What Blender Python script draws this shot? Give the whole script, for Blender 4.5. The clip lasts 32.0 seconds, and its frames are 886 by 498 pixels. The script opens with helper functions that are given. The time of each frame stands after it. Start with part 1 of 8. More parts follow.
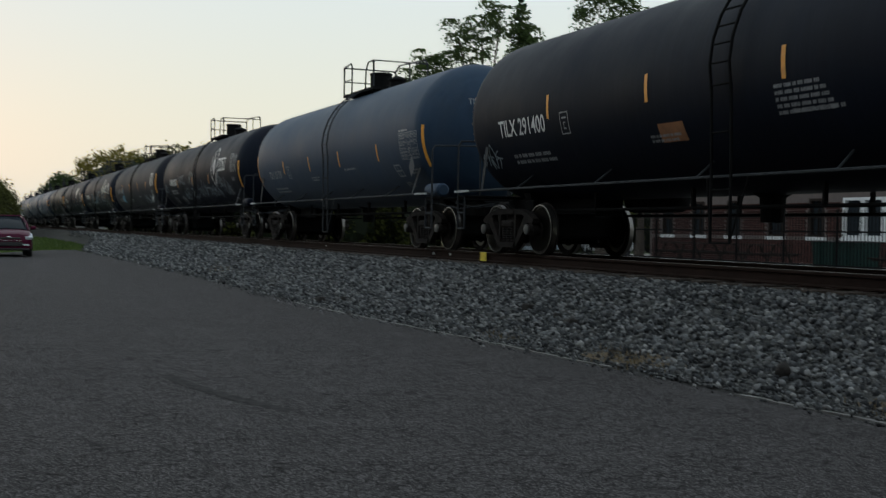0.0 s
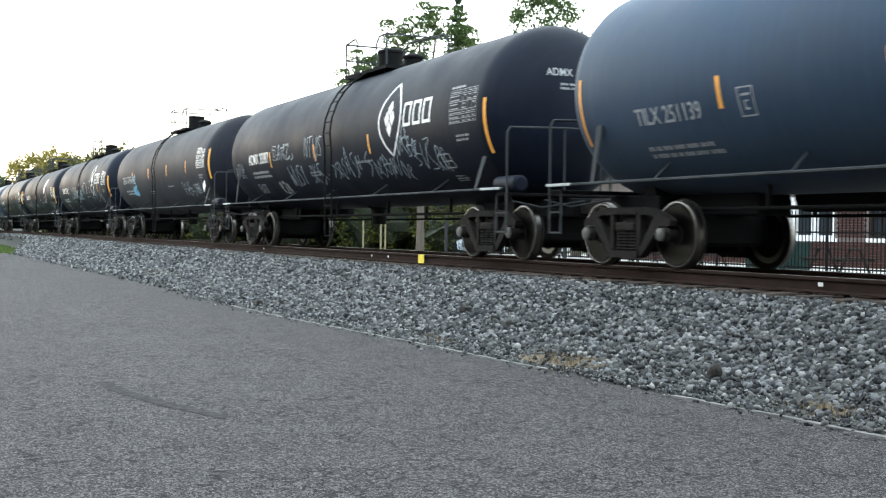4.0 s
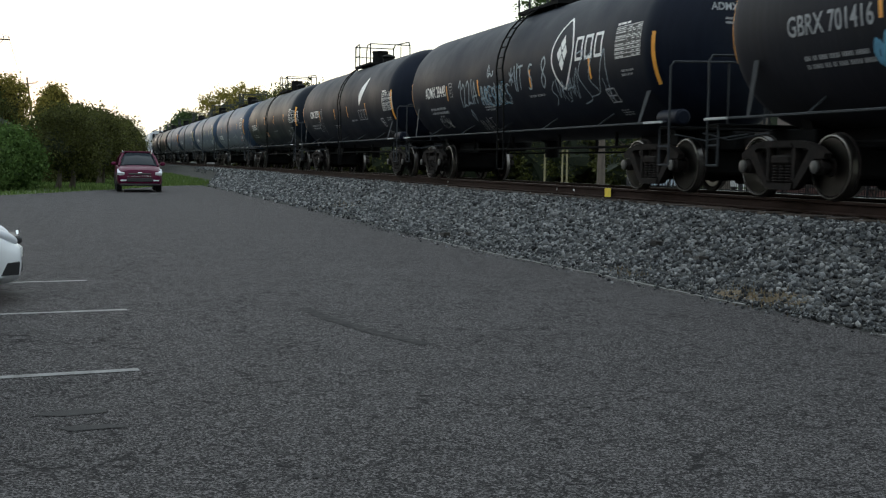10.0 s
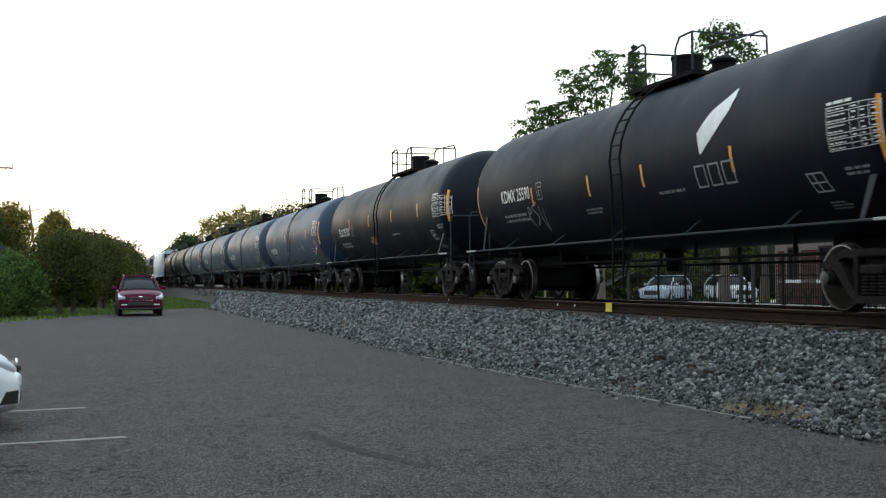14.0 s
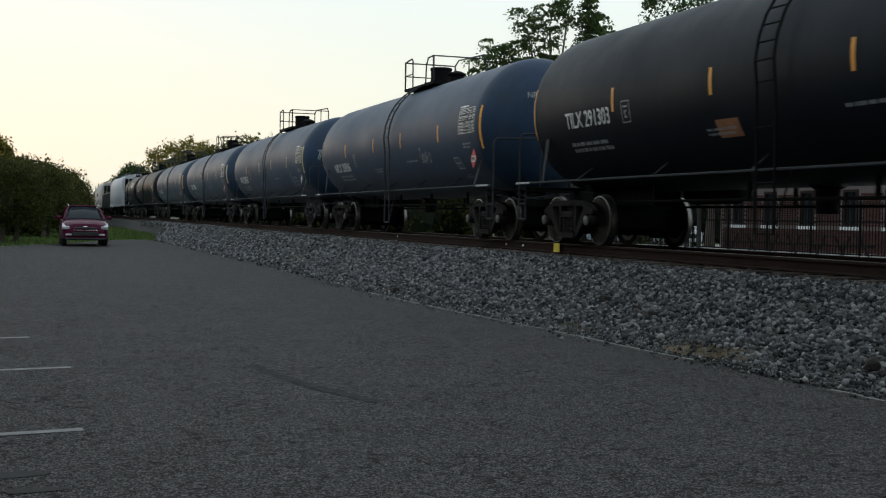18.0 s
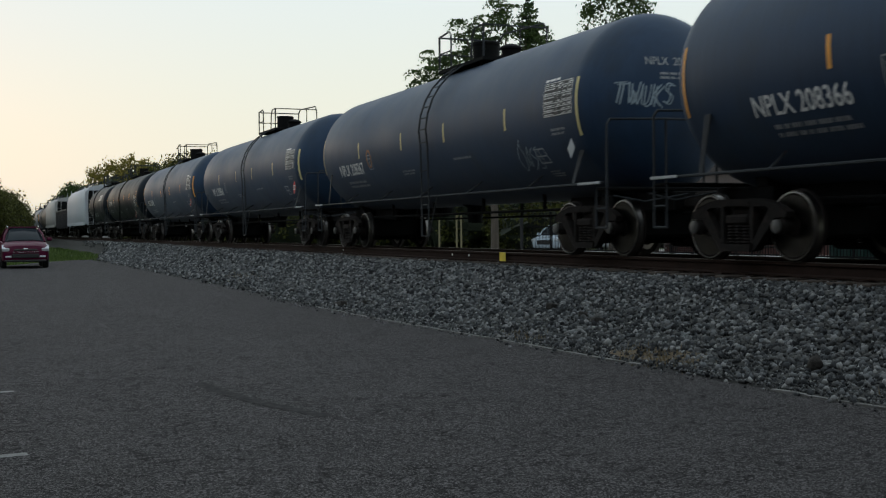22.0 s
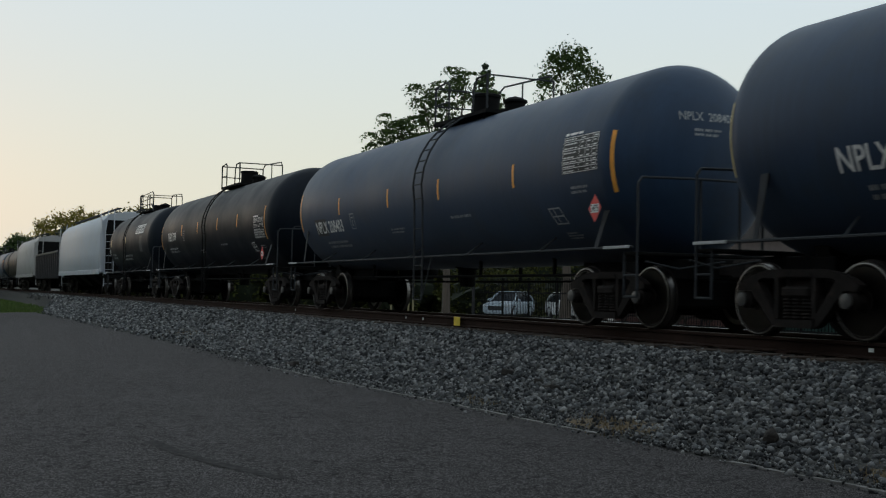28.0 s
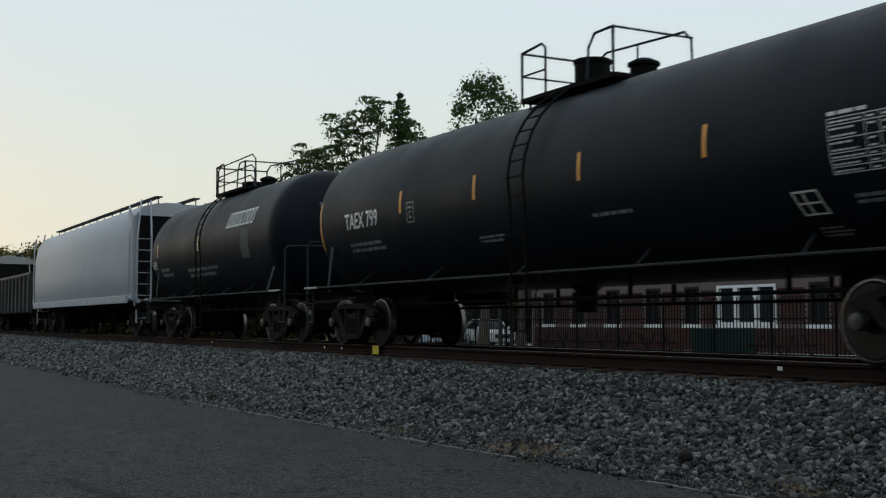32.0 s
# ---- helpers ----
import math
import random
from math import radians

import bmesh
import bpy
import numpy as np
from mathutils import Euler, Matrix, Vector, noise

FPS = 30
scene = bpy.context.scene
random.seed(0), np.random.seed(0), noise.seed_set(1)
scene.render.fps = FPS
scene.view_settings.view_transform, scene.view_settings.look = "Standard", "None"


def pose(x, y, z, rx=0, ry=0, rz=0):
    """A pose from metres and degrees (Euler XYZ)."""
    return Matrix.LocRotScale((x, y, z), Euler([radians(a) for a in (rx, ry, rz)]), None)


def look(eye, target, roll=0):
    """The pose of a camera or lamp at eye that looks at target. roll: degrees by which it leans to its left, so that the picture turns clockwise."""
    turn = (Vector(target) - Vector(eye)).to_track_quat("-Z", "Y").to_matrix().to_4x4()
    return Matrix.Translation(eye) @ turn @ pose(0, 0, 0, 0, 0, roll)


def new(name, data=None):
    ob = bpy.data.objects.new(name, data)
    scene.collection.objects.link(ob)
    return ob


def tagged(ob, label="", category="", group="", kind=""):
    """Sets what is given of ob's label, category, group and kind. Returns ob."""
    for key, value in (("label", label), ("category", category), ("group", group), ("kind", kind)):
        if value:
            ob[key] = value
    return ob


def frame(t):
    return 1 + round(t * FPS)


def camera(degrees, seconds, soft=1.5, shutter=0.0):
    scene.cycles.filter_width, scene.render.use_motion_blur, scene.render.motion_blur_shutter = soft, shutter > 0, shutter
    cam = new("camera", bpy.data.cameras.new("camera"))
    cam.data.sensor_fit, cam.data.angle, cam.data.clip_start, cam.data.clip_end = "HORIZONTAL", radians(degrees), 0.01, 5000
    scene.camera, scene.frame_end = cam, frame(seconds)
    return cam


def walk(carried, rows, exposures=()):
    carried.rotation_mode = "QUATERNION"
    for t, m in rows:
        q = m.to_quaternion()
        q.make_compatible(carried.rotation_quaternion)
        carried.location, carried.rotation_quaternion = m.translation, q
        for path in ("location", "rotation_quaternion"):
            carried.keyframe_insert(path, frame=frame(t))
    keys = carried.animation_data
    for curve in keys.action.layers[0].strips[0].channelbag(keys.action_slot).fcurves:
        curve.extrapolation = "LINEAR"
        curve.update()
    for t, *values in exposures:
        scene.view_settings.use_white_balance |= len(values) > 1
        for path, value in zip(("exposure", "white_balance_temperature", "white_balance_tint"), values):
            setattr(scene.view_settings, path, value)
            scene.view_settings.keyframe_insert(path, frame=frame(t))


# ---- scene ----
from mathutils import geometry

# ---------------------------------------------------------------- camera
EYE = (0.0, 0.0, 1.42)
cam = camera(41.9, 32.0, soft=1.2, shutter=0.3)
PATH = [  # seconds, yaw, pitch, roll, and the eye's small drift in metres
    (0.0, -22.91, -0.97, -0.96, 0.172, -0.025, -0.018),
    (0.5, -26.24, -2.44, -1.09, 0.199, -0.047, -0.039),
    (1.0, -26.68, -2.51, -0.75, 0.182, -0.046, -0.027),
    (1.5, -26.89, -1.71, -1.01, 0.178, -0.053, -0.013),
    (2.0, -27.37, -1.76, -1.33, 0.170, -0.072, -0.010),
    (2.5, -27.88, -1.51, -1.31, 0.173, -0.067, -0.000),
    (4.5, -24.15, -0.09, -0.55, 0.149, -0.081, 0.024),
    (5.0, -21.02, 1.01, -0.39, 0.090, -0.078, 0.029),
    (5.5, -15.78, 0.55, -0.02, 0.036, -0.069, 0.039),
    (6.0, -14.30, 0.27, -0.26, 0.017, -0.024, 0.033),
    (6.5, -15.09, -0.25, -0.61, 0.019, -0.017, 0.030),
    (7.0, -15.89, -1.15, -0.66, 0.006, -0.046, 0.018),
    (7.5, -16.70, -1.41, -0.61, 0.007, -0.058, 0.005),
    (8.0, -16.53, -2.11, -0.43, 0.002, -0.038, 0.007),
    (8.5, -16.65, -2.63, -0.36, -0.002, 0.003, 0.003),
    (9.0, -16.55, -2.79, -0.37, -0.006, -0.059, -0.002),
    (9.5, -16.79, -3.70, -0.65, 0.005, -0.017, -0.007),
    (10.0, -17.19, -4.26, -0.85, 0.008, -0.015, -0.011),
    (10.5, -17.68, -4.58, -0.87, 0.005, -0.018, -0.005),
    (11.0, -17.78, -5.25, -0.78, 0.012, -0.013, -0.014),
    (11.5, -17.67, -5.57, -0.72, 0.007, 0.005, -0.009),
    (12.0, -17.64, -5.56, -0.73, -0.002, -0.032, -0.011),
    (12.5, -17.48, -5.45, -0.66, 0.007, -0.018, -0.013),
    (13.0, -16.82, -3.98, -0.37, -0.003, 0.012, -0.006),
    (13.5, -16.43, -1.67, 0.15, 0.003, 0.013, 0.005),
    (14.0, -17.18, 1.55, 0.34, 0.015, 0.010, 0.004),
    (14.5, -18.42, 2.09, 0.06, 0.030, 0.022, 0.005),
    (16.5, -19.96, -0.98, -0.52, 0.003, -0.019, 0.001),
    (17.0, -20.23, -1.61, -0.86, 0.019, 0.009, -0.001),
    (17.5, -19.82, -1.73, -0.90, 0.005, 0.017, 0.004),
    (18.0, -19.72, -1.53, -0.99, -0.001, 0.010, 0.003),
    (18.5, -19.62, 0.91, -0.86, -0.000, -0.002, 0.024),
    (19.0, -20.74, 1.95, -0.92, 0.004, 0.004, 0.029),
    (19.5, -22.09, 0.82, -1.11, 0.017, 0.016, 0.018),
    (20.0, -22.95, -0.06, -0.92, 0.010, 0.025, 0.014),
    (20.5, -23.11, -0.63, -0.64, 0.023, 0.022, 0.010),
    (21.0, -22.60, -0.94, -0.12, -0.004, 0.003, 0.012),
    (21.5, -22.62, -0.44, 0.25, 0.005, -0.011, 0.011),
    (22.0, -22.40, -0.95, 0.50, 0.002, -0.002, 0.001),
    (22.5, -21.89, -1.85, 0.82, 0.002, 0.003, -0.005),
    (23.0, -21.91, -2.82, 1.01, 0.005, 0.017, -0.017),
    (23.5, -21.62, -3.43, 1.17, -0.008, 0.028, -0.021),
    (24.0, -21.19, -2.46, 0.81, -0.006, 0.020, -0.037),
    (24.5, -19.76, -0.87, 0.36, -0.029, 0.006, -0.035),
    (25.0, -18.38, 1.25, -0.52, -0.044, 0.028, -0.022),
    (25.5, -18.81, 4.36, 0.08, -0.063, 0.050, -0.014),
    (26.0, -20.16, 4.28, -0.26, -0.071, 0.063, -0.006),
    (26.5, -21.07, 3.70, -0.57, -0.073, 0.063, -0.003),
    (28.5, -25.77, 2.08, -1.20, -0.094, 0.042, -0.002),
    (29.0, -26.26, 2.37, -1.01, -0.084, 0.002, -0.007),
    (29.5, -27.24, 2.92, -0.82, -0.078, 0.012, 0.003),
    (30.0, -28.06, 3.31, -0.53, -0.095, 0.006, -0.000),
    (30.5, -28.35, 3.58, -0.27, -0.106, -0.001, 0.000),
    (31.0, -28.70, 3.82, -0.08, -0.095, -0.009, -0.006),
    (31.5, -28.95, 3.73, 0.04, -0.096, -0.002, -0.006),
    (32.0, -28.89, 3.66, 0.02, -0.101, -0.005, -0.012),
]
EXPOSURES = [
    (0.0, -0.63), (0.5, 0.12), (1.0, 1.57), (1.5, 1.7), (4.5, 1.7), (5.0, 0.77), (5.5, -0.42), (6.0, -0.78), (7.0, -0.75), (8.0, -0.58), (9.0, -0.43), (10.0, 0.22), (11.0, 1.22), (12.0, 1.92), (13.5, 1.97), (14.0, 0.47), (14.5, -0.53), (16.5, -0.58), (17.0, -0.53), (18.0, -0.38), (19.0, -0.68), (20.0, -0.68), (22.0, -0.53), (23.0, -0.03), (23.5, 0.67), (24.0, 1.17), (24.5, 0.82), (25.0, 0.22), (25.5, -0.78), (26.0, -1.0), (26.5, -0.95), (28.5, -0.7), (32.0, -0.68),
]
walk(cam, [(t, pose(EYE[0] + dx, EYE[1] + dy, EYE[2] + dz, 90 + p, r, y)) for t, y, p, r, dx, dy, dz in PATH], EXPOSURES)

# ---------------------------------------------------------------- world and sun
world = bpy.data.worlds.new("dusk_sky")
world.use_nodes = True
scene.world = world
wn, wl = world.node_tree.nodes, world.node_tree.links
sky = wn.new("ShaderNodeTexSky")
sky.sky_type = "NISHITA"
sky.sun_disc = False
SUN_EL, SUN_AZ = radians(0.4), radians(8)      # low sun behind the trees, left of the line of the track
sky.sun_elevation, sky.sun_rotation = SUN_EL, -SUN_AZ
sky.air_density, sky.dust_density, sky.ozone_density = 1.1, 2.5, 1.0
wn["Background"].inputs["Strength"].default_value = 0.15
haze = wn.new("ShaderNodeMix")           # thin even veil of high cloud over the clear sky
haze.data_type = "RGBA"
haze.inputs[0].default_value = 0.58
lift = wn.new("ShaderNodeMapRange")     # warm and dusty low down, cool higher up
lift.interpolation_type = "SMOOTHSTEP"
lift.inputs["From Min"].default_value, lift.inputs["From Max"].default_value = 0.0, 0.29
veil = wn.new("ShaderNodeMix")
veil.data_type = "RGBA"
veil.inputs[6].default_value = (13.3, 13.7, 11.4, 1)
veil.inputs[7].default_value = (11.9, 13.8, 15.1, 1)
where, axes = wn.new("ShaderNodeTexCoord"), wn.new("ShaderNodeSeparateXYZ")
wl.new(where.outputs["Generated"], axes.inputs[0])
wl.new(axes.outputs["Z"], lift.inputs["Value"])
wl.new(lift.outputs["Result"], veil.inputs[0])
wl.new(veil.outputs[2], haze.inputs[7])
dusk = wn.new("ShaderNodeMix")           # dusty air takes the blue out of the low glow
dusk.data_type, dusk.blend_type = "RGBA", "MULTIPLY"
dusk.inputs[0].default_value = 1.0
dusk.inputs[7].default_value = (1.03, 0.95, 0.22, 1)
wl.new(sky.outputs[0], dusk.inputs[6])
wl.new(dusk.outputs[2], haze.inputs[6])
wl.new(haze.outputs[2], wn["Background"].inputs["Color"])
sun = new("sun", bpy.data.lights.new("sun", "SUN"))
sun.data.energy, sun.data.angle, sun.data.color = 0.2, radians(20), (1.0, 0.8, 0.6)
sun.matrix_world = look((0, 0, 0), (math.sin(SUN_AZ), -math.cos(SUN_AZ), -math.tan(SUN_EL)))


# ---------------------------------------------------------------- mesh tools
class Geo:
    """Collects vertices and faces of one part."""

    def __init__(self):
        self.v, self.f = [], []

    def add(self, vs, fs):
        n = len(self.v)
        self.v.extend([tuple(p) for p in vs])
        self.f.extend([tuple(i + n for i in q) for q in fs])
        return self

    def box(self, x0, x1, y0, y1, z0, z1, b=0.0):
        """A box, its edges cut off by b."""
        if b <= 0:
            vs = [(x, y, z) for z in (z0, z1) for y in (y0, y1) for x in (x0, x1)]
            return self.add(vs, [(0, 2, 3, 1), (4, 5, 7, 6), (0, 1, 5, 4), (2, 6, 7, 3), (0, 4, 6, 2), (1, 3, 7, 5)])
        b = min(b, (x1 - x0) / 2.1, (y1 - y0) / 2.1, (z1 - z0) / 2.1)
        lo, hi = (x0, y0, z0), (x1, y1, z1)
        vs = []
        for k in range(8):
            c = [(hi if k >> a & 1 else lo)[a] for a in range(3)]
            for a in range(3):
                p = [c[m] + (0 if m == a else (-b if k >> m & 1 else b)) for m in range(3)]
                vs.append(p)
        fs = []
        for a in range(3):
            m, n = (a + 1) % 3, (a + 2) % 3
            for side in (0, 1):
                q = [3 * (side << a | i << m | j << n) + a for i, j in ((0, 0), (1, 0), (1, 1), (0, 1))]
                fs.append(tuple(q if side else q[::-1]))
        for a in range(3):
            m, n = (a + 1) % 3, (a + 2) % 3
            for i in (0, 1):
                for j in (0, 1):
                    c0, c1 = i << m | j << n, 1 << a | i << m | j << n
                    q = [3 * c0 + m, 3 * c1 + m, 3 * c1 + n, 3 * c0 + n]
                    fs.append(tuple(q if i == j else q[::-1]))
        for k in range(8):
            q = [3 * k, 3 * k + 1, 3 * k + 2]
            fs.append(tuple(q if bin(k).count("1") % 2 else q[::-1]))
        return self.add(vs, fs)

    def prism(self, pts, x0, x1):
        """A y-z outline drawn out along x."""
        n = len(pts)
        vs = [(x0, y, z) for y, z in pts] + [(x1, y, z) for y, z in pts]
        return self.add(vs, [tuple(range(n)), tuple(range(2 * n - 1, n - 1, -1))] + [(i, i + n, (i + 1) % n + n, (i + 1) % n) for i in range(n)])

    def tube(self, pts, r, n=8, closed=False):
        """A pipe along a line."""
        pts = [Vector(p) for p in pts]
        rings, m = [], len(pts)
        for i, p in enumerate(pts):
            a = (pts[i] - pts[i - 1]).normalized() if i or closed else None
            c = (pts[(i + 1) % m] - p).normalized() if i < m - 1 or closed else None
            d = ((a or c) + (c or a)).normalized()
            side = d.cross(Vector((0, 0, 1)) if abs(d.z) < 0.9 else Vector((1, 0, 0))).normalized()
            if rings and abs(side.dot(last)) < 0.5:
                side = (last - d * last.dot(d)).normalized()
            elif rings and side.dot(last) < 0:
                side = -side
            last = side
            up = side.cross(d)
            k = 1.0 / max(0.5, d.dot(c or a))
            rings.append([p + (side * math.cos(w) + up * math.sin(w)) * r * (k if 0 < i < m - 1 else 1) for w in (2 * math.pi * j / n for j in range(n))])
        vs = [q for ring in rings for q in ring]
        fs = []
        for i in range(m if closed else m - 1):
            i2 = (i + 1) % m
            fs += [(i * n + j, i * n + (j + 1) % n, i2 * n + (j + 1) % n, i2 * n + j) for j in range(n)]
        if not closed:
            fs += [tuple(range(n - 1, -1, -1)), tuple(range((m - 1) * n, m * n))]
        return self.add(vs, fs)

    def lathe(self, prof, axis="z", n=24, at=(0, 0, 0)):
        """Turns a profile of (along, radius) round an axis."""
        m, vs, fs = len(prof), [], []
        for h, r in prof:
            for j in range(n):
                a = 2 * math.pi * j / n
                p = {"z": (r * math.cos(a), r * math.sin(a), h), "x": (h, r * math.cos(a), r * math.sin(a)), "y": (r * math.sin(a), h, r * math.cos(a))}[axis]
                vs.append((p[0] + at[0], p[1] + at[1], p[2] + at[2]))
        for i in range(m - 1):
            fs += [(i * n + j, i * n + (j + 1) % n, (i + 1) * n + (j + 1) % n, (i + 1) * n + j) for j in range(n)]
        if prof[0][1] > 1e-4:
            fs.append(tuple(range(n - 1, -1, -1)))
        if prof[-1][1] > 1e-4:
            fs.append(tuple(range((m - 1) * n, m * n)))
        return self.add(vs, fs)

    def move(self, m):
        self.v = [tuple(m @ Vector(p)) for p in self.v]
        return self

    def mesh(self, name, material, smooth=False, angle=40):
        me = bpy.data.meshes.new(name)
        me.from_pydata(self.v, [], self.f)
        me.materials.append(material)
        me.update()
        if smooth:
            me.shade_smooth()
            me.set_sharp_from_angle(angle=radians(angle))
        return me


def part(name, geo, material, parent=None, label="", smooth=False, m=None):
    """Links a Geo, a bmesh or a mesh as one object under a thing or part."""
    if isinstance(geo, Geo):
        me = geo.mesh(name, material, smooth)
    elif isinstance(geo, bmesh.types.BMesh):
        me = bpy.data.meshes.new(name)
        geo.to_mesh(me)
        geo.free()
        me.materials.append(material)
        if smooth:
            me.shade_smooth()
            me.set_sharp_from_angle(angle=radians(40))
    else:
        me = geo
    ob = new(name, me)
    if parent is not None:
        ob.parent = parent
    if m is not None:
        ob.matrix_basis = m
    if label:
        ob["label"] = label
    return ob


def thing(name, label, category, group="", kind="", m=None):
    ob = new(name)
    ob.empty_display_size = 0.2
    if m is not None:
        ob.matrix_basis = m
    return tagged(ob, label, category, group, kind)


MESHES = {}


def cached(key, make):
    """A mesh that alike parts share."""
    if key not in MESHES:
        MESHES[key] = make()
    return MESHES[key]


# ---------------------------------------------------------------- materials
def surf(name, col, rough=0.6, metal=0.0, var=0.25, scale=2.0, fine=60.0, bump=0.15, tint=None, amount=0.35, streak=0.0, spread=0.0, spec=0.5, coarse_stretch=(1, 1, 1), world_space=False, dust=0.0):
    """A painted, stone or metal surface: stains at one scale, grain at another, a second tint in patches, run marks down the sides."""
    m = bpy.data.materials.new(name)
    m.use_nodes = True
    nt = m.node_tree
    nd, ln = nt.nodes, nt.links
    bs = nd["Principled BSDF"]
    tc = nd.new("ShaderNodeTexCoord")
    co = tc.outputs["Object"]
    if world_space:
        geo = nd.new("ShaderNodeNewGeometry")
        co = geo.outputs["Position"]

    def noise_at(sc, stretch=(1, 1, 1), detail=6.0, rgh=0.6):
        mp = nd.new("ShaderNodeMapping")
        mp.inputs["Scale"].default_value = stretch
        ln.new(co, mp.inputs["Vector"])
        nz = nd.new("ShaderNodeTexNoise")
        nz.inputs["Scale"].default_value, nz.inputs["Detail"].default_value, nz.inputs["Roughness"].default_value = sc, detail, rgh
        ln.new(mp.outputs[0], nz.inputs["Vector"])
        return nz.outputs["Fac"]

    def mixed(fac, a, b):
        mx = nd.new("ShaderNodeMix")
        mx.data_type = "RGBA"
        for s, val in ((mx.inputs[6], a), (mx.inputs[7], b)):
            if isinstance(val, bpy.types.NodeSocket):
                ln.new(val, s)
            else:
                s.default_value = (*val, 1)
        ln.new(fac, mx.inputs[0])
        return mx.outputs[2]

    def ramped(fac, lo, hi, a=0.0, b=1.0):
        mr = nd.new("ShaderNodeMapRange")
        for i, val in ((1, lo), (2, hi), (3, a), (4, b)):
            mr.inputs[i].default_value = val
        ln.new(fac, mr.inputs[0])
        return mr.outputs[0]

    lo = tuple(c * (1 - var) for c in col)
    hi = tuple(min(1.0, c * (1 + var)) for c in col)
    big = noise_at(scale, coarse_stretch)
    small = noise_at(fine, (1, 1, 1), 4.0)
    c = mixed(ramped(big, 0.3, 0.7), lo, hi)
    c = mixed(ramped(small, 0.3, 0.7, 0.0, 0.5), c, tuple(v * (1 - 0.6 * var) for v in col))
    if tint:
        c = mixed(ramped(noise_at(scale * 1.7, coarse_stretch), 0.5, 0.72, 0.0, amount), c, tint)
    if streak:
        c = mixed(ramped(noise_at(3.0, (1, 4, 0.25)), 0.45, 0.75, 0.0, streak), c, tuple(v * 1.6 + 0.004 for v in col))
    if spread:
        oi = nd.new("ShaderNodeObjectInfo")
        hs = nd.new("ShaderNodeHueSaturation")
        ln.new(ramped(oi.outputs["Random"], 0, 1, 1 - spread, 1 + spread), hs.inputs["Value"])
        ln.new(c, hs.inputs["Color"])
        c = hs.outputs[0]
    ln.new(c, bs.inputs["Base Color"])
    ln.new(ramped(big, 0.2, 0.8, max(0.02, rough - 0.12), min(1, rough + 0.12)), bs.inputs["Roughness"])
    bs.inputs["Metallic"].default_value = metal
    bs.inputs["Specular IOR Level"].default_value = spec
    bs.inputs["Sheen Weight"].default_value, bs.inputs["Sheen Roughness"].default_value = dust, 0.45
    if bump:
        bp = nd.new("ShaderNodeBump")
        bp.inputs["Strength"].default_value = bump
        bp.inputs["Distance"].default_value = 0.02
        ln.new(small, bp.inputs["Height"])
        ln.new(bp.outputs[0], bs.inputs["Normal"])
    return m


def stone_mix(name, cols, rough=0.9, bump=0.4, size=18.0):
    """Crushed stone: each stone takes its own grey."""
    m = surf(name, cols[0], rough, spec=0.12, var=0.3, scale=1.5, fine=90, bump=bump)
    nd, ln = m.node_tree.nodes, m.node_tree.links
    gi = nd.new("ShaderNodeNewGeometry")
    rp = nd.new("ShaderNodeValToRGB")
    el = rp.color_ramp.elements
    el[0].color, el[1].color = (*cols[0], 1), (*cols[-1], 1)
    for i, c in enumerate(cols[1:-1]):
        el.new((i + 1) / (len(cols) - 1)).color = (*c, 1)
    ln.new(gi.outputs["Random Per Island"], rp.inputs["Fac"])
    bs = nd["Principled BSDF"]
    old = bs.inputs["Base Color"].links[0].from_socket
    mx = nd.new("ShaderNodeMix")
    mx.data_type, mx.blend_type = "RGBA", "MIX"
    mx.inputs[0].default_value = 0.85
    ln.new(old, mx.inputs[6])
    ln.new(rp.outputs[0], mx.inputs[7])
    ln.new(mx.outputs[2], bs.inputs["Base Color"])
    return m


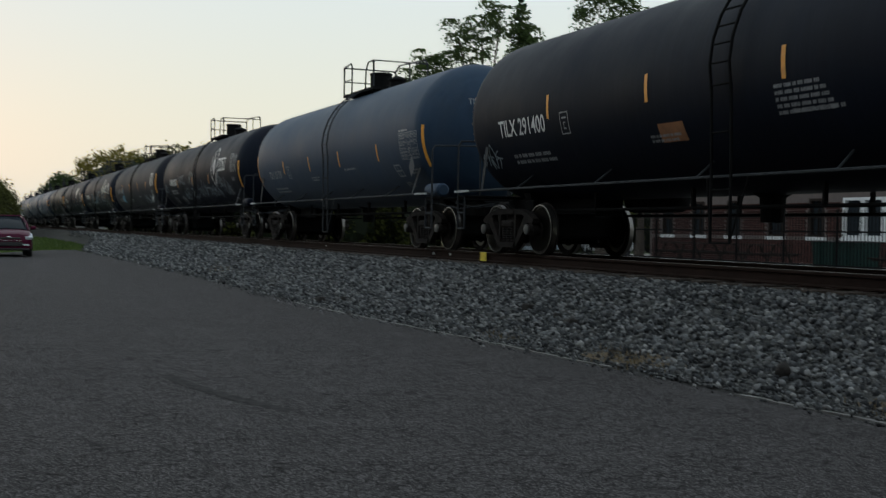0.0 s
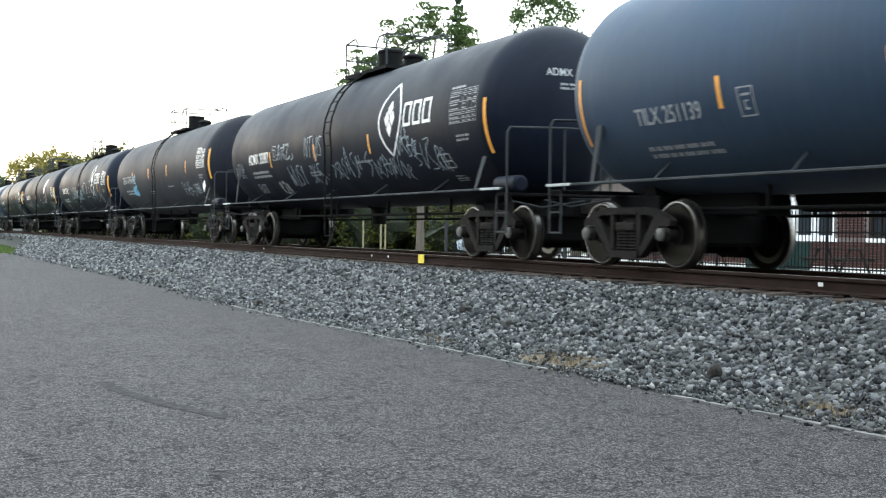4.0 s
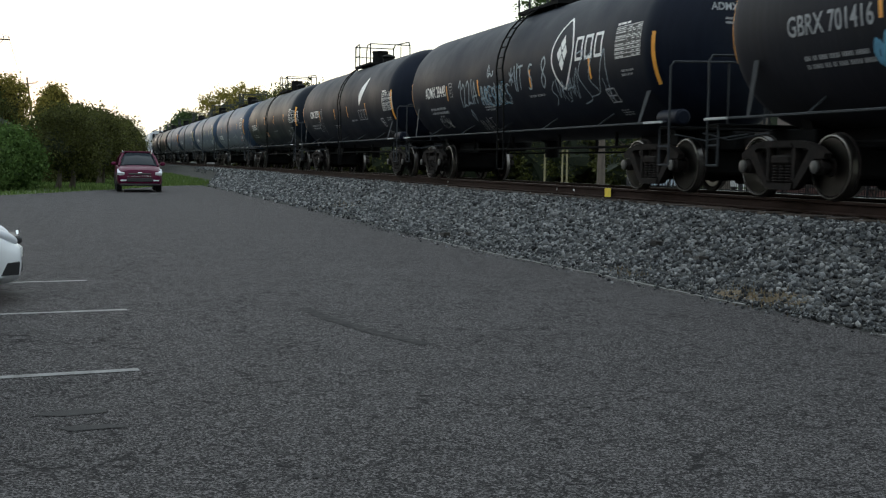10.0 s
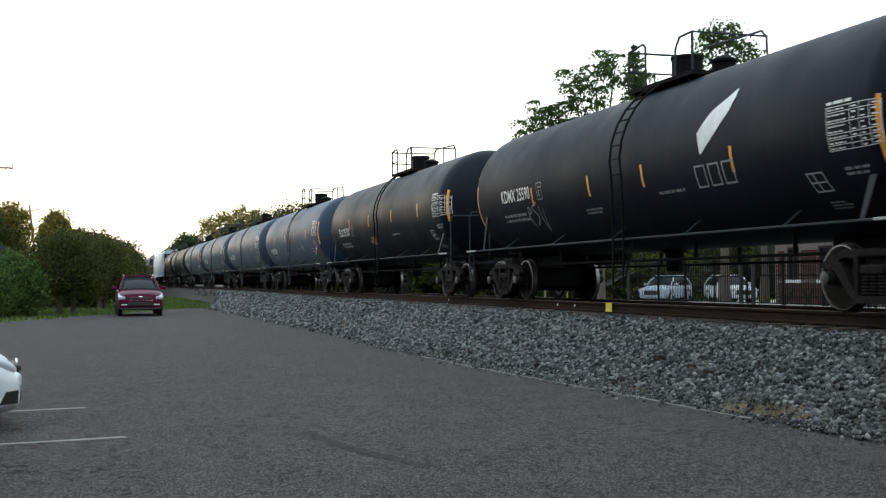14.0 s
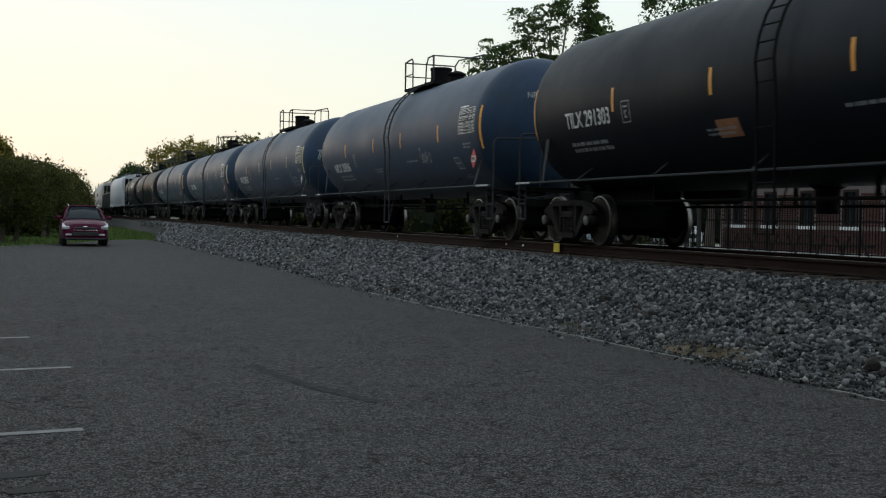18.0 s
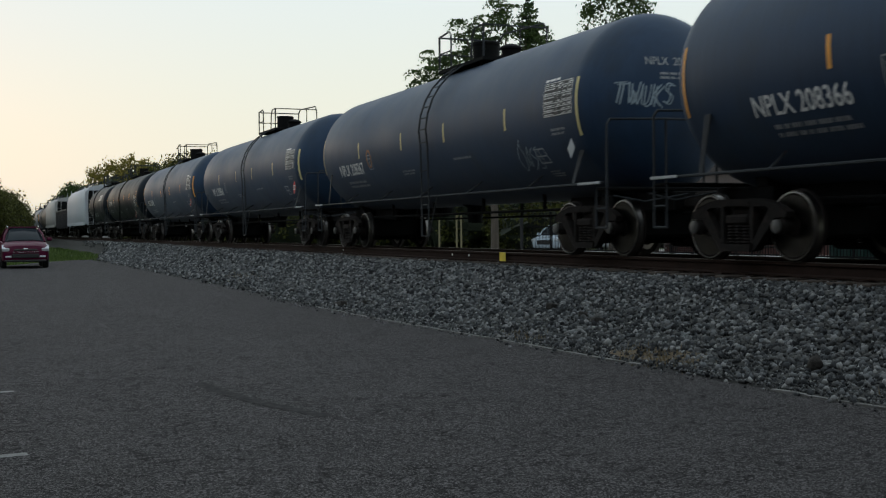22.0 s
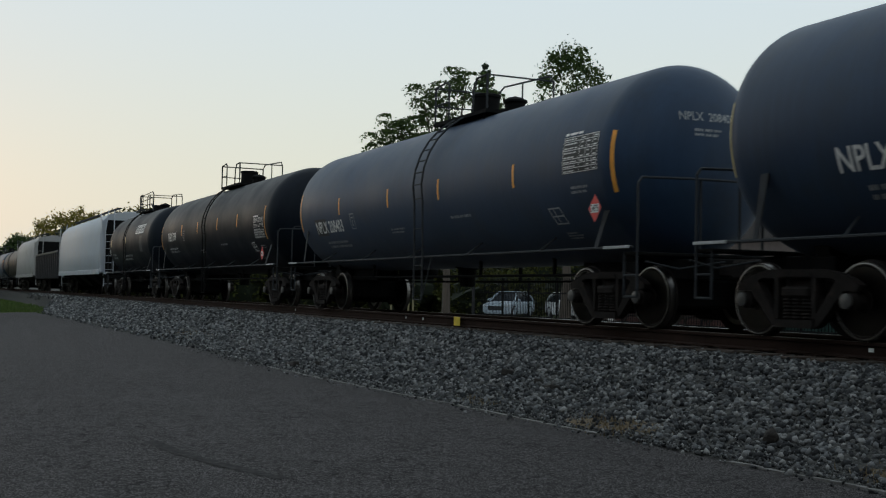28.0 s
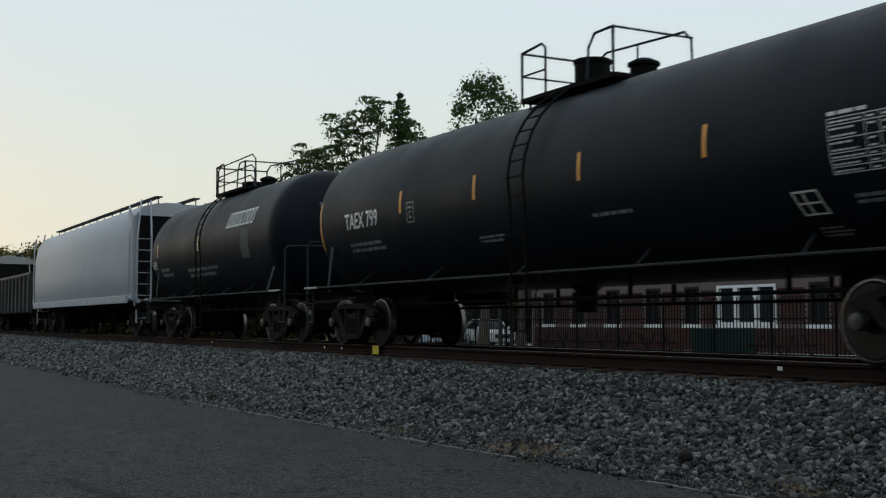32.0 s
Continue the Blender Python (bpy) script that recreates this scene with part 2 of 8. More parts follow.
def asphalt_mat():
    """Worn car-park asphalt: pale aggregate in a dark binder, cloudy patches, hairline crazing."""
    m = surf("worn_asphalt", (0.0268, 0.0252, 0.0254), 0.85, var=0.4, scale=0.5, fine=14, bump=0.2, tint=(0.0229, 0.0216, 0.0217), amount=0.8, spec=0.08, world_space=True)
    nd, ln = m.node_tree.nodes, m.node_tree.links
    bs = nd["Principled BSDF"]
    geo = nd.new("ShaderNodeNewGeometry")

    def ranged(src, lo, hi, a, b):
        mr = nd.new("ShaderNodeMapRange")
        for i, val in ((1, lo), (2, hi), (3, a), (4, b)):
            mr.inputs[i].default_value = val
        ln.new(src, mr.inputs[0])
        return mr.outputs[0]

    def laid(fac, under, col):
        mx = nd.new("ShaderNodeMix")
        mx.data_type = "RGBA"
        ln.new(fac, mx.inputs[0])
        ln.new(under, mx.inputs[6])
        mx.inputs[7].default_value = (*col, 1)
        return mx.outputs[2]

    def cells(scale, feature="F1"):
        vo = nd.new("ShaderNodeTexVoronoi")
        vo.feature = feature
        vo.inputs["Scale"].default_value = scale
        ln.new(geo.outputs["Position"], vo.inputs["Vector"])
        return vo

    c = bs.inputs["Base Color"].links[0].from_socket
    for scale, lo, amount, col in ((115, 0.5, 0.95, (0.1880, 0.1772, 0.1781)), (66, 0.72, 0.9, (0.1502, 0.1415, 0.1423))):
        sp = nd.new("ShaderNodeSeparateColor")
        ln.new(cells(scale).outputs["Color"], sp.inputs[0])
        c = laid(ranged(sp.outputs[0], lo, 1.0, 0.0, amount), c, col)
    mo = nd.new("ShaderNodeTexNoise")
    mo.inputs["Scale"].default_value, mo.inputs["Detail"].default_value, mo.inputs["Roughness"].default_value = 42.0, 8.0, 0.75
    ln.new(geo.outputs["Position"], mo.inputs["Vector"])
    c = laid(ranged(mo.outputs["Fac"], 0.53, 0.62, 0.0, 0.9), c, (0.0085, 0.0080, 0.0080))
    gaps = cells(58)
    c = laid(ranged(gaps.outputs["Distance"], 0.10, 0.46, 1.0, 0.0), c, (0.0082, 0.0077, 0.0077))
    # crazing, broken up so that only stretches of it show
    nz = nd.new("ShaderNodeTexNoise")
    nz.inputs["Scale"].default_value, nz.inputs["Detail"].default_value = 9.0, 4.0
    ln.new(geo.outputs["Position"], nz.inputs["Vector"])
    wv = nd.new("ShaderNodeVectorMath")
    wv.operation = "MULTIPLY_ADD"
    ln.new(nz.outputs["Color"], wv.inputs[0])
    wv.inputs[1].default_value = (0.22, 0.22, 0.0)
    ln.new(geo.outputs["Position"], wv.inputs[2])
    cr = cells(6.5, "DISTANCE_TO_EDGE")
    ln.new(wv.outputs[0], cr.inputs["Vector"])
    part_of = nd.new("ShaderNodeMath")
    part_of.operation = "MULTIPLY"
    n2 = nd.new("ShaderNodeTexNoise")
    n2.inputs["Scale"].default_value = 1.7
    ln.new(geo.outputs["Position"], n2.inputs["Vector"])
    ln.new(ranged(n2.outputs["Fac"], 0.38, 0.52, 0.1, 0.95), part_of.inputs[0])
    ln.new(ranged(cr.outputs["Distance"], 0.014, 0.045, 1.0, 0.0), part_of.inputs[1])
    c = laid(part_of.outputs[0], c, (0.0136, 0.0128, 0.0128))
    ln.new(c, bs.inputs["Base Color"])
    bp = nd.new("ShaderNodeBump")
    bp.inputs["Strength"].default_value, bp.inputs["Distance"].default_value = 0.8, 0.01
    ln.new(gaps.outputs["Distance"], bp.inputs["Height"])
    ln.new(bs.inputs["Normal"].links[0].from_socket, bp.inputs["Normal"])
    ln.new(bp.outputs[0], bs.inputs["Normal"])
    return m


def glass_mat(name, col=(0.02, 0.025, 0.03), rough=0.05):
    m = bpy.data.materials.new(name)
    m.use_nodes = True
    bs = m.node_tree.nodes["Principled BSDF"]
    bs.inputs["Base Color"].default_value = (*col, 1)
    bs.inputs["Roughness"].default_value = rough
    bs.inputs["IOR"].default_value = 1.22
    bs.inputs["Specular IOR Level"].default_value = 0.12
    return m


def leaf_mat(name, dark, light, glow=0.25):
    """Leaves: each clump its own green, light comes through."""
    m = bpy.data.materials.new(name)
    m.use_nodes = True
    nd, ln = m.node_tree.nodes, m.node_tree.links
    bs = nd["Principled BSDF"]
    gi = nd.new("ShaderNodeNewGeometry")
    rp = nd.new("ShaderNodeValToRGB")
    rp.color_ramp.elements[0].color, rp.color_ramp.elements[1].color = (*dark, 1), (*light, 1)
    ln.new(gi.outputs["Random Per Island"], rp.inputs["Fac"])
    tr = nd.new("ShaderNodeBsdfTranslucent")
    ms = nd.new("ShaderNodeMixShader")
    ms.inputs[0].default_value = glow
    ln.new(rp.outputs[0], bs.inputs["Base Color"])
    ln.new(rp.outputs[0], tr.inputs["Color"])
    bs.inputs["Roughness"].default_value, bs.inputs["Specular IOR Level"].default_value = 0.75, 0.12
    ln.new(bs.outputs[0], ms.inputs[1])
    ln.new(tr.outputs[0], ms.inputs[2])
    ln.new(ms.outputs[0], nd["Material Output"].inputs["Surface"])
    return m


M = {
    "asphalt": asphalt_mat(),
    "line_paint": surf("worn_white_line_paint", (0.24, 0.24, 0.235), 0.8, spec=0.1, var=0.3, scale=5, fine=70, tint=(0.09, 0.085, 0.08), amount=0.8, world_space=True),
    "concrete": surf("grey_concrete_edge", (0.36, 0.35, 0.33), 0.9, var=0.3, scale=1.5, fine=50, bump=0.3, tint=(0.12, 0.12, 0.12), amount=0.7, world_space=True),
    "soil": surf("grass_and_soil", (0.06, 0.095, 0.028), 0.95, var=0.4, scale=0.25, fine=12, bump=0.5, tint=(0.10, 0.10, 0.045), amount=0.5, world_space=True),
    "dry_grass": leaf_mat("dry_grass", (0.12, 0.095, 0.055), (0.26, 0.2, 0.12)),
    "bed": surf("fine_gravel_bed", (0.062, 0.062, 0.06), 0.95, spec=0.08, var=0.5, scale=7, fine=26, bump=1.0, tint=(0.09, 0.087, 0.08), amount=0.7, world_space=True),
    "stones": stone_mix("crushed_limestone", [(0.016, 0.0165, 0.0175), (0.042, 0.0435, 0.046), (0.075, 0.079, 0.084), (0.12, 0.119, 0.114), (0.16, 0.167, 0.175), (0.33, 0.33, 0.32)]),
    "rail": surf("rusty_rail_steel", (0.030, 0.0185, 0.0150), 0.9, 0.0, spec=0.08, var=0.35, scale=3, fine=80, bump=0.3),
    "rail_top": surf("worn_rail_head", (0.1, 0.085, 0.075), 0.5, 0.8, var=0.2, scale=3, fine=80, bump=0.05),
    "tie": surf("old_creosoted_wood", (0.06, 0.045, 0.035), 0.95, var=0.4, scale=4, fine=40, bump=0.7, spread=0.3),
    "yellow_paint": surf("yellow_marking_paint", (0.75, 0.56, 0.05), 0.7, var=0.15, scale=9, fine=60),
    "white_paint": surf("white_marking_paint", (0.7, 0.7, 0.68), 0.7, var=0.15, scale=9, fine=60),
    "black_tank": surf("black_tank_paint", (0.0056, 0.0084, 0.0165), 0.55, spec=0.1, var=0.3, scale=0.8, fine=30, bump=0.03, tint=(0.0085, 0.0115, 0.0195), amount=0.5, streak=0.35),
    "new_black_tank": surf("satin_black_tank_paint", (0.0058, 0.0092, 0.0150), 0.5, spec=0.12, var=0.25, scale=0.8, fine=30, bump=0.025, streak=0.3),
    "brown_tank": surf("weathered_brown_black_tank_paint", (0.0105, 0.0118, 0.0180), 0.6, spec=0.12, dust=0.03, var=0.35, scale=0.7, fine=24, bump=0.05, tint=(0.0165, 0.0160, 0.0200), amount=0.5, streak=0.4),
    "blue_tank": surf("blue_grey_tank_paint", (0.0205, 0.0425, 0.082), 0.5, spec=0.2, dust=0.07, var=0.2, scale=0.7, fine=30, bump=0.035, tint=(0.026, 0.037, 0.052), amount=0.6, streak=0.2),
    "pale_tank": surf("pale_blue_grey_tank_paint", (0.025, 0.048, 0.084), 0.55, spec=0.14, dust=0.06, var=0.2, scale=0.7, fine=30, bump=0.035, tint=(0.038, 0.057, 0.082), amount=0.5, streak=0.2),
    "tan_tank": surf("dusty_brown_tank_paint", (0.052, 0.041, 0.032), 0.6, var=0.3, scale=0.7, fine=30, bump=0.05, tint=(0.045, 0.038, 0.034), amount=0.6, streak=0.35),
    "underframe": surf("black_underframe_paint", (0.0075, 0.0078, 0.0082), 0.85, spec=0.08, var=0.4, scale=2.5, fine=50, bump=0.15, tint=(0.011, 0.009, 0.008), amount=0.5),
    "panel_pale": surf("pale_stencil_panel", (0.4, 0.41, 0.42), 0.7, var=0.25, scale=4, fine=50),
    "cast": surf("rust_brown_cast_steel", (0.021, 0.0185, 0.0175), 0.85, 0.0, spec=0.08, var=0.4, scale=4, fine=70, bump=0.3, tint=(0.040, 0.031, 0.027), amount=0.6),
    "bearing": surf("greasy_grey_bearing_cap", (0.09, 0.088, 0.085), 0.5, 0.3, var=0.4, scale=9, fine=60, bump=0.1),
    "wheel": surf("brown_wheel_steel", (0.016, 0.0125, 0.0115), 0.75, 0.0, spec=0.1, var=0.3, scale=4, fine=60, bump=0.15),
    "tread": surf("bright_wheel_rim", (0.2, 0.19, 0.18), 0.38, 1.0, var=0.15, scale=6, fine=60, bump=0.02),
    "pipe": surf("grey_handrail_steel", (0.036, 0.04, 0.045), 0.7, 0.0, spec=0.15, var=0.3, scale=5, fine=50),
    "stripe": surf("amber_reflective_tape", (0.84, 0.36, 0.05), 0.5, var=0.2, scale=4, fine=60, tint=(0.6, 0.42, 0.18), amount=0.3),
    "stripe_pale": surf("faded_yellow_reflective_tape", (0.62, 0.52, 0.24), 0.5, var=0.2, scale=4, fine=60),
    "letter": surf("white_stencil_paint", (0.76, 0.76, 0.74), 0.6, var=0.2, scale=6, fine=60),
    "reflector_white": surf("dirty_white_reflector", (0.4, 0.41, 0.42), 0.6, var=0.3, scale=12, fine=60),
    "grey_patch": surf("grey_patch_paint", (0.06, 0.063, 0.068), 0.7, var=0.3, scale=5, fine=50),
    "faint": surf("dirty_white_stencil_paint", (0.31, 0.32, 0.33), 0.7, var=0.4, scale=5, fine=50),
    "black_letter": surf("black_stencil_paint", (0.02, 0.02, 0.02), 0.6),
    "panel_orange": surf("orange_placard_panel", (0.32, 0.14, 0.06), 0.7, var=0.3, scale=5, fine=50),
    "red_paint": surf("red_placard_paint", (0.6, 0.06, 0.05), 0.6),
    "graffiti_blue": surf("blue_spray_paint", (0.12, 0.36, 0.55), 0.6, var=0.3, scale=8),
    "graffiti_pale": surf("pale_spray_paint", (0.27, 0.33, 0.37), 0.6, var=0.35, scale=8),
    "hopper_white": surf("dirty_white_hopper_paint", (0.37, 0.40, 0.445), 0.55, var=0.12, scale=0.7, fine=30, bump=0.04, tint=(0.4, 0.38, 0.35), amount=0.5, streak=0.0),
    "hopper_grey": surf("grey_hopper_paint", (0.3, 0.3, 0.3), 0.6, var=0.2, scale=0.7, fine=30, bump=0.04, tint=(0.2, 0.17, 0.14), amount=0.5),
    "car_red": surf("dark_red_car_paint", (0.068, 0.0025, 0.022), 0.35, 0.0, spec=0.16, var=0.08, scale=1, fine=40, bump=0.0),
    "car_white": surf("white_car_paint", (0.72, 0.74, 0.76), 0.25, 0.0, var=0.05, scale=1, fine=40, bump=0.0),
    "car_black": surf("black_car_paint", (0.012, 0.012, 0.014), 0.2, 0.0, var=0.1, scale=1, fine=40, bump=0.0),
    "car_silver": surf("silver_car_paint", (0.35, 0.36, 0.38), 0.3, 0.6, var=0.08, scale=1, fine=40, bump=0.0),
    "car_blue": surf("pale_blue_car_paint", (0.42, 0.5, 0.58), 0.3, 0.1, var=0.08, scale=1, fine=40, bump=0.0),
    "stripe_red": surf("red_stripe_paint", (0.5, 0.02, 0.03), 0.3, var=0.1),
    "stripe_cream": surf("cream_stripe_paint", (0.75, 0.7, 0.62), 0.3, var=0.06),
    "chrome": surf("chrome", (0.75, 0.75, 0.76), 0.12, 1.0, var=0.05, bump=0.0),
    "rubber": surf("black_rubber", (0.018, 0.018, 0.018), 0.85, var=0.2, scale=9, fine=80, bump=0.2),
    "plastic": surf("black_plastic", (0.015, 0.015, 0.016), 0.6, var=0.2, scale=6, fine=60, bump=0.05),
    "glass": glass_mat("dark_window_glass"),
    "lamp_glass": glass_mat("clear_lamp_glass", (0.5, 0.52, 0.55), 0.12),
    "amber": glass_mat("amber_reflector", (0.75, 0.12, 0.02), 0.3),
    "pole_wood": surf("weathered_grey_brown_pole_wood", (0.13, 0.10, 0.075), 0.9, var=0.3, scale=1.5, fine=30, bump=0.4, coarse_stretch=(4, 4, 0.3)),
    "wire": surf("dark_cable", (0.03, 0.03, 0.03), 0.7),
    "pale_wire": surf("pale_cable", (0.3, 0.31, 0.32), 0.6),
    "bark": surf("grey_brown_bark", (0.075, 0.06, 0.048), 0.95, var=0.35, scale=3, fine=25, bump=0.8, coarse_stretch=(3, 3, 0.5)),
    "leaf_hedge": leaf_mat("hedge_leaves", (0.02, 0.024, 0.007), (0.085, 0.09, 0.024), 0.25),
    "leaf_bush": leaf_mat("bright_bush_leaves", (0.025, 0.052, 0.012), (0.085, 0.14, 0.035), 0.25),
    # low-sun gold put into the leaf colour itself
    "leaf_gold": leaf_mat("painted_sunlit_leaves", (0.08, 0.078, 0.018), (0.27, 0.22, 0.055), 0.4),
    "leaf_tree": leaf_mat("tree_leaves", (0.024, 0.045, 0.015), (0.075, 0.11, 0.034), 0.3),
    "needle": leaf_mat("spruce_needles", (0.012, 0.026, 0.014), (0.03, 0.05, 0.026), 0.1),
    # near-black green: the shade inside foliage put into the colour
    "core": surf("painted_leaf_shade", (0.012, 0.018, 0.008), 1.0, var=0.5, scale=0.8, fine=6, bump=0.6, world_space=True),
    "grass": leaf_mat("mown_grass", (0.05, 0.09, 0.022), (0.12, 0.165, 0.05), 0.25),
    "brick": surf("red_brick", (0.052, 0.024, 0.021), 0.9, spec=0.1, var=0.25, scale=6, fine=60, bump=0.3, spread=0.25),
    "brick_plain": surf("dark_brick_wall", (0.09, 0.05, 0.042), 0.9, var=0.3, scale=2, fine=40, bump=0.3, world_space=True),
    "mortar": surf("grey_mortar", (0.10, 0.08, 0.075), 0.95, var=0.2, scale=4, fine=60),
    "trim_white": surf("white_window_trim", (0.6, 0.61, 0.62), 0.6, var=0.08, scale=4, fine=60),
    "roof": surf("dark_roof_shingles", (0.05, 0.045, 0.045), 0.9, var=0.3, scale=3, fine=40, bump=0.5),
    "fence_black": surf("black_fence_paint", (0.006, 0.006, 0.0065), 0.7, spec=0.05, var=0.3, scale=8, fine=60),
    "window_dark": surf("dark_brown_window_frame", (0.02, 0.014, 0.012), 0.7, spec=0.1, var=0.3, scale=4, fine=60),
    "green_box": surf("dark_green_paint", (0.010, 0.030, 0.026), 0.6, spec=0.15, var=0.25, scale=3, fine=50),
    "bench_wood": surf("dark_stained_bench_wood", (0.025, 0.02, 0.017), 0.85, spec=0.1, var=0.3, scale=4, fine=40, bump=0.3),
    "post_yellow": surf("dull_yellow_post_paint", (0.16, 0.14, 0.07), 0.7, var=0.3, scale=4, fine=60),
    "dark_stain": surf("oil_stain", (0.014, 0.013, 0.013), 0.9, var=0.4, scale=4, fine=60, world_space=True),
    "worn_kerb": surf("worn_kerb_concrete", (0.19, 0.187, 0.18), 0.9, spec=0.1, var=0.4, scale=3, fine=50, bump=0.3, tint=(0.07, 0.07, 0.067), amount=0.7, world_space=True),
    "tan_soil": surf("dry_tan_soil", (0.13, 0.1, 0.065), 0.95, spec=0.1, var=0.4, scale=5, fine=40, bump=0.5, tint=(0.1, 0.09, 0.075), amount=0.9, world_space=True),
    "scuff": surf("faint_tyre_scuff", (0.034, 0.033, 0.033), 0.9, spec=0.08, var=0.6, scale=8, fine=120, tint=(0.075, 0.072, 0.071), amount=1.0, world_space=True),
    "old_wood": surf("rotten_dark_wood", (0.03, 0.026, 0.023), 0.95, var=0.4, scale=6, fine=40, bump=0.6),
    "post_grey": surf("dull_grey_post_paint", (0.028, 0.028, 0.03), 0.8, spec=0.1, var=0.2, scale=4, fine=60),
    "lamp_head": surf("grey_lamp_housing", (0.3, 0.3, 0.31), 0.5, 0.2),
    "gondola": surf("dark_gondola_paint", (0.03, 0.03, 0.035), 0.6, var=0.4, scale=0.9, fine=30, tint=(0.08, 0.05, 0.035), amount=0.5),
}

# ---------------------------------------------------------------- line of the track
TX, RAIL_Z = 10.52, 0.97          # middle of the track, top of the rails
BEND, RADIUS = 172.0, 620.0       # the line is straight, then bends away


def on_track(s, off=0.0):
    """Place and heading at s metres along the line."""
    if s <= BEND:
        return TX + off, s, 0.0
    a = (s - BEND) / RADIUS
    r = RADIUS - off
    return TX + RADIUS - r * math.cos(a), BEND + r * math.sin(a), -a


def sweep(outline, s_list, closed=True):
    """An outline of (off, z) drawn along the line."""
    g, n = Geo(), len(outline)
    for s in s_list:
        for off, z in outline:
            x, y, _ = on_track(s, off)
            g.v.append((x, y, z))
    for i in range(len(s_list) - 1):
        for j in range(n if closed else n - 1):
            k = (j + 1) % n
            g.f.append((i * n + j, i * n + k, (i + 1) * n + k, (i + 1) * n + j))
    if closed:
        g.f += [tuple(range(n)), tuple(range(len(s_list) * n - 1, (len(s_list) - 1) * n - 1, -1))]
    return g


STATIONS = [-60, -30, 0, 30, 60, 90, 120, 150, 172] + [172 + 12 * k for k in range(1, 30)]


EDGE_Y = (4.0, 6.0, 8.2, 12.5, 14.6, 18.0, 21.0, 30.0, 45.0, 62.0)
EDGE_X = (6.72, 6.63, 6.47, 6.36, 6.23, 6.06, 5.99, 6.12, 6.2, 6.05)


def edge_x(y):
    """Edge of the asphalt along the ballast, straight near the kerb strip and ragged past it."""
    k = min(1.0, max(0.15, (y - 15) / 8))
    return float(np.interp(y, EDGE_Y, EDGE_X)) + k * (0.14 * noise.noise(Vector((y * 0.45, 3.1, 0))) + 0.08 * noise.noise(Vector((y * 2.1, 7.7, 0))))


def bed_edge(y):
    """Foot of the ballast bank; grass takes over past the asphalt."""
    return edge_x(min(y, 62)) + 2.4 * min(1.0, max(0.0, (y - 58) / 22)) ** 1.3


def bed_z(x, y):
    """Height of the ballast bank, measured from the middle of the track."""
    d = x - TX
    if d < 0:
        d = -d
        lo = TX - bed_edge(y) + 0.05
        if d <= 1.35:
            z = 0.72
        elif d < 2.0:
            z = 0.72 - 0.07 * (d - 1.35)
        else:
            u = min(1, (d - 2.0) / max(0.3, lo - 2.0))
            z = 0.6745 * (1 - u) ** 1.15 + 0.005
    else:
        z = 0.72 if d <= 1.6 else max(-0.1, 0.72 - 0.28 * (d - 1.6))
    return z


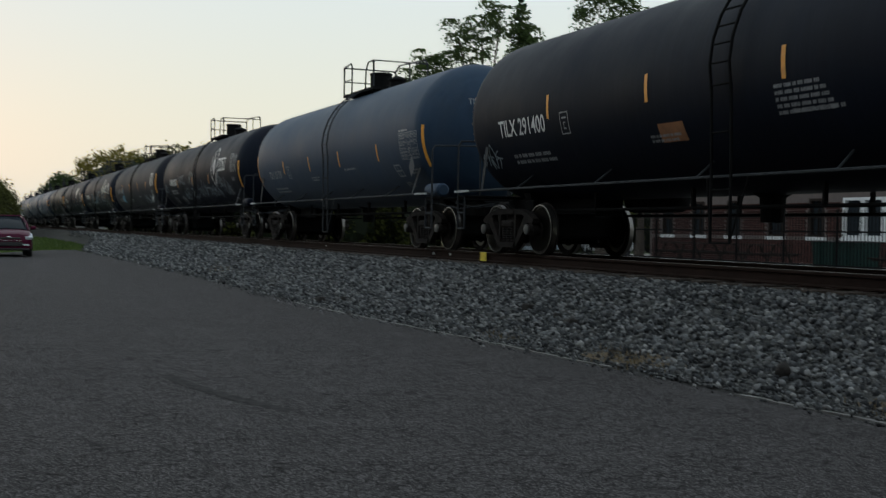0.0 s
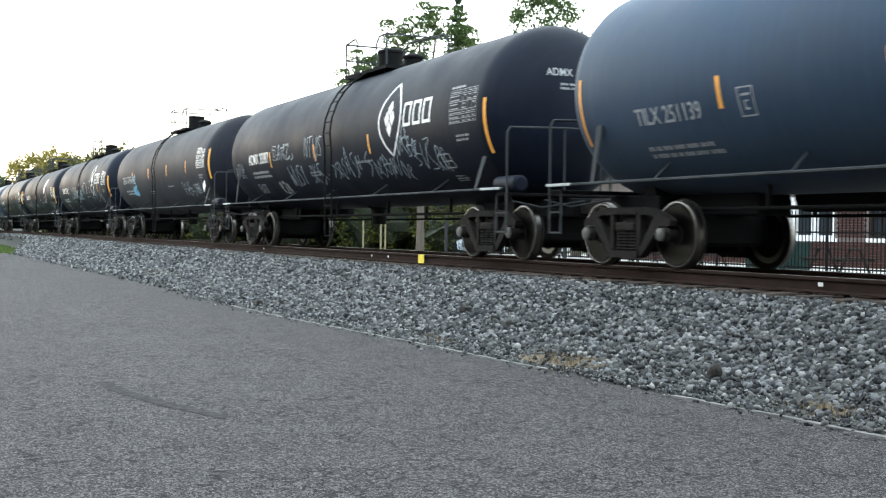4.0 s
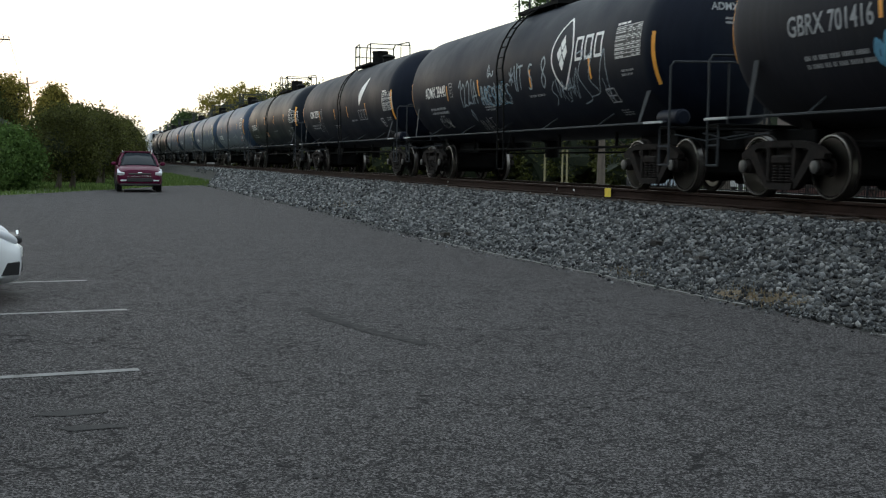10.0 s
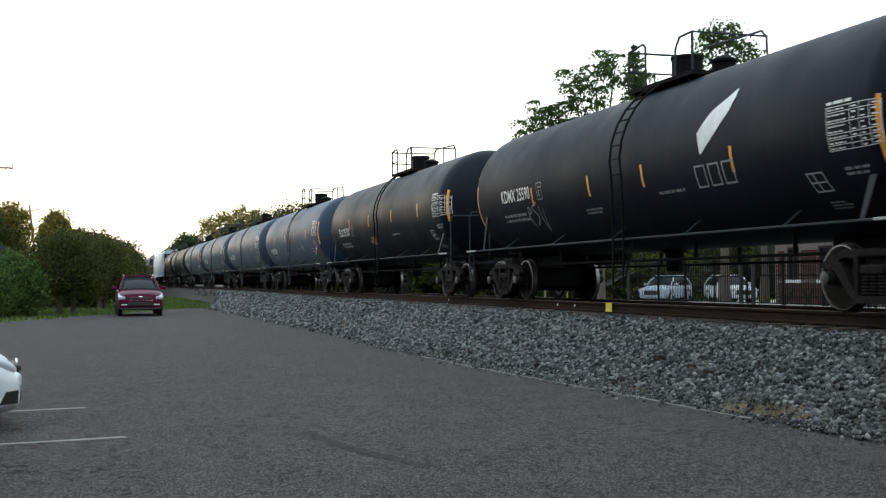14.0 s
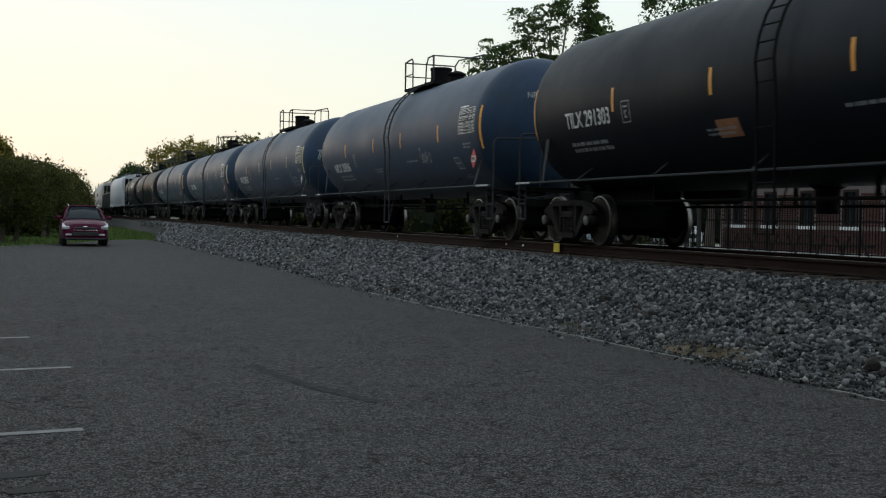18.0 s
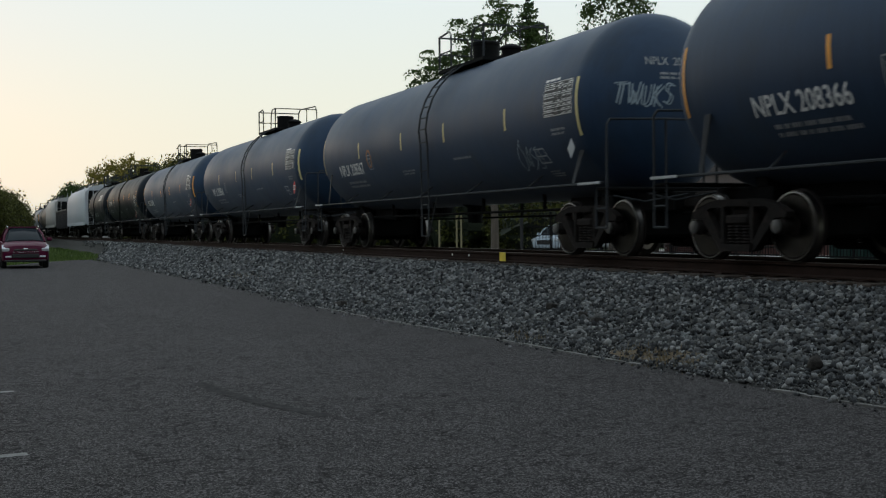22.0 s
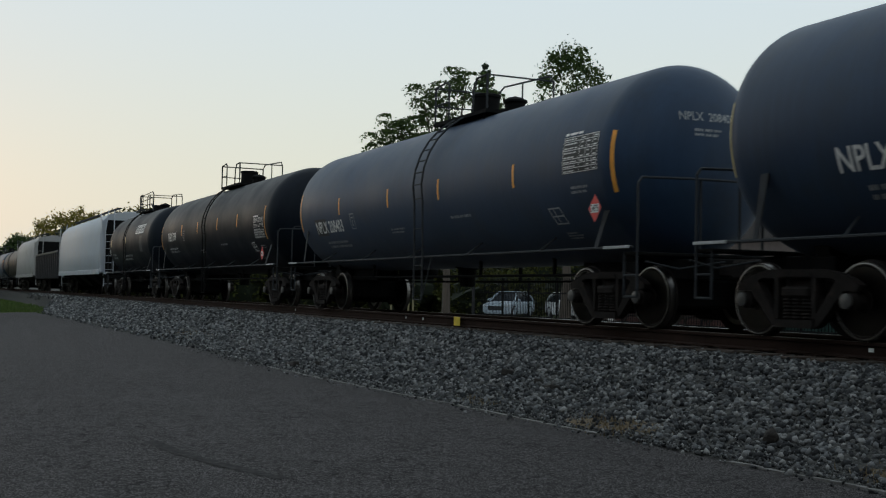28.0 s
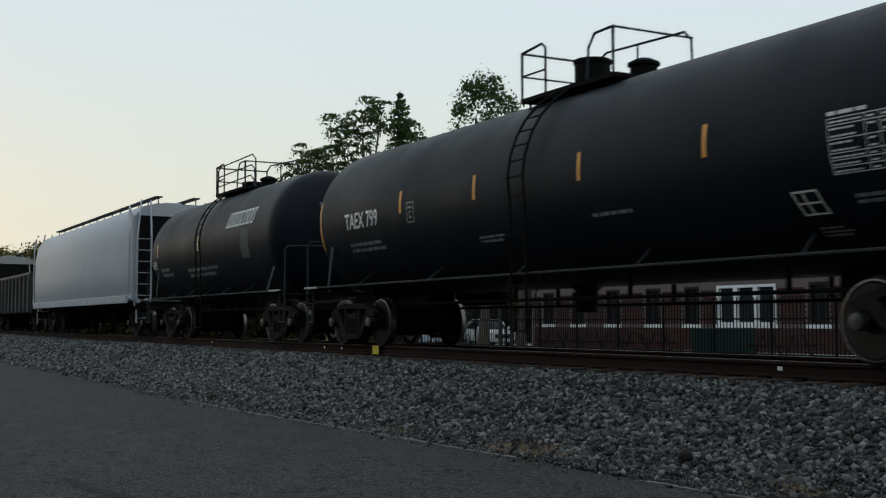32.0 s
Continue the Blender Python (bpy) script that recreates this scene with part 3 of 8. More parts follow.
def ground():
    ys = [-600, -200, -80, -40, 0, 20, 40, 60, 75, 100, 140, 200, 400, 900, 2600]
    xs = [-2600, -900, -300, -80, -40, -20, -8, 0, 6, 10, 15, 20, 30, 45, 70, 120, 300, 900, 2600]
    g = Geo()
    for y in ys:
        for x in xs:
            g.v.append((x, y, -0.06))
    n = len(xs)
    g.f = [(j * n + i, j * n + i + 1, (j + 1) * n + i + 1, (j + 1) * n + i) for j in range(len(ys) - 1) for i in range(n - 1)]
    tagged(part("ground", g, M["soil"]), "rough grass and bare soil round the car park", "ground", kind="structure")
    # car park slab
    top = []
    for k in range(0, 188):
        y = -30 + k * 0.5
        top.append((edge_x(y), y))
    outline = top + [(5.2, 63.4), (4.0, 61.3), (2.6, 57.6), (1.3, 53.9), (-0.2, 50.7), (-2.3, 45.8), (-4.2, 42.3), (-8, 37), (-16, 33), (-60, 31), (-60, -30)]
    g = Geo()
    n = len(outline)
    g.v = [(x, y, 0.0) for x, y in outline] + [(x, y, -0.08) for x, y in outline]
    tri = geometry.tessellate_polygon([[Vector((x, y, 0)) for x, y in outline]])
    for t in tri:
        a, b, c = (Vector(g.v[i]) for i in t)
        g.f.append(tuple(t) if (b - a).cross(c - a).z > 0 else tuple(reversed(t)))
    g.f += [(i, i + n, (i + 1) % n + n, (i + 1) % n) for i in range(n)]
    tagged(part("pavement", g, M["asphalt"]), "worn grey asphalt of an open car park", "pavement", kind="structure")
    # narrow pale concrete strip along the edge, sunk in places
    g = Geo()
    y, rnd = 4.6, random.Random(5)
    while y < 19.0:
        ln = rnd.uniform(1.2, 2.6)
        w = rnd.uniform(0.05, 0.075)
        ys = [y + ln * i / 6 for i in range(7)]
        if not 9.2 < y + ln / 2 < 10.2:
            rows = [(edge_x(v) - 0.01, v, w / 2 * rnd.uniform(0.75, 1.2), 0.012 + 0.01 * rnd.random()) for v in ys]
            vs = [q for x, v, h, z in rows for q in ((x - h, v, -0.03), (x - h, v, z), (x + h, v, z), (x + h, v, -0.03))]
            g.add(vs, [(4 * i + j, 4 * i + j + 1, 4 * i + j + 5, 4 * i + j + 4) for i in range(6) for j in range(3)] + [(0, 3, 2, 1), (24, 25, 26, 27)])
        y += ln + rnd.uniform(0.01, 0.06)
    tagged(part("kerb_strip", g, M["worn_kerb"]), "thin pale concrete strip between asphalt and ballast", "kerb", kind="structure")
    # ballast bank
    g = Geo()
    offs = [-4.9 + 0.14 * i for i in range(0, 29)] + [-0.8, 0.8, 1.6, 2.4, 3.2, 4.2, 5.2]
    stations = [-40 + 0.25 * k for k in range(0, 340)] + [45 + 1.0 * k for k in range(60)] + [105 + 3 * k for k in range(23)] + [172 + 12 * k for k in range(1, 30)]
    n = len(offs)
    for s in stations:
        for o in offs:
            x, y, _ = on_track(s, o)
            if s <= BEND:
                if o < -1.7:
                    x = max(x, bed_edge(s) - 0.35)
                z = bed_z(x, s)
                k = min(1.0, max(0.0, (x - bed_edge(s) - 0.03) / 0.45))
                z += k * (0.035 * noise.noise(Vector((x * 2.2, s * 2.2, 0))) + 0.02 * noise.noise(Vector((x * 7, s * 7, 4)))) - (0.03 if k == 0 else 0)
                z = max(z, -0.03 - 0.05 * min(1, max(0, (s - 60) / 12)))
            else:
                z = bed_z(TX + o, 100)
            g.v.append((x, y, z))
    g.f = [(j * n + i, j * n + i + 1, (j + 1) * n + i + 1, (j + 1) * n + i) for j in range(len(stations) - 1) for i in range(n - 1)]
    tagged(part("ballast_bank", g, M["bed"], smooth=True), "sloping bank of grey crushed stone under the track", "ballast", kind="structure")


def stones_mesh(name, places, sizes, rnd, material):
    """Many angular stones in one mesh."""
    t = (1 + 5 ** 0.5) / 2
    base = np.array([(-1, t, 0), (1, t, 0), (-1, -t, 0), (1, -t, 0), (0, -1, t), (0, 1, t), (0, -1, -t), (0, 1, -t), (t, 0, -1), (t, 0, 1), (-t, 0, -1), (-t, 0, 1)]) / 1.9
    faces = np.array([(0, 11, 5), (0, 5, 1), (0, 1, 7), (0, 7, 10), (0, 10, 11), (1, 5, 9), (5, 11, 4), (11, 10, 2), (10, 7, 6), (7, 1, 8), (3, 9, 4), (3, 4, 2), (3, 2, 6), (3, 6, 8), (3, 8, 9), (4, 9, 5), (2, 4, 11), (6, 2, 10), (8, 6, 7), (9, 8, 1)])
    n = len(places)
    q = rnd.normal(size=(n, 4))
    q /= np.linalg.norm(q, axis=1)[:, None]
    w, x, y, z = q.T
    rot = np.stack([1 - 2 * (y * y + z * z), 2 * (x * y - z * w), 2 * (x * z + y * w), 2 * (x * y + z * w), 1 - 2 * (x * x + z * z), 2 * (y * z - x * w), 2 * (x * z - y * w), 2 * (y * z + x * w), 1 - 2 * (x * x + y * y)], 1).reshape(n, 3, 3)
    shape = np.sign(base[None]) * np.abs(base[None]) ** 0.8 * rnd.uniform(0.62, 1.15, (n, 12, 1)) * rnd.uniform(0.5, 1.35, (n, 1, 3))
    vs = np.einsum("nij,nkj->nki", rot, shape) * sizes[:, None, None] + places[:, None]
    fs = (faces[None] + 12 * np.arange(n)[:, None, None]).reshape(-1, 3)
    me = bpy.data.meshes.new(name)
    vs = vs.reshape(-1, 3)
    me.vertices.add(len(vs))
    me.vertices.foreach_set("co", vs.ravel())
    me.loops.add(fs.size)
    me.loops.foreach_set("vertex_index", fs.ravel().astype(np.int32))
    me.polygons.add(len(fs))
    me.polygons.foreach_set("loop_start", np.arange(0, fs.size, 3, dtype=np.int32))
    me.update(calc_edges=True)
    me.materials.append(material)
    return me


def ballast_stones():
    rnd = np.random.default_rng(11)
    pl, sz = [], []
    for y0, y1, dens, size in ((4, 16, 540, 0.027), (16, 30, 400, 0.031), (30, 60, 160, 0.041), (60, 96, 70, 0.06)):
        n = int((y1 - y0) * 3.6 * dens)
        ys = rnd.uniform(y0, y1, n)
        xs = rnd.uniform(6.05, 9.78, n)
        r = rnd.uniform(0.6, 1.5, n) * size
        for x, y, s in zip(xs, ys, r):
            e = bed_edge(y)
            if x < e - 0.05 or (x < e + 0.5 and rnd.random() > (x - e + 0.1) / 0.6 * 0.8):
                continue
            pl.append((x, y, bed_z(x, y) + 0.3 * s))
            sz.append(s)
    for y in rnd.uniform(4.0, 24, 15000):       # fine gravel at the foot of the bank
        x = bed_edge(y) + 0.02 + abs(rnd.normal(0, 0.42))
        pl.append((x, y, bed_z(x, y) + 0.004))
        sz.append(rnd.uniform(0.007, 0.017))
    for y in rnd.uniform(4, 60, 2600):      # between the rails and past them
        x = rnd.uniform(9.95, 13)
        pl.append((x, y, bed_z(x, y) + 0.01))
        sz.append(rnd.uniform(0.03, 0.055))
    for y in rnd.uniform(4, 26, 260):       # strays on the asphalt
        x = edge_x(y) - abs(rnd.normal(0, 0.12))
        pl.append((x, y, 0.008))
        sz.append(rnd.uniform(0.008, 0.026))
    me = stones_mesh("ballast_stones", np.array(pl), np.array(sz), rnd, M["stones"])
    tagged(part("ballast_stones", me, None), "loose angular grey and white crushed stones", "stones", kind="stuff")


def track():
    tr = thing("railway_track", "single railway track with rusty rails on wooden ties", "railway track", kind="structure")
    for k in (-1, 1):
        c = 0.7525 * k
        prof = [(-0.07, -0.18), (0.07, -0.18), (0.07, -0.168), (0.012, -0.15), (0.01, -0.05), (0.036, -0.038), (0.036, -0.008), (0.03, 0.0), (-0.03, 0.0), (-0.036, -0.008), (-0.036, -0.038), (-0.01, -0.05), (-0.012, -0.15), (-0.07, -0.168)]
        r = part("rail", sweep([(c + o, RAIL_Z + z) for o, z in prof], STATIONS), M["rail"], tr)
        part("running_surface", sweep([(c - 0.028, RAIL_Z - 0.002), (c + 0.028, RAIL_Z - 0.002), (c + 0.026, RAIL_Z + 0.003), (c - 0.026, RAIL_Z + 0.003)], STATIONS), M["rail_top"], r, "bright worn rail head")
    rnd = random.Random(3)
    g = Geo().box(-1.3, 1.3, -0.115, 0.115, -0.17, 0.0, 0.012)
    tie = g.mesh("tie", M["tie"])
    plate = Geo().box(-0.17, 0.17, -0.09, 0.09, 0, 0.016).mesh("tie_plate", M["rail"])
    for i in range(170):
        s = 2.0 + 0.54 * i
        x, y, a = on_track(s)
        t = part("tie", tie, None, tr, m=pose(x + rnd.uniform(-0.04, 0.04), y, RAIL_Z - 0.186 - rnd.uniform(0, 0.012), 0, 0, math.degrees(a) + rnd.uniform(-0.6, 0.6)))
        if s < 45:
            part("tie_plate", plate, None, t, m=pose(-0.7525, 0, 0))
    # paint marks on the web of the near rail
    def mark(y, w, z0, z1, mt, label):
        part("paint_mark", Geo().box(-0.006, 0, -w / 2, w / 2, z0, z1), mt, tr, label, m=pose(TX - 0.7525 - 0.0705, y, RAIL_Z))
    mark(20.47, 0.27, -0.17, 0.0, M["yellow_paint"], "yellow square painted on the rail")
    for y, w in ((9.77, 0.10), (22.1, 0.07), (23.0, 0.05), (30.8, 0.06)):
        mark(y, w * 0.75, -0.105, -0.06, M["white_paint"], "small white paint mark")


# ---------------------------------------------------------------- train
ZC, RT = 2.48, 1.50               # tank axis over the rail, tank radius
HEAD = 0.75                       # depth of the dished ends
SIDE = 1.47                       # side running pipe


def tank_mesh(hl, mt):
    prof = []
    depth = HEAD
    for i in range(17):
        a = math.pi / 2 * i / 16
        prof.append((-hl + depth * (1 - math.sin(a)), RT * math.cos(a) ** 0.85 if i < 16 else 0.0))
    prof = prof[::-1]
    prof = [(y, r) for y, r in prof]
    n = 22
    body = [(-hl + depth + (2 * hl - 2 * depth) * i / n, RT) for i in range(1, n)]
    left = [(-y, r) for y, r in reversed(prof)]
    return Geo().lathe(prof + body + left, "y", 56).mesh("tank_shell", mt, True, 60)


def tank_r(y, hl):
    """Tank radius at y, less towards the dished ends."""
    d = min(1.0, max(0.0, (abs(y) - hl + HEAD) / HEAD))
    return RT * max(0.05, 1 - d * d) ** 0.425


def curved(pts_uv, faces, y0, a0, eps, hl=99.0):
    """Maps flat (u to the right, v up) figures onto the near side of a tank."""
    vs = []
    for u, v in pts_uv:
        a = a0 + v / RT
        r = tank_r(y0 - u, hl) + eps
        vs.append((-r * math.cos(a), y0 - u, ZC + r * math.sin(a)))
    return Geo().add(vs, faces)


def angle_at(z):
    return math.asin(max(-0.99, min(0.99, (z - RAIL_Z - ZC) / RT)))


def bars(rects):
    """Flat figure of rectangles (u0, u1, v0, v1), cut so that they follow the curve."""
    pts, fs = [], []
    for u0, u1, v0, v1 in rects:
        n = max(1, int(abs(v1 - v0) / 0.1))
        k = len(pts)
        for i in range(n + 1):
            v = v0 + (v1 - v0) * i / n
            pts += [(u0, v), (u1, v)]
        fs += [(k + 2 * i, k + 2 * i + 1, k + 2 * i + 3, k + 2 * i + 2) for i in range(n)]
    return pts, fs


def stroke(line, w):
    """A brush stroke along a (u, v) line."""
    pts, fs = [], []
    for i, (u, v) in enumerate(line):
        a, b = line[max(0, i - 1)], line[min(len(line) - 1, i + 1)]
        du, dv = b[0] - a[0], b[1] - a[1]
        d = math.hypot(du, dv) or 1
        pts += [(u - dv / d * w / 2, v + du / d * w / 2), (u + dv / d * w / 2, v - du / d * w / 2)]
    fs = [(2 * i, 2 * i + 1, 2 * i + 3, 2 * i + 2) for i in range(len(line) - 1)]
    return pts, fs


def lettering(text, size, squeeze=1.0):
    """Letters as flat faces (u, v), middle at 0, cut into bands."""
    def make():
        cu = bpy.data.curves.new("letters", "FONT")
        cu.body, cu.size, cu.align_x, cu.resolution_u = text, size * 1.06, "CENTER", 3
        cu.offset = size * 0.014
        ob = bpy.data.objects.new("letters", cu)
        me = bpy.data.meshes.new_from_object(ob)
        bm = bmesh.new()
        bm.from_mesh(me)
        bpy.data.objects.remove(ob)
        bpy.data.meshes.remove(me)
        bpy.data.curves.remove(cu)
        for k in range(-1, 8):
            bmesh.ops.bisect_plane(bm, geom=bm.verts[:] + bm.edges[:] + bm.faces[:], plane_co=(0, size * k / 8, 0), plane_no=(0, 1, 0))
        bm.verts.index_update()
        res = ([(v.co.x * squeeze, v.co.y) for v in bm.verts], [tuple(v.index for v in f.verts) for f in bm.faces])
        bm.free()
        return res
    return cached(("text", text, size, squeeze), make)


GLYPHS = [[(0, 0), (0.1, 1), (0.45, 0.25), (0.6, 1)], [(0.5, 0.95), (0.08, 0.72), (0.5, 0.4), (0.05, 0.05)], [(0, 1), (0.2, 0), (0.55, 0.85)],
          [(0.3, 1), (0, 0.5), (0.3, 0), (0.55, 0.5), (0.25, 0.95)], [(0, 0.9), (0.5, 1), (0.15, 0.5), (0.55, 0.1), (0, 0)],
          [(0.05, 0), (0.1, 1), (0.5, 0.75), (0.1, 0.5), (0.6, -0.1)], [(0, 0.1), (0.3, 1.0), (0.5, 0), (0.2, 0.45)]]


def smooth_line(p, k=5):
    out = []
    for i in range(len(p) - 1):
        a, b, c, d = p[max(0, i - 1)], p[i], p[i + 1], p[min(len(p) - 1, i + 2)]
        for j in range(k):
            u = j / k
            out.append(tuple(0.5 * (2 * b[m] + (c[m] - a[m]) * u + (2 * a[m] - 5 * b[m] + 4 * c[m] - d[m]) * u * u + (3 * b[m] - a[m] - 3 * c[m] + d[m]) * u ** 3) for m in (0, 1)))
    return out + [p[-1]]


STROKES = {
    "1": [[(0.05, 0.75), (0.3, 1), (0.26, 0.5), (0.25, 0)]], "2": [[(0.05, 0.78), (0.25, 1), (0.5, 0.8), (0.35, 0.4), (0.02, 0.02), (0.3, 0.1), (0.6, 0.02)]],
    "3": [[(0.05, 0.95), (0.45, 0.95), (0.2, 0.58), (0.5, 0.3), (0.25, 0.0), (0.0, 0.15)]], "4": [[(0.35, 0), (0.35, 1), (0.02, 0.4), (0.6, 0.42)]],
    "5": [[(0.5, 1), (0.1, 0.98), (0.08, 0.55), (0.42, 0.55), (0.48, 0.2), (0.2, 0), (0, 0.12)]], "8": [[(0.25, 0.5), (0.05, 0.78), (0.25, 1), (0.45, 0.78), (0.1, 0.3), (0.25, 0), (0.5, 0.25), (0.25, 0.5)]],
    "A": [[(0, 0), (0.28, 1), (0.5, 0)], [(-0.08, 0.32), (0.62, 0.4)]], "K": [[(0.05, 0), (0.05, 1)], [(0.5, 1), (0.08, 0.45), (0.6, -0.05)]],
    "N": [[(0, 0), (0.1, 1), (0.45, 0.05), (0.55, 1)]], "S": [[(0.5, 0.92), (0.15, 0.95), (0.1, 0.65), (0.42, 0.4), (0.35, 0.05), (0.0, 0.08)]],
    "T": [[(-0.05, 0.95), (0.6, 1)], [(0.28, 0.98), (0.25, 0)]], "U": [[(0.02, 1), (0.08, 0.1), (0.35, 0.0), (0.5, 0.3), (0.52, 1)]],
    "W": [[(0, 1), (0.15, 0), (0.3, 0.6), (0.45, 0), (0.62, 1)]], "E": [[(0.5, 1), (0.05, 0.95), (0.05, 0.05), (0.5, 0)], [(0.05, 0.5), (0.4, 0.52)]],
    "O": [[(0.25, 1), (0.02, 0.5), (0.25, 0), (0.5, 0.5), (0.25, 1)]], "R": [[(0.05, 0), (0.1, 1), (0.48, 0.8), (0.1, 0.5), (0.6, 0)]],
    "Z": [[(0, 0.95), (0.55, 1), (0.02, 0), (0.6, 0.05)]], "~": [[(-0.1, 0.1), (0.2, 0.25), (0.5, 0.02), (0.9, 0.2), (0.75, 0.4)]], "*": [[(0, 0.4), (0.5, 0.7)], [(0.25, 0.9), (0.25, 0.25)], [(0, 0.75), (0.5, 0.35)]],
    "I": [[(0.1, 1), (0.05, 0)]], "|": [[(0.0, 1.1), (0.12, 0.05)]],
}


def sprayed(text, h, wd=0.032, lean=0.08, double=False, gap=0.12):
    """Hand-sprayed characters as flat brush strokes, middle at 0."""
    pts, fs, u, rnd = [], [], 0.0, random.Random(len(text) * 31 + int(h * 100))
    for ch in text:
        if ch == " ":
            u += 0.35 * h
            continue
        gh = h * rnd.uniform(0.85, 1.1)
        dv = rnd.uniform(-0.08, 0.08) * h
        for line in STROKES[ch]:
            for off in ((0.0, 0.045) if double else (0.0,)):
                l = [(u + a * gh * 0.85 + lean * b * gh + off, -h / 2 + dv + b * gh - off * 0.6) for a, b in line]
                p, f = stroke(smooth_line(l), wd * rnd.uniform(0.85, 1.2))
                k = len(pts)
                pts += p
                fs += [tuple(i + k for i in q) for q in f]
        u += gh * (0.85 * max(a for l in STROKES[ch] for a, b in l) + gap)
    return [(a - u / 2, b) for a, b in pts], fs


def scribble(rnd, w, h, n):
    """Sprayed tags: quick strokes that spell nothing."""
    pts, fs, u = [], [], 0.0
    while u < w:
        gh = h * rnd.uniform(0.55, 1.0)
        gw = gh * rnd.uniform(0.6, 0.95)
        v0, lean = rnd.uniform(-0.65, -0.4) * h, rnd.uniform(-0.1, 0.35)
        line = []
        for a, b in rnd.choice(GLYPHS):
            a, b = a + rnd.uniform(-0.08, 0.08), b + rnd.uniform(-0.08, 0.08)
            line.append((u + a * gw + lean * b * gh, v0 + b * gh))
        lines = [line]
        if rnd.random() < 0.3:
            lines.append([(u - 0.1 * gw, v0 + 0.45 * gh), (u + 0.4 * gw, v0 + 0.55 * gh), (u + 0.9 * gw, v0 + 0.5 * gh)])
        wd = rnd.uniform(0.018, 0.03)
        for l in lines:
            p, f = stroke(smooth_line(l), wd)
            k = len(pts)
            pts += p
            fs += [tuple(i + k for i in q) for q in f]
        u += gw * rnd.uniform(0.55, 0.75)
    return pts, fs


def wheelset_mesh():
    g = Geo()
    for k in (-1, 1):
        prof = [(0.68, 0.08), (0.70, 0.13), (0.735, 0.2), (0.74, 0.38), (0.695, 0.40), (0.695, 0.478), (0.72, 0.484), (0.735, 0.46), (0.82, 0.452), (0.835, 0.44), (0.835, 0.395), (0.80, 0.38), (0.785, 0.2), (0.83, 0.14), (0.85, 0.12), (0.85, 0.08)]
        p = [(h * k, r) for h, r in prof]
        g.lathe(p if k > 0 else p[::-1], "x", 32)
    g.lathe([(-1.0, 0.075), (1.0, 0.075)], "x", 12)
    return g.mesh("wheelset", M["wheel"], True, 35)


def rim_mesh():
    g = Geo()
    for k in (-1, 1):
        p = [(0.834 * k, 0.442), (0.838 * k, 0.436), (0.838 * k, 0.424), (0.834 * k, 0.42)]
        g.lathe(p if k > 0 else p[::-1], "x", 32)
        p = [(0.738 * k, 0.4615), (0.816 * k, 0.4545)]
        g.lathe(p if k > 0 else p[::-1], "x", 32)
    return g.mesh("worn_tread", M["tread"], True, 35)


def sideframe_mesh():
    """Cast frame: arched top bar, open windows either side of the spring seat, round bearing ends."""
    g = Geo()
    a, b = -0.06, 0.06
    def mirrored(q, x0=a, x1=b):
        g.prism(q[::-1], x0, x1)
        g.prism([(-y, z) for y, z in q], x0, x1)
    g.prism([(-0.62, 0.72), (0.62, 0.72), (0.60, 0.80), (0.40, 0.825), (-0.40, 0.825), (-0.60, 0.80)], a, b)
    mirrored([(0.60, 0.715), (0.76, 0.64), (0.79, 0.57), (1.0, 0.57), (1.03, 0.64), (0.86, 0.73), (0.60, 0.80)])
    mirrored([(0.30, 0.13), (0.39, 0.16), (0.80, 0.58), (0.77, 0.655), (0.66, 0.68), (0.34, 0.27)])
    g.prism([(-0.31, 0.13), (0.31, 0.13), (0.34, 0.225), (-0.34, 0.225)], a - 0.03, b)
    mirrored([(0.285, 0.22), (0.345, 0.27), (0.355, 0.72), (0.27, 0.72)])
    g.prism([(-0.30, 0.735), (0.30, 0.735), (0.26, 0.79), (-0.26, 0.79)], a - 0.015, a)
    for k in (-1, 1):
        g.lathe([(-0.115, 0.0), (-0.115, 0.035), (-0.105, 0.04), (-0.10, 0.075), (-0.085, 0.085), (-0.05, 0.09), (-0.04, 0.108), (0.06, 0.108), (0.06, 0.0)], "x", 18, (0, 0.89 * k, 0.457))
        for j in range(3):
            w = 2 * math.pi * j / 3 + 0.4
            g.lathe([(-0.125, 0.0), (-0.125, 0.012), (-0.1, 0.012)], "x", 6, (0, 0.89 * k + 0.055 * math.cos(w), 0.457 + 0.055 * math.sin(w)))
    return g.mesh("sideframe", M["cast"], True, 30)


def springs_mesh():
    g = Geo()
    for y in (-0.16, 0.0, 0.16):
        prof = []
        for i in range(13):
            prof.append((0.228 + i * 0.021, 0.072 if i % 2 else 0.054))
        g.lathe(prof, "z", 12, (0, y, 0))
    g.box(-0.075, 0.085, -0.24, 0.24, 0.485, 0.62, 0.03)
    return g.mesh("spring_nest", M["cast"], False)


def bolster_mesh():
    g = Geo().box(-0.95, 0.95, -0.2, 0.2, 0.54, 0.72, 0.03)
    g.box(-0.6, 0.6, -0.75, -0.62, 0.36, 0.46).box(-0.6, 0.6, 0.62, 0.75, 0.36, 0.46)
    return g.mesh("bolster", M["cast"], False)


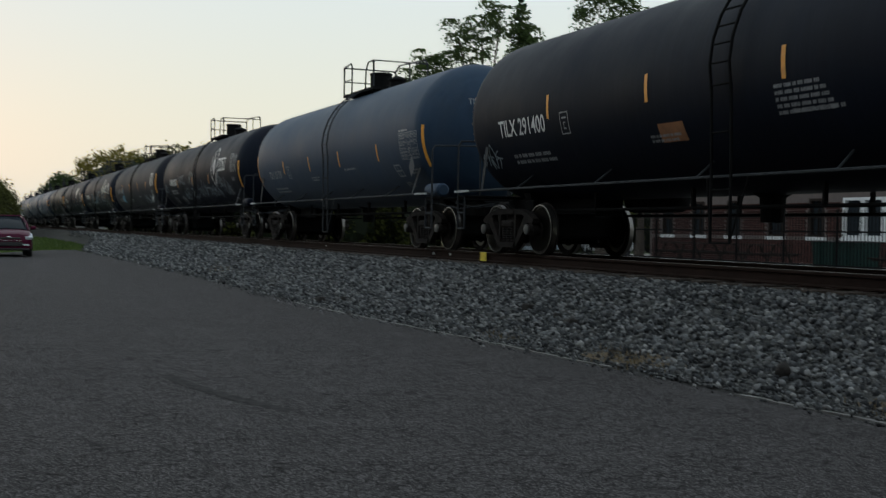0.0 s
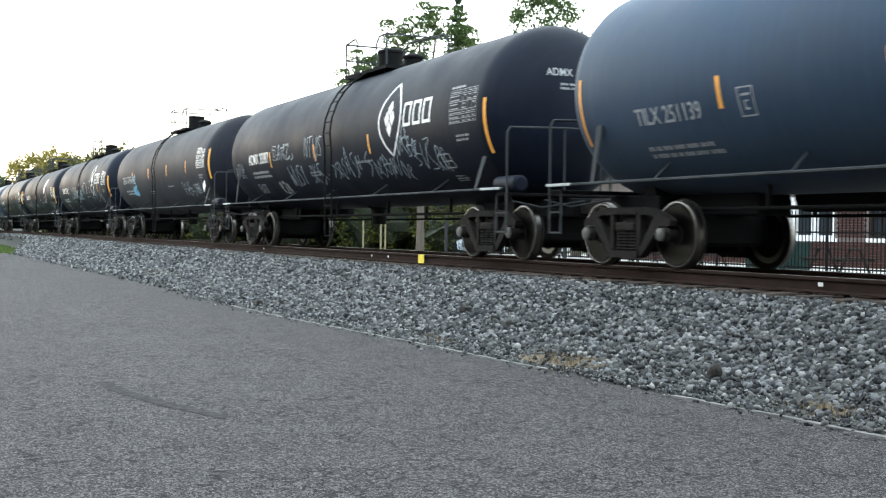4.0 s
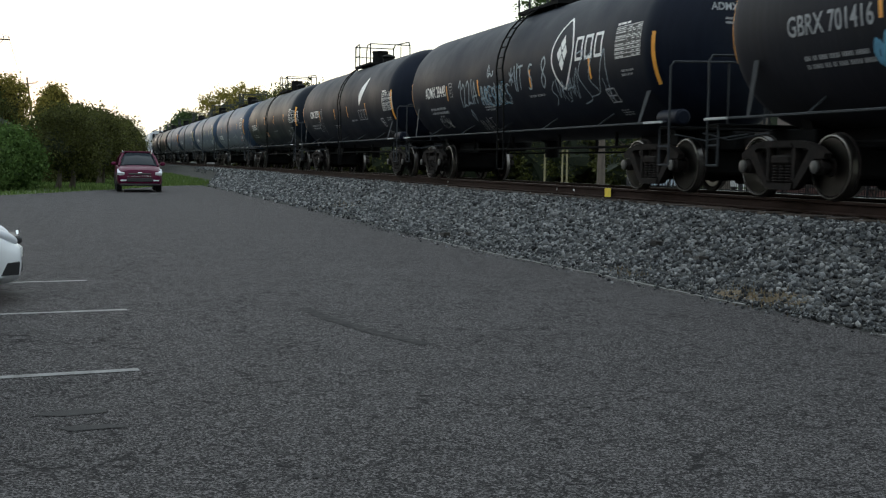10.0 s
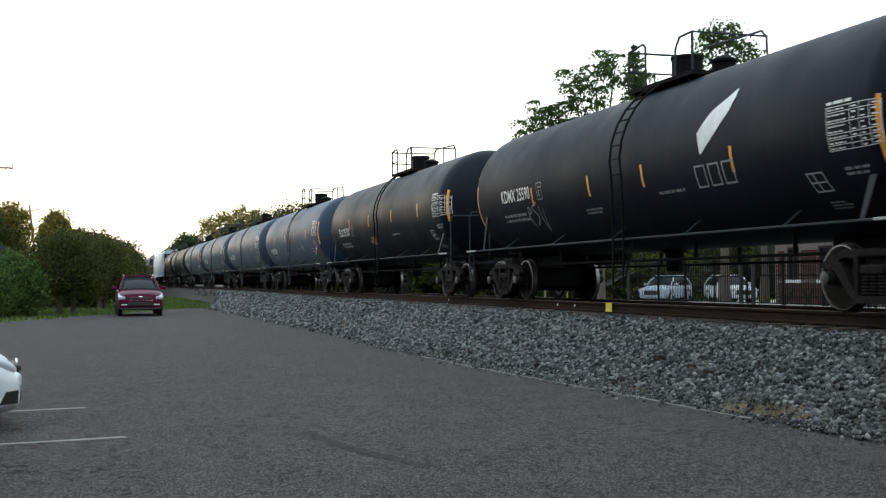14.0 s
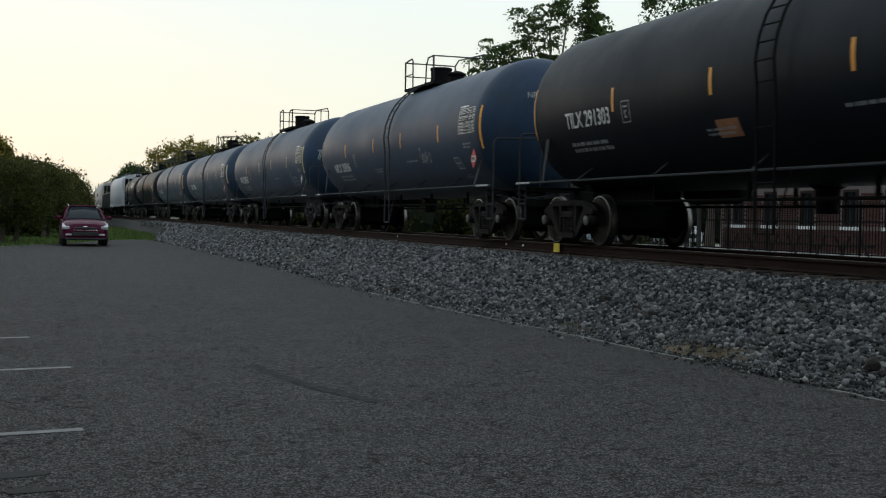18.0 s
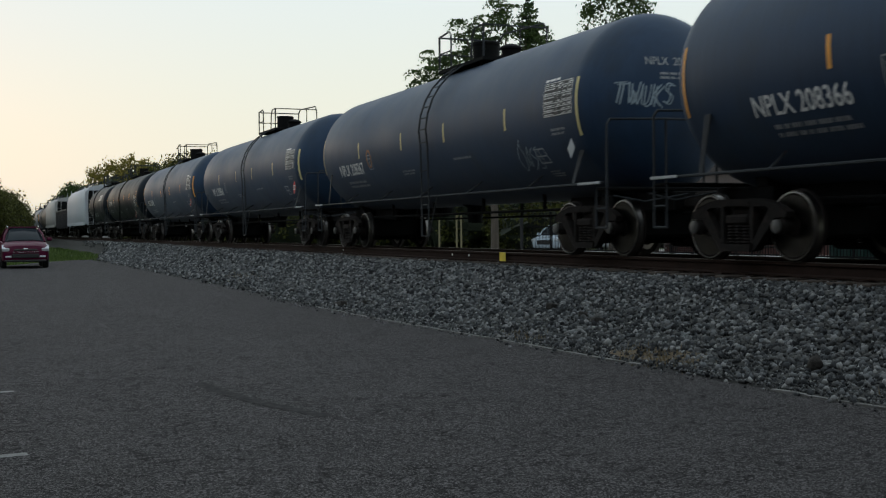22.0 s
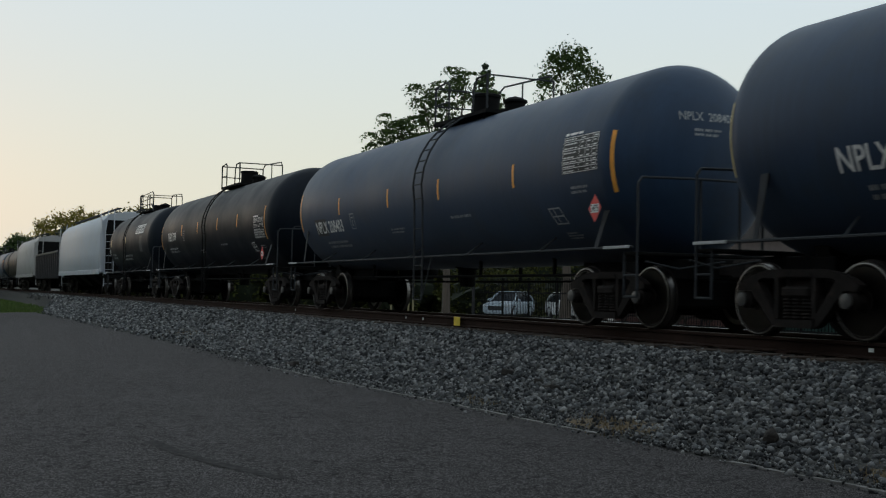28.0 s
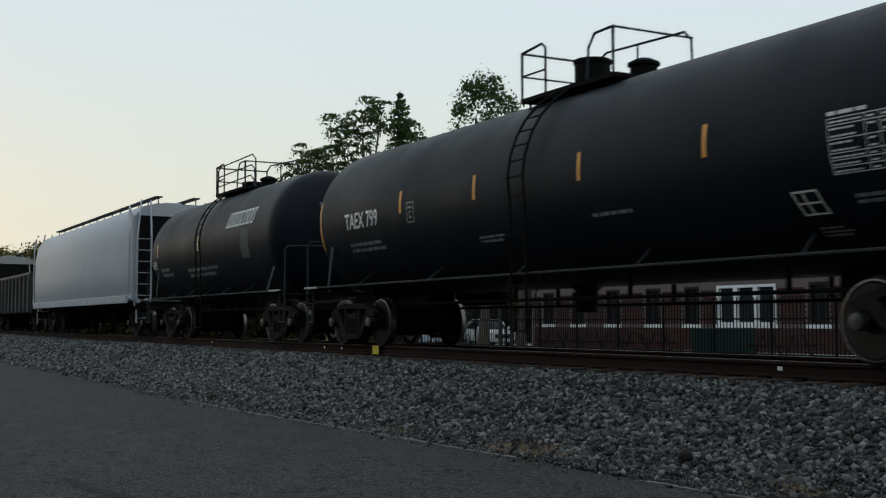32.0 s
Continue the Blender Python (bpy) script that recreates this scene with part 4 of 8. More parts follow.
def brake_fill_mesh():
    """Truck's brake beams and levers, with black blocks added to darken between the wheels."""
    g = Geo()
    for k in (-1, 1):
        a, b = sorted((0.42 * k, 1.02 * k))
        g.box(-0.66, 0.66, a, b, 0.30, 0.74, 0.05)
        a, b = sorted((0.28 * k, 0.44 * k))
        g.box(-0.64, 0.64, a, b, 0.20, 0.46, 0.03)
        g.tube([(-0.4, 0.36 * k, 0.4), (0.1, 0.2 * k, 0.8)], 0.035, 6)
    return g.mesh("brake_gear", M["underframe"])


WHEELS = []


def truck(car, y, live):
    tr = new("truck")
    tr.parent = car
    tr.matrix_basis = pose(0, y, 0)
    part("bolster", cached("bolster", bolster_mesh), None, tr)
    part("brake_gear", cached("brake_gear", brake_fill_mesh), None, tr)
    for k in (-1, 1):
        m = pose(0.98 * k, 0, 0, 0, 0, 0 if k < 0 else 180)
        part("sideframe", cached("sideframe", sideframe_mesh), None, tr, m=m)
        part("spring_nest", cached("springs", springs_mesh), None, tr, m=m)
        if k < 0:
            for j in (-1, 1):
                part("bearing_cap", cached("bearing", lambda: Geo().lathe([(-0.145, 0.0), (-0.145, 0.03), (-0.138, 0.055), (-0.13, 0.088), (-0.1, 0.088)], "x", 16).mesh("bearing_cap", M["bearing"], True)), None, tr, "grey bearing end cap", m=pose(-0.98, 0.89 * j, 0.457))
    for k in (-1, 1):
        ws = part("wheelset", cached("wheelset", wheelset_mesh), None, tr, m=pose(0, 0.89 * k, 0.457))
        # the worn rim is one piece with its wheel
        me = cached("wheelset_rim", lambda: joined_wheel())
        ws.data = me
        if live:
            WHEELS.append((ws, 0.89 * k))


def joined_wheel():
    a, b = cached("wheelset", wheelset_mesh), rim_mesh()
    bm = bmesh.new()
    bm.from_mesh(a)
    n = len(bm.faces)
    bm.from_mesh(b)
    bm.faces.ensure_lookup_table()
    for f in bm.faces[n:]:
        f.material_index = 1
    me = bpy.data.meshes.new("wheelset")
    bm.to_mesh(me)
    bm.free()
    me.materials.append(M["wheel"])
    me.materials.append(M["tread"])
    return me


def loft_quads(vs, n):
    g = Geo()
    fs = [(4 * i + j, 4 * i + (j + 1) % 4, 4 * i + 4 + (j + 1) % 4, 4 * i + 4 + j) for i in range(n - 1) for j in range(4)]
    return g.add(vs, fs + [(3, 2, 1, 0), (4 * n - 4, 4 * n - 3, 4 * n - 2, 4 * n - 1)])


def on_head(pts_uv, faces, hl, x0, z0, eps=0.008):
    """Maps flat figures onto the dished end that faces the car park's near side."""
    vs = []
    for u, v in pts_uv:
        x, z = x0 + u, z0 + v
        r = min(RT * 0.98, math.hypot(x, z))
        vs.append((x, -hl + HEAD * (1 - math.sqrt(max(0.0, 1 - (r / RT) ** (2 / 0.85)))) - eps, ZC + z))
    return Geo().add(vs, faces)


def coupler_mesh(k):
    g = Geo().box(-0.09, 0.09, -0.35, 0.3, -0.09, 0.09, 0.02)
    g.box(-0.16, 0.13, 0.25, 0.48, -0.15, 0.15, 0.05).box(-0.16, -0.04, 0.44, 0.58, -0.14, 0.14, 0.04).box(0.06, 0.13, 0.44, 0.53, -0.13, 0.13, 0.03)
    return g.mesh("coupler", M["cast"])


def car_ends(car, hl, hc, material):
    """Sills, bolster saddles, end platforms, rails, steps, couplers and hoses of both ends."""
    for k in (-1, 1):
        y_t = k * (hc - 2.05)
        ya, yb2 = sorted((k * (hc - 0.55), k * (hc - 3.9)))
        part("draft_sill", cached(("sill", hc, k), lambda: Geo().box(-0.28, 0.28, ya, yb2, 0.72, 1.03, 0.02).mesh("draft_sill", M["underframe"])), None, car)
        def saddle():
            g = Geo().box(-0.6, 0.6, y_t - 0.2, y_t + 0.2, 0.8, 1.0, 0.02)
            pts = [(-0.6, 1.0), (0.6, 1.0), (0.65, 1.16), (0.4, 1.05), (-0.4, 1.05), (-0.65, 1.16)]
            return g.add([(x, y, z) for y in (y_t - 0.12, y_t + 0.12) for x, z in pts], [tuple(range(5, -1, -1)), tuple(range(6, 12))] + [(i, (i + 1) % 6, (i + 1) % 6 + 6, i + 6) for i in range(6)]).mesh("tank_saddle", M["underframe"])
        part("tank_saddle", cached(("saddle", hc, k), saddle), None, car)
        yc, yd = sorted((k * (hc - 0.62), k * (hc - 1.0)))
        part("end_platform", cached(("platform", hc, k), lambda: Geo().box(-1.42, 1.42, yc, yd, 1.04, 1.09, 0.01).mesh("end_platform", M["underframe"])), None, car)
        part("coupler", cached("coupler", lambda: coupler_mesh(1)), None, car, m=pose(0, k * (hc - 0.52), 0.86, 0, 0, 0 if k > 0 else 180))
        ye, yi = k * (hc - 0.66), k * (hc - 0.98)
        for sx in (-1, 1):
            part("corner_handrail", cached(("corner_rail", hc, k, sx), lambda: Geo().tube([(sx * 1.42, ye, 0.45), (sx * 1.42, ye, 2.05), (sx * 1.36, ye, 2.13), (sx * 0.35, ye, 2.16), (sx * 0.35, ye, 1.06)], 0.019, 7).mesh("corner_handrail", M["pipe"])), None, car)
            part("stirrup_step", cached(("stirrup", hc, k, sx), lambda: Geo().tube([(sx * 1.42, yi, 1.06), (sx * 1.42, yi, 0.46), (sx * 1.42, ye - k * 0.02, 0.46)], 0.018, 7).tube([(sx * 1.42, ye - k * 0.02, 0.76), (sx * 1.42, yi, 0.76)], 0.017, 6).mesh("stirrup_step", M["pipe"])), None, car)
        part("cross_rail", cached(("cross_rail", hc, k), lambda: Geo().tube([(-0.33, ye, 2.16), (0.33, ye, 2.16)], 0.019, 7).mesh("cross_rail", M["pipe"])), None, car)
        part("uncoupling_lever", cached(("lever", hc, k), lambda: Geo().tube([(-1.4, k * (hc - 0.5), 0.95), (-0.9, k * (hc - 0.42), 0.86), (-0.15, k * (hc - 0.36), 0.98)], 0.014, 6).mesh("uncoupling_lever", M["pipe"])), None, car)
        part("air_hose", cached(("hose", hc, k), lambda: Geo().tube([(0.2, k * (hc - 0.4), 0.75), (0.24, k * (hc - 0.2), 0.5), (0.22, k * (hc - 0.03), 0.42)], 0.03, 7).mesh("air_hose", M["underframe"])), None, car)
        # tapered strap from the running board up to the tank
        yb = hc - 1.85 if k > 0 else -(hl - 0.85)
        def strap():
            g, n, vs = Geo(), 4, []
            zt = 1.95 if k > 0 else 1.72
            for i in range(n):
                u = i / (n - 1)
                z = 1.14 + u * (zt - 1.14)
                x = -SIDE + u * (SIDE - RT * math.cos(math.asin((zt - ZC) / RT)) - 0.015)
                w = 0.04 + 0.03 * u
                d = -0.1 * u if k > 0 else -0.04 * u
                vs += [(x, d - w, z), (x, d + w, z), (x + 0.012, d + w, z), (x + 0.012, d - w, z)]
            return loft_quads(vs, n).mesh("tank_strap", M["pipe"])
        part("tank_strap", cached(("strap", k), strap), None, car, m=pose(0, yb, 0))
        # round-topped locker on the end platform
        if k < 0 and material.name not in ("blue_grey_tank_paint", "satin_black_tank_paint"):
            part("platform_locker", cached(("locker", material.name), lambda: Geo().lathe([(-0.36, 0.0), (-0.36, 0.1), (-0.32, 0.14), (0.32, 0.14), (0.36, 0.1), (0.36, 0.0)], "y", 20).mesh("platform_locker", material, True)), None, car, "rounded air tank on the end platform", m=pose(-1.2, -(hl - 0.12), 1.235))


def tank_car(spec, group):
    """A whole tank car; its middle at 0, rail top at 0, near side towards -x."""
    hc = spec["length"] / 2
    hl = hc - spec.get("inset", 0.82)
    car = thing("tank_car", spec["label"], "tank car", group)
    mt = M[spec["paint"]]
    shell = part("tank_shell", cached(("tank", round(hl, 3), spec["paint"]), lambda: tank_mesh(hl, mt)), None, car, m=pose(0, 0, ZC))
    car_ends(car, hl, hc, mt)
    for k in (-1, 1):
        truck(car, k * (hc - 2.05), spec.get("live", True))
    # side running pipes with their brackets
    def side(sx):
        g = Geo()
        g.box(sx * SIDE - 0.02, sx * SIDE + 0.02, -hc + 0.7, hc - 0.7, 1.135, 1.175, 0.01)
        n = 5
        for i in range(n):
            y = -hc + 3.3 + (2 * hc - 6.6) * i / (n - 1)
            x = sx * (RT * math.cos(math.asin((1.35 - ZC) / RT)) + 0.01)
            g.tube([(sx * SIDE, y, 1.16), (x, y + 0.25, 1.42)], 0.018, 6)
        return g.mesh("side_pipe", M["pipe"])
    for sx in (-1, 1):
        part("side_pipe", cached(("side", hc, sx), lambda: side(sx)), None, car)
    # white reflective end strips on the pipe
    for k in (-1, 1):
        part("reflector", cached("reflector", lambda: Geo().box(-0.03, 0, -0.32, 0.32, -0.02, 0.02, 0.004).mesh("reflector", M["reflector_white"])), None, car, "white reflective strip", m=pose(-SIDE - 0.032, k * (hc - 1.05), 1.155))
    # underbelly: outlet, brake pipes, reservoir
    def belly():
        g = Geo()
        g.tube([(-0.55, -hc + 2.6, 0.80), (-0.55, hc - 2.6, 0.80)], 0.026, 8)
        g.tube([(0.5, -hc + 3.6, 0.72), (0.5, hc - 3.6, 0.72)], 0.022, 8)
        for i in range(4):
            y = -hc + 4.4 + i * (2 * hc - 8.8) / 3
            g.box(-0.58, -0.52, y - 0.02, y + 0.02, 0.78, 1.2).box(0.47, 0.53, y + 0.3, y + 0.34, 0.7, 1.2)
        g.lathe([(-0.12, 0.0), (-0.12, 0.16), (0.22, 0.18), (0.3, 0.3)], "z", 16, (0, 0.3, 0.72))
        return g.mesh("belly_piping", M["underframe"])
    part("belly_piping", cached(("belly", hc), belly), None, car)
    if spec.get("reservoir", True):
        yr = hc - 4.6
        part("brake_reservoir", cached("reservoir", lambda: Geo().lathe([(-0.75, 0.0), (-0.73, 0.16), (-0.66, 0.23), (0.66, 0.23), (0.73, 0.16), (0.75, 0.0)], "y", 20).box(-0.2, 0.2, -0.5, -0.4, 0.15, 0.4).box(-0.2, 0.2, 0.4, 0.5, 0.15, 0.4).mesh("brake_reservoir", M["underframe"], True, 40)), None, car, m=pose(0.5, yr, 1.0))
    # ladder up the side
    yl = spec.get("ladder", 0.35)
    def ladder():
        g = Geo()
        def line(dy):
            p = [(-SIDE - 0.10, dy, 0.32), (-SIDE - 0.10, dy, 1.2), (-SIDE - 0.12, dy, 2.2)]
            return p + [(-(RT + 0.13) * math.cos(a), dy, ZC + (RT + 0.13) * math.sin(a)) for a in (0.05, 0.25, 0.45, 0.65, 0.85, 1.05, 1.25)]
        for dy in (-0.2, 0.2):
            g.tube(line(dy), 0.02, 6)
        full = line(0)
        for i in range(13):
            u = i / 12 * (len(full) - 1.001)
            k = int(u)
            p = Vector(full[k]).lerp(Vector(full[k + 1]), u - k)
            g.tube([p + Vector((0, -0.2, 0)), p + Vector((0, 0.2, 0))], 0.013, 6)
        for dy in (-0.42, 0.42):
            g.tube([(-SIDE - 0.10, math.copysign(0.2, dy), 0.34), (-SIDE, dy, 1.14)], 0.013, 6)
        return g.mesh("ladder", M[spec.get("ladder_paint", "pipe")])
    part("ladder", cached(("ladder", spec.get("ladder_paint", "pipe")), ladder), None, car, m=pose(0, yl, 0))
    # top platform, railing, manway
    top = ZC + RT
    def platform():
        g = Geo()
        g.box(-0.69, 0.69, -1.14, 1.14, 0.04, 0.07)
        g.box(-0.75, -0.69, -1.2, 1.2, 0.02, 0.09).box(0.69, 0.75, -1.2, 1.2, 0.02, 0.09).box(-0.69, 0.69, -1.2, -1.14, 0.02, 0.09).box(-0.69, 0.69, 1.14, 1.2, 0.02, 0.09)
        for sx in (-1, 1):
            for y in (-1, 1):
                g.tube([(sx * 0.7, y, 0.05), (sx * 0.68, y, -0.2)], 0.02, 6)
        return g.mesh("top_platform", M["underframe"])
    part("top_platform", cached("platform", platform), None, car, m=pose(0, yl, top - 0.09))
    def railing():
        g = Geo()
        g.tube([(-0.73, 1.18, 0.05), (-0.73, 1.18, 0.82), (-0.73, 0.62, 0.87), (-0.73, 0.52, 0.79), (-0.73, 0.52, 0.05)], 0.02, 7)
        g.tube([(-0.73, 1.18, 0.45), (-0.73, 0.52, 0.45)], 0.016, 7)
        g.tube([(-0.73, 1.18, 0.82), (0.73, 1.18, 0.82)], 0.02, 7)
        g.tube([(-0.73, 1.18, 0.45), (0.73, 1.18, 0.45)], 0.016, 7)
        g.tube([(0.73, 1.18, 0.05), (0.73, 1.18, 0.82), (0.73, 0.9, 0.95), (0.73, -1.0, 0.87), (0.73, -1.15, 0.73), (0.73, -1.18, 0.05)], 0.02, 7)
        g.tube([(0.73, 0.1, 0.05), (0.73, 0.1, 0.91)], 0.018, 7)
        g.tube([(-0.73, -0.55, 0.05), (-0.73, -0.6, 0.55), (-0.73, -0.75, 0.73), (-0.73, -1.18, 0.74), (-0.73, -1.18, 0.05)], 0.02, 7)
        g.tube([(-0.73, -1.18, 0.74), (0.73, -1.18, 0.74)], 0.018, 7)
        return g.mesh("platform_railing", M["pipe"])
    if spec.get("low_top"):
        for i, z in enumerate((0.28, 0.55, 0.82)):
            part("curved_rail", Geo().tube([(-0.73, 1.18, 0.0), (-0.73, 1.15, z - 0.1), (-0.73, 1.0, z), (-0.73, -1.6, z + 0.04), (-0.73, -1.85, z - 0.1), (-0.73, -1.9, 0.0)], 0.018, 7), M["pipe"], car, m=pose(0.02 * i, yl, top - 0.09))
    part("platform_railing", cached("railing", railing), None, car, m=pose(0, yl, top - 0.09))
    part("manway", cached(("manway", spec.get("low_top", False)), lambda: Geo().lathe([(-0.12, 0.33), (0.0, 0.33), (0.02, 0.28), (0.46, 0.28), (0.47, 0.30), (0.52, 0.30), (0.535, 0.28), (0.55, 0.0)], "z", 24).mesh("manway", M["underframe"], True)), None, car, m=pose(0, yl + 0.3, top - (0.25 if spec.get("low_top") else 0)))
    part("valve_housing", cached("valve", lambda: Geo().lathe([(-0.1, 0.2), (0.18, 0.2), (0.2, 0.24), (0.24, 0.24), (0.3, 0.12), (0.33, 0.0)], "z", 16).tube([(0, 0.0, 0.1), (0, 0.7, 0.12), (0, 0.75, -0.1)], 0.04, 7).mesh("valve_housing", M["underframe"], True)), None, car, m=pose(0, yl - 0.95, top))
    # amber reflective tape
    tape = M[spec.get("tape", "stripe")]
    pts, fs = bars([(-0.038, 0.038, -0.2, 0.19)])
    tz = angle_at(spec.get("tape_z", 3.53))
    for y in spec.get("tapes", (4.0, 1.0, -1.5, -4.4)):
        part("reflective_tape", curved(pts, fs, y, tz, 0.006, hl), tape, car)
    p2, f2 = bars([(-0.029, 0.029, -0.5, 0.46)])
    for y in spec.get("end_tapes", (hl - 0.55, -hl + 0.5)):
        part("reflective_tape", curved(p2, f2, y, tz - spec.get("tape_drop", 0.0), 0.008, hl), tape, car)
    # lettering
    for text, dy, z, size, paint in spec.get("letters", ()):
        p, f = lettering(text, size, 0.8)
        if z >= 3.0 and not spec.get("free_text"):        # the mark ends beside the first tape
            dy = spec.get("tapes", (4.0,))[0] + 0.13 + max(u for u, v in p)
        head = spec.get("head_paint", "faint")
        hp, hf = lettering(text.replace(" ", "  "), 0.17, 0.9)
        part("head_lettering", on_head(hp, hf, hl, -0.08, 0.56), M[head], car, "small stencilled mark on the tank end")["kind"] = "stuff"
        hb, hq = text_lines(0.5, spec.get("head_lines", 2), 0.038)
        part("head_print", on_head(hb, hq, hl, -0.08, 0.42), M["faint"], car)["kind"] = "stuff"
        if spec.get("patched"):       # the four letters stand on a repainted dark patch
            lo, hi = min(u for u, v in p), max(u for u, v in p)
            part("repainted_patch", curved(*bars([(lo - 0.06, lo + (hi - lo) * 0.4, min(v for u, v in p) - 0.06, max(v for u, v in p) + 0.06)]), dy, angle_at(z), 0.003, hl), M["black_letter"], car)
        part("lettering", curved(p, f, dy, angle_at(z), 0.006, hl), M[paint], car, "stencilled reporting mark")
    if "head_tag" in spec:
        part("sprayed_tag", on_head(*sprayed(spec["head_tag"], 0.34, 0.024, 0.2, True), hl, -0.62, 0.1), M["graffiti_pale"], car, "white sprayed tag on the tank end")["kind"] = "stuff"
    for fig in spec.get("figures", ()):
        name, (p, f), dy, z, paint = fig[:5]
        if name in ("hazard_placard", "placard_band", "placard_print"):      # flat plate on top of the strap
            at = spec.get("placard", (0.89, 1.75))
            x0 = {"hazard_placard": -1.46, "placard_band": -1.463, "placard_print": -1.466}[name]
            part(name, Geo().add([(x0, -u, v) for u, v in p], f), M[paint], car, name.replace("_", " "), m=pose(0, -(hl - at[0]), at[1]))
            continue
        part(name, curved(p, f, dy, angle_at(z), 0.006 + (fig[5] if len(fig) > 5 else 0), hl), M[paint], car, name.replace("_", " "))["kind"] = "stuff"
    return car


def data_panel(w, h, rows):
    """A ruled table of stencilled figures that cannot be read: lines and plain bars."""
    rnd = random.Random(int(w * 100 + rows))
    t = 0.009
    cols = (-w / 2, -w * 0.02, w * 0.16, w * 0.34, w / 2 - t)
    r = [(u, u + t, -h / 2, h / 2) for u in cols]
    for i in range(rows + 1):
        v = h / 2 - i * (h - t) / rows
        if i not in (2, 4):
            r += [(a + t, b, v - t, v) for a, b in zip(cols, cols[1:])]
    for i in range(rows):
        v = h / 2 - (i + 0.58) * h / rows
        d = 0.14 * h / rows
        u = -w / 2 + 0.035
        end = -w * 0.02 - rnd.uniform(0.03, 0.16)
        while u < end:
            k = rnd.uniform(0.03, 0.09)
            r.append((u, min(u + k, end + 0.01), v - d, v + d))
            u += k + 0.022
        for a in cols[1:4]:
            if rnd.random() < 0.75:
                r.append((a + 0.04, a + rnd.uniform(0.1, 0.14), v - d, v + d))
    u = -w / 2
    for k in (0.11, 0.2, 0.13):      # heading above the table
        r.append((u, u + k, h / 2 + 0.03, h / 2 + 0.07))
        u += k + 0.03
    return bars(r)


def text_lines(w, n, lh=0.09):
    """Lines of small writing that cannot be read: plain bars, one a character."""
    rnd = random.Random(int(w * 77 + n))
    r = []
    for i in range(n):
        u = -w / 2
        end = w / 2 * rnd.uniform(0.5, 1.0)
        while u < end:
            for _ in range(rnd.randint(2, 6)):
                k = lh * rnd.uniform(0.42, 0.6)
                r.append((u, u + k, -i * lh * 1.8 - lh / 2, -i * lh * 1.8 + lh / 2))
                u += k + lh * 0.2
            u += lh * 0.55
    return bars(r)


def frame_box(w, h, t=0.02, lean=0.0):
    return bars([(-w / 2, w / 2, h / 2 - t, h / 2), (-w / 2, w / 2, -h / 2, -h / 2 + t), (-w / 2, -w / 2 + t, -h / 2, h / 2), (w / 2 - t, w / 2, -h / 2, h / 2), (-t / 2 - w * 0.1, t / 2 - w * 0.1, -h / 2, h / 2), (-w / 2, w / 2, -t / 2, t / 2)])


def rhomb(w, h):
    n = 10
    pts, fs = [], []
    for i in range(n + 1):
        v = -h / 2 + h * i / n
        k = w / 2 * (1 - abs(2 * i / n - 1))
        pts += [(-k, v), (k, v)]
    fs = [(2 * i, 2 * i + 1, 2 * i + 3, 2 * i + 2) for i in range(n)]
    return pts, fs


def oval_ring(w, h, t=0.06, n=20):
    pts = [(math.cos(2 * math.pi * i / n) * (w / 2 - r), math.sin(2 * math.pi * i / n) * (h / 2 - r)) for r in (0, t) for i in range(n)]
    return pts, [(i, (i + 1) % n, n + (i + 1) % n, n + i) for i in range(n)]


def leaf_badge(w, h):
    """Company badge as a plain outlined leaf, pointed at both ends, with four lobes inside."""
    n = 18
    right = [(w / 2 * math.sin(math.pi * i / n) ** 0.9, h / 2 - h * i / n) for i in range(n + 1)]
    pts, fs = [], []
    def put(p, f, du=0.0, dv=0.0):
        k = len(pts)
        pts.extend([(u + du, v + dv) for u, v in p])
        fs.extend([tuple(i + k for i in q) for q in f])
    for sgn in (-1, 1):
        put(*stroke([(sgn * u, v) for u, v in right], 0.055))
    for du, dv in ((-0.13, 0.0), (0.13, 0.0), (0, 0.2), (0, -0.2)):
        put(*rhomb(0.24, 0.32), du, dv)
    return pts, fs


def blade():
    """White blade-shaped badge, leaning."""
    pts, n = [], 14
    for i in range(n + 1):
        v = -0.42 + 0.94 * i / n
        pts += [(float(np.interp(v, (-0.42, -0.08, 0.22, 0.40, 0.52), (-0.32, -0.42, -0.1, 0.28, 0.46))), v), (float(np.interp(v, (-0.42, -0.14, 0.14, 0.36, 0.52), (-0.28, 0.12, 0.42, 0.5, 0.49))), v)]
    return pts, [(2 * i, 2 * i + 1, 2 * i + 3, 2 * i + 2) for i in range(n)]


def word_frames(w, h, n, t=0.035):
    """A brand's word as plain hollow bars."""
    r, k = [], w / n
    for i in range(n):
        a, b = -w / 2 + i * k, -w / 2 + (i + 0.78) * k
        r += [(a, b, h / 2 - t, h / 2), (a, b, -h / 2, -h / 2 + t), (a, a + t, -h / 2 + t, h / 2 - t), (b - t, b, -h / 2 + t, h / 2 - t)]
    return bars(r)


def word_bars(w, h, n):
    """A brand's word as plain upright bars."""
    k = w / n
    return bars([(-w / 2 + i * k, -w / 2 + (i + 0.72) * k, -h / 2, h / 2) for i in range(n)])


def slanted(fig, lean):
    p, f = fig
    return [(u + lean * v, v) for u, v in p], f


def shifted(fig, dv):
    p, f = fig
    return [(u, v + dv) for u, v in p], f


def common(text, ty, tz, size=0.42, paint="letter"):
    return [(text, ty, tz, size, paint)]


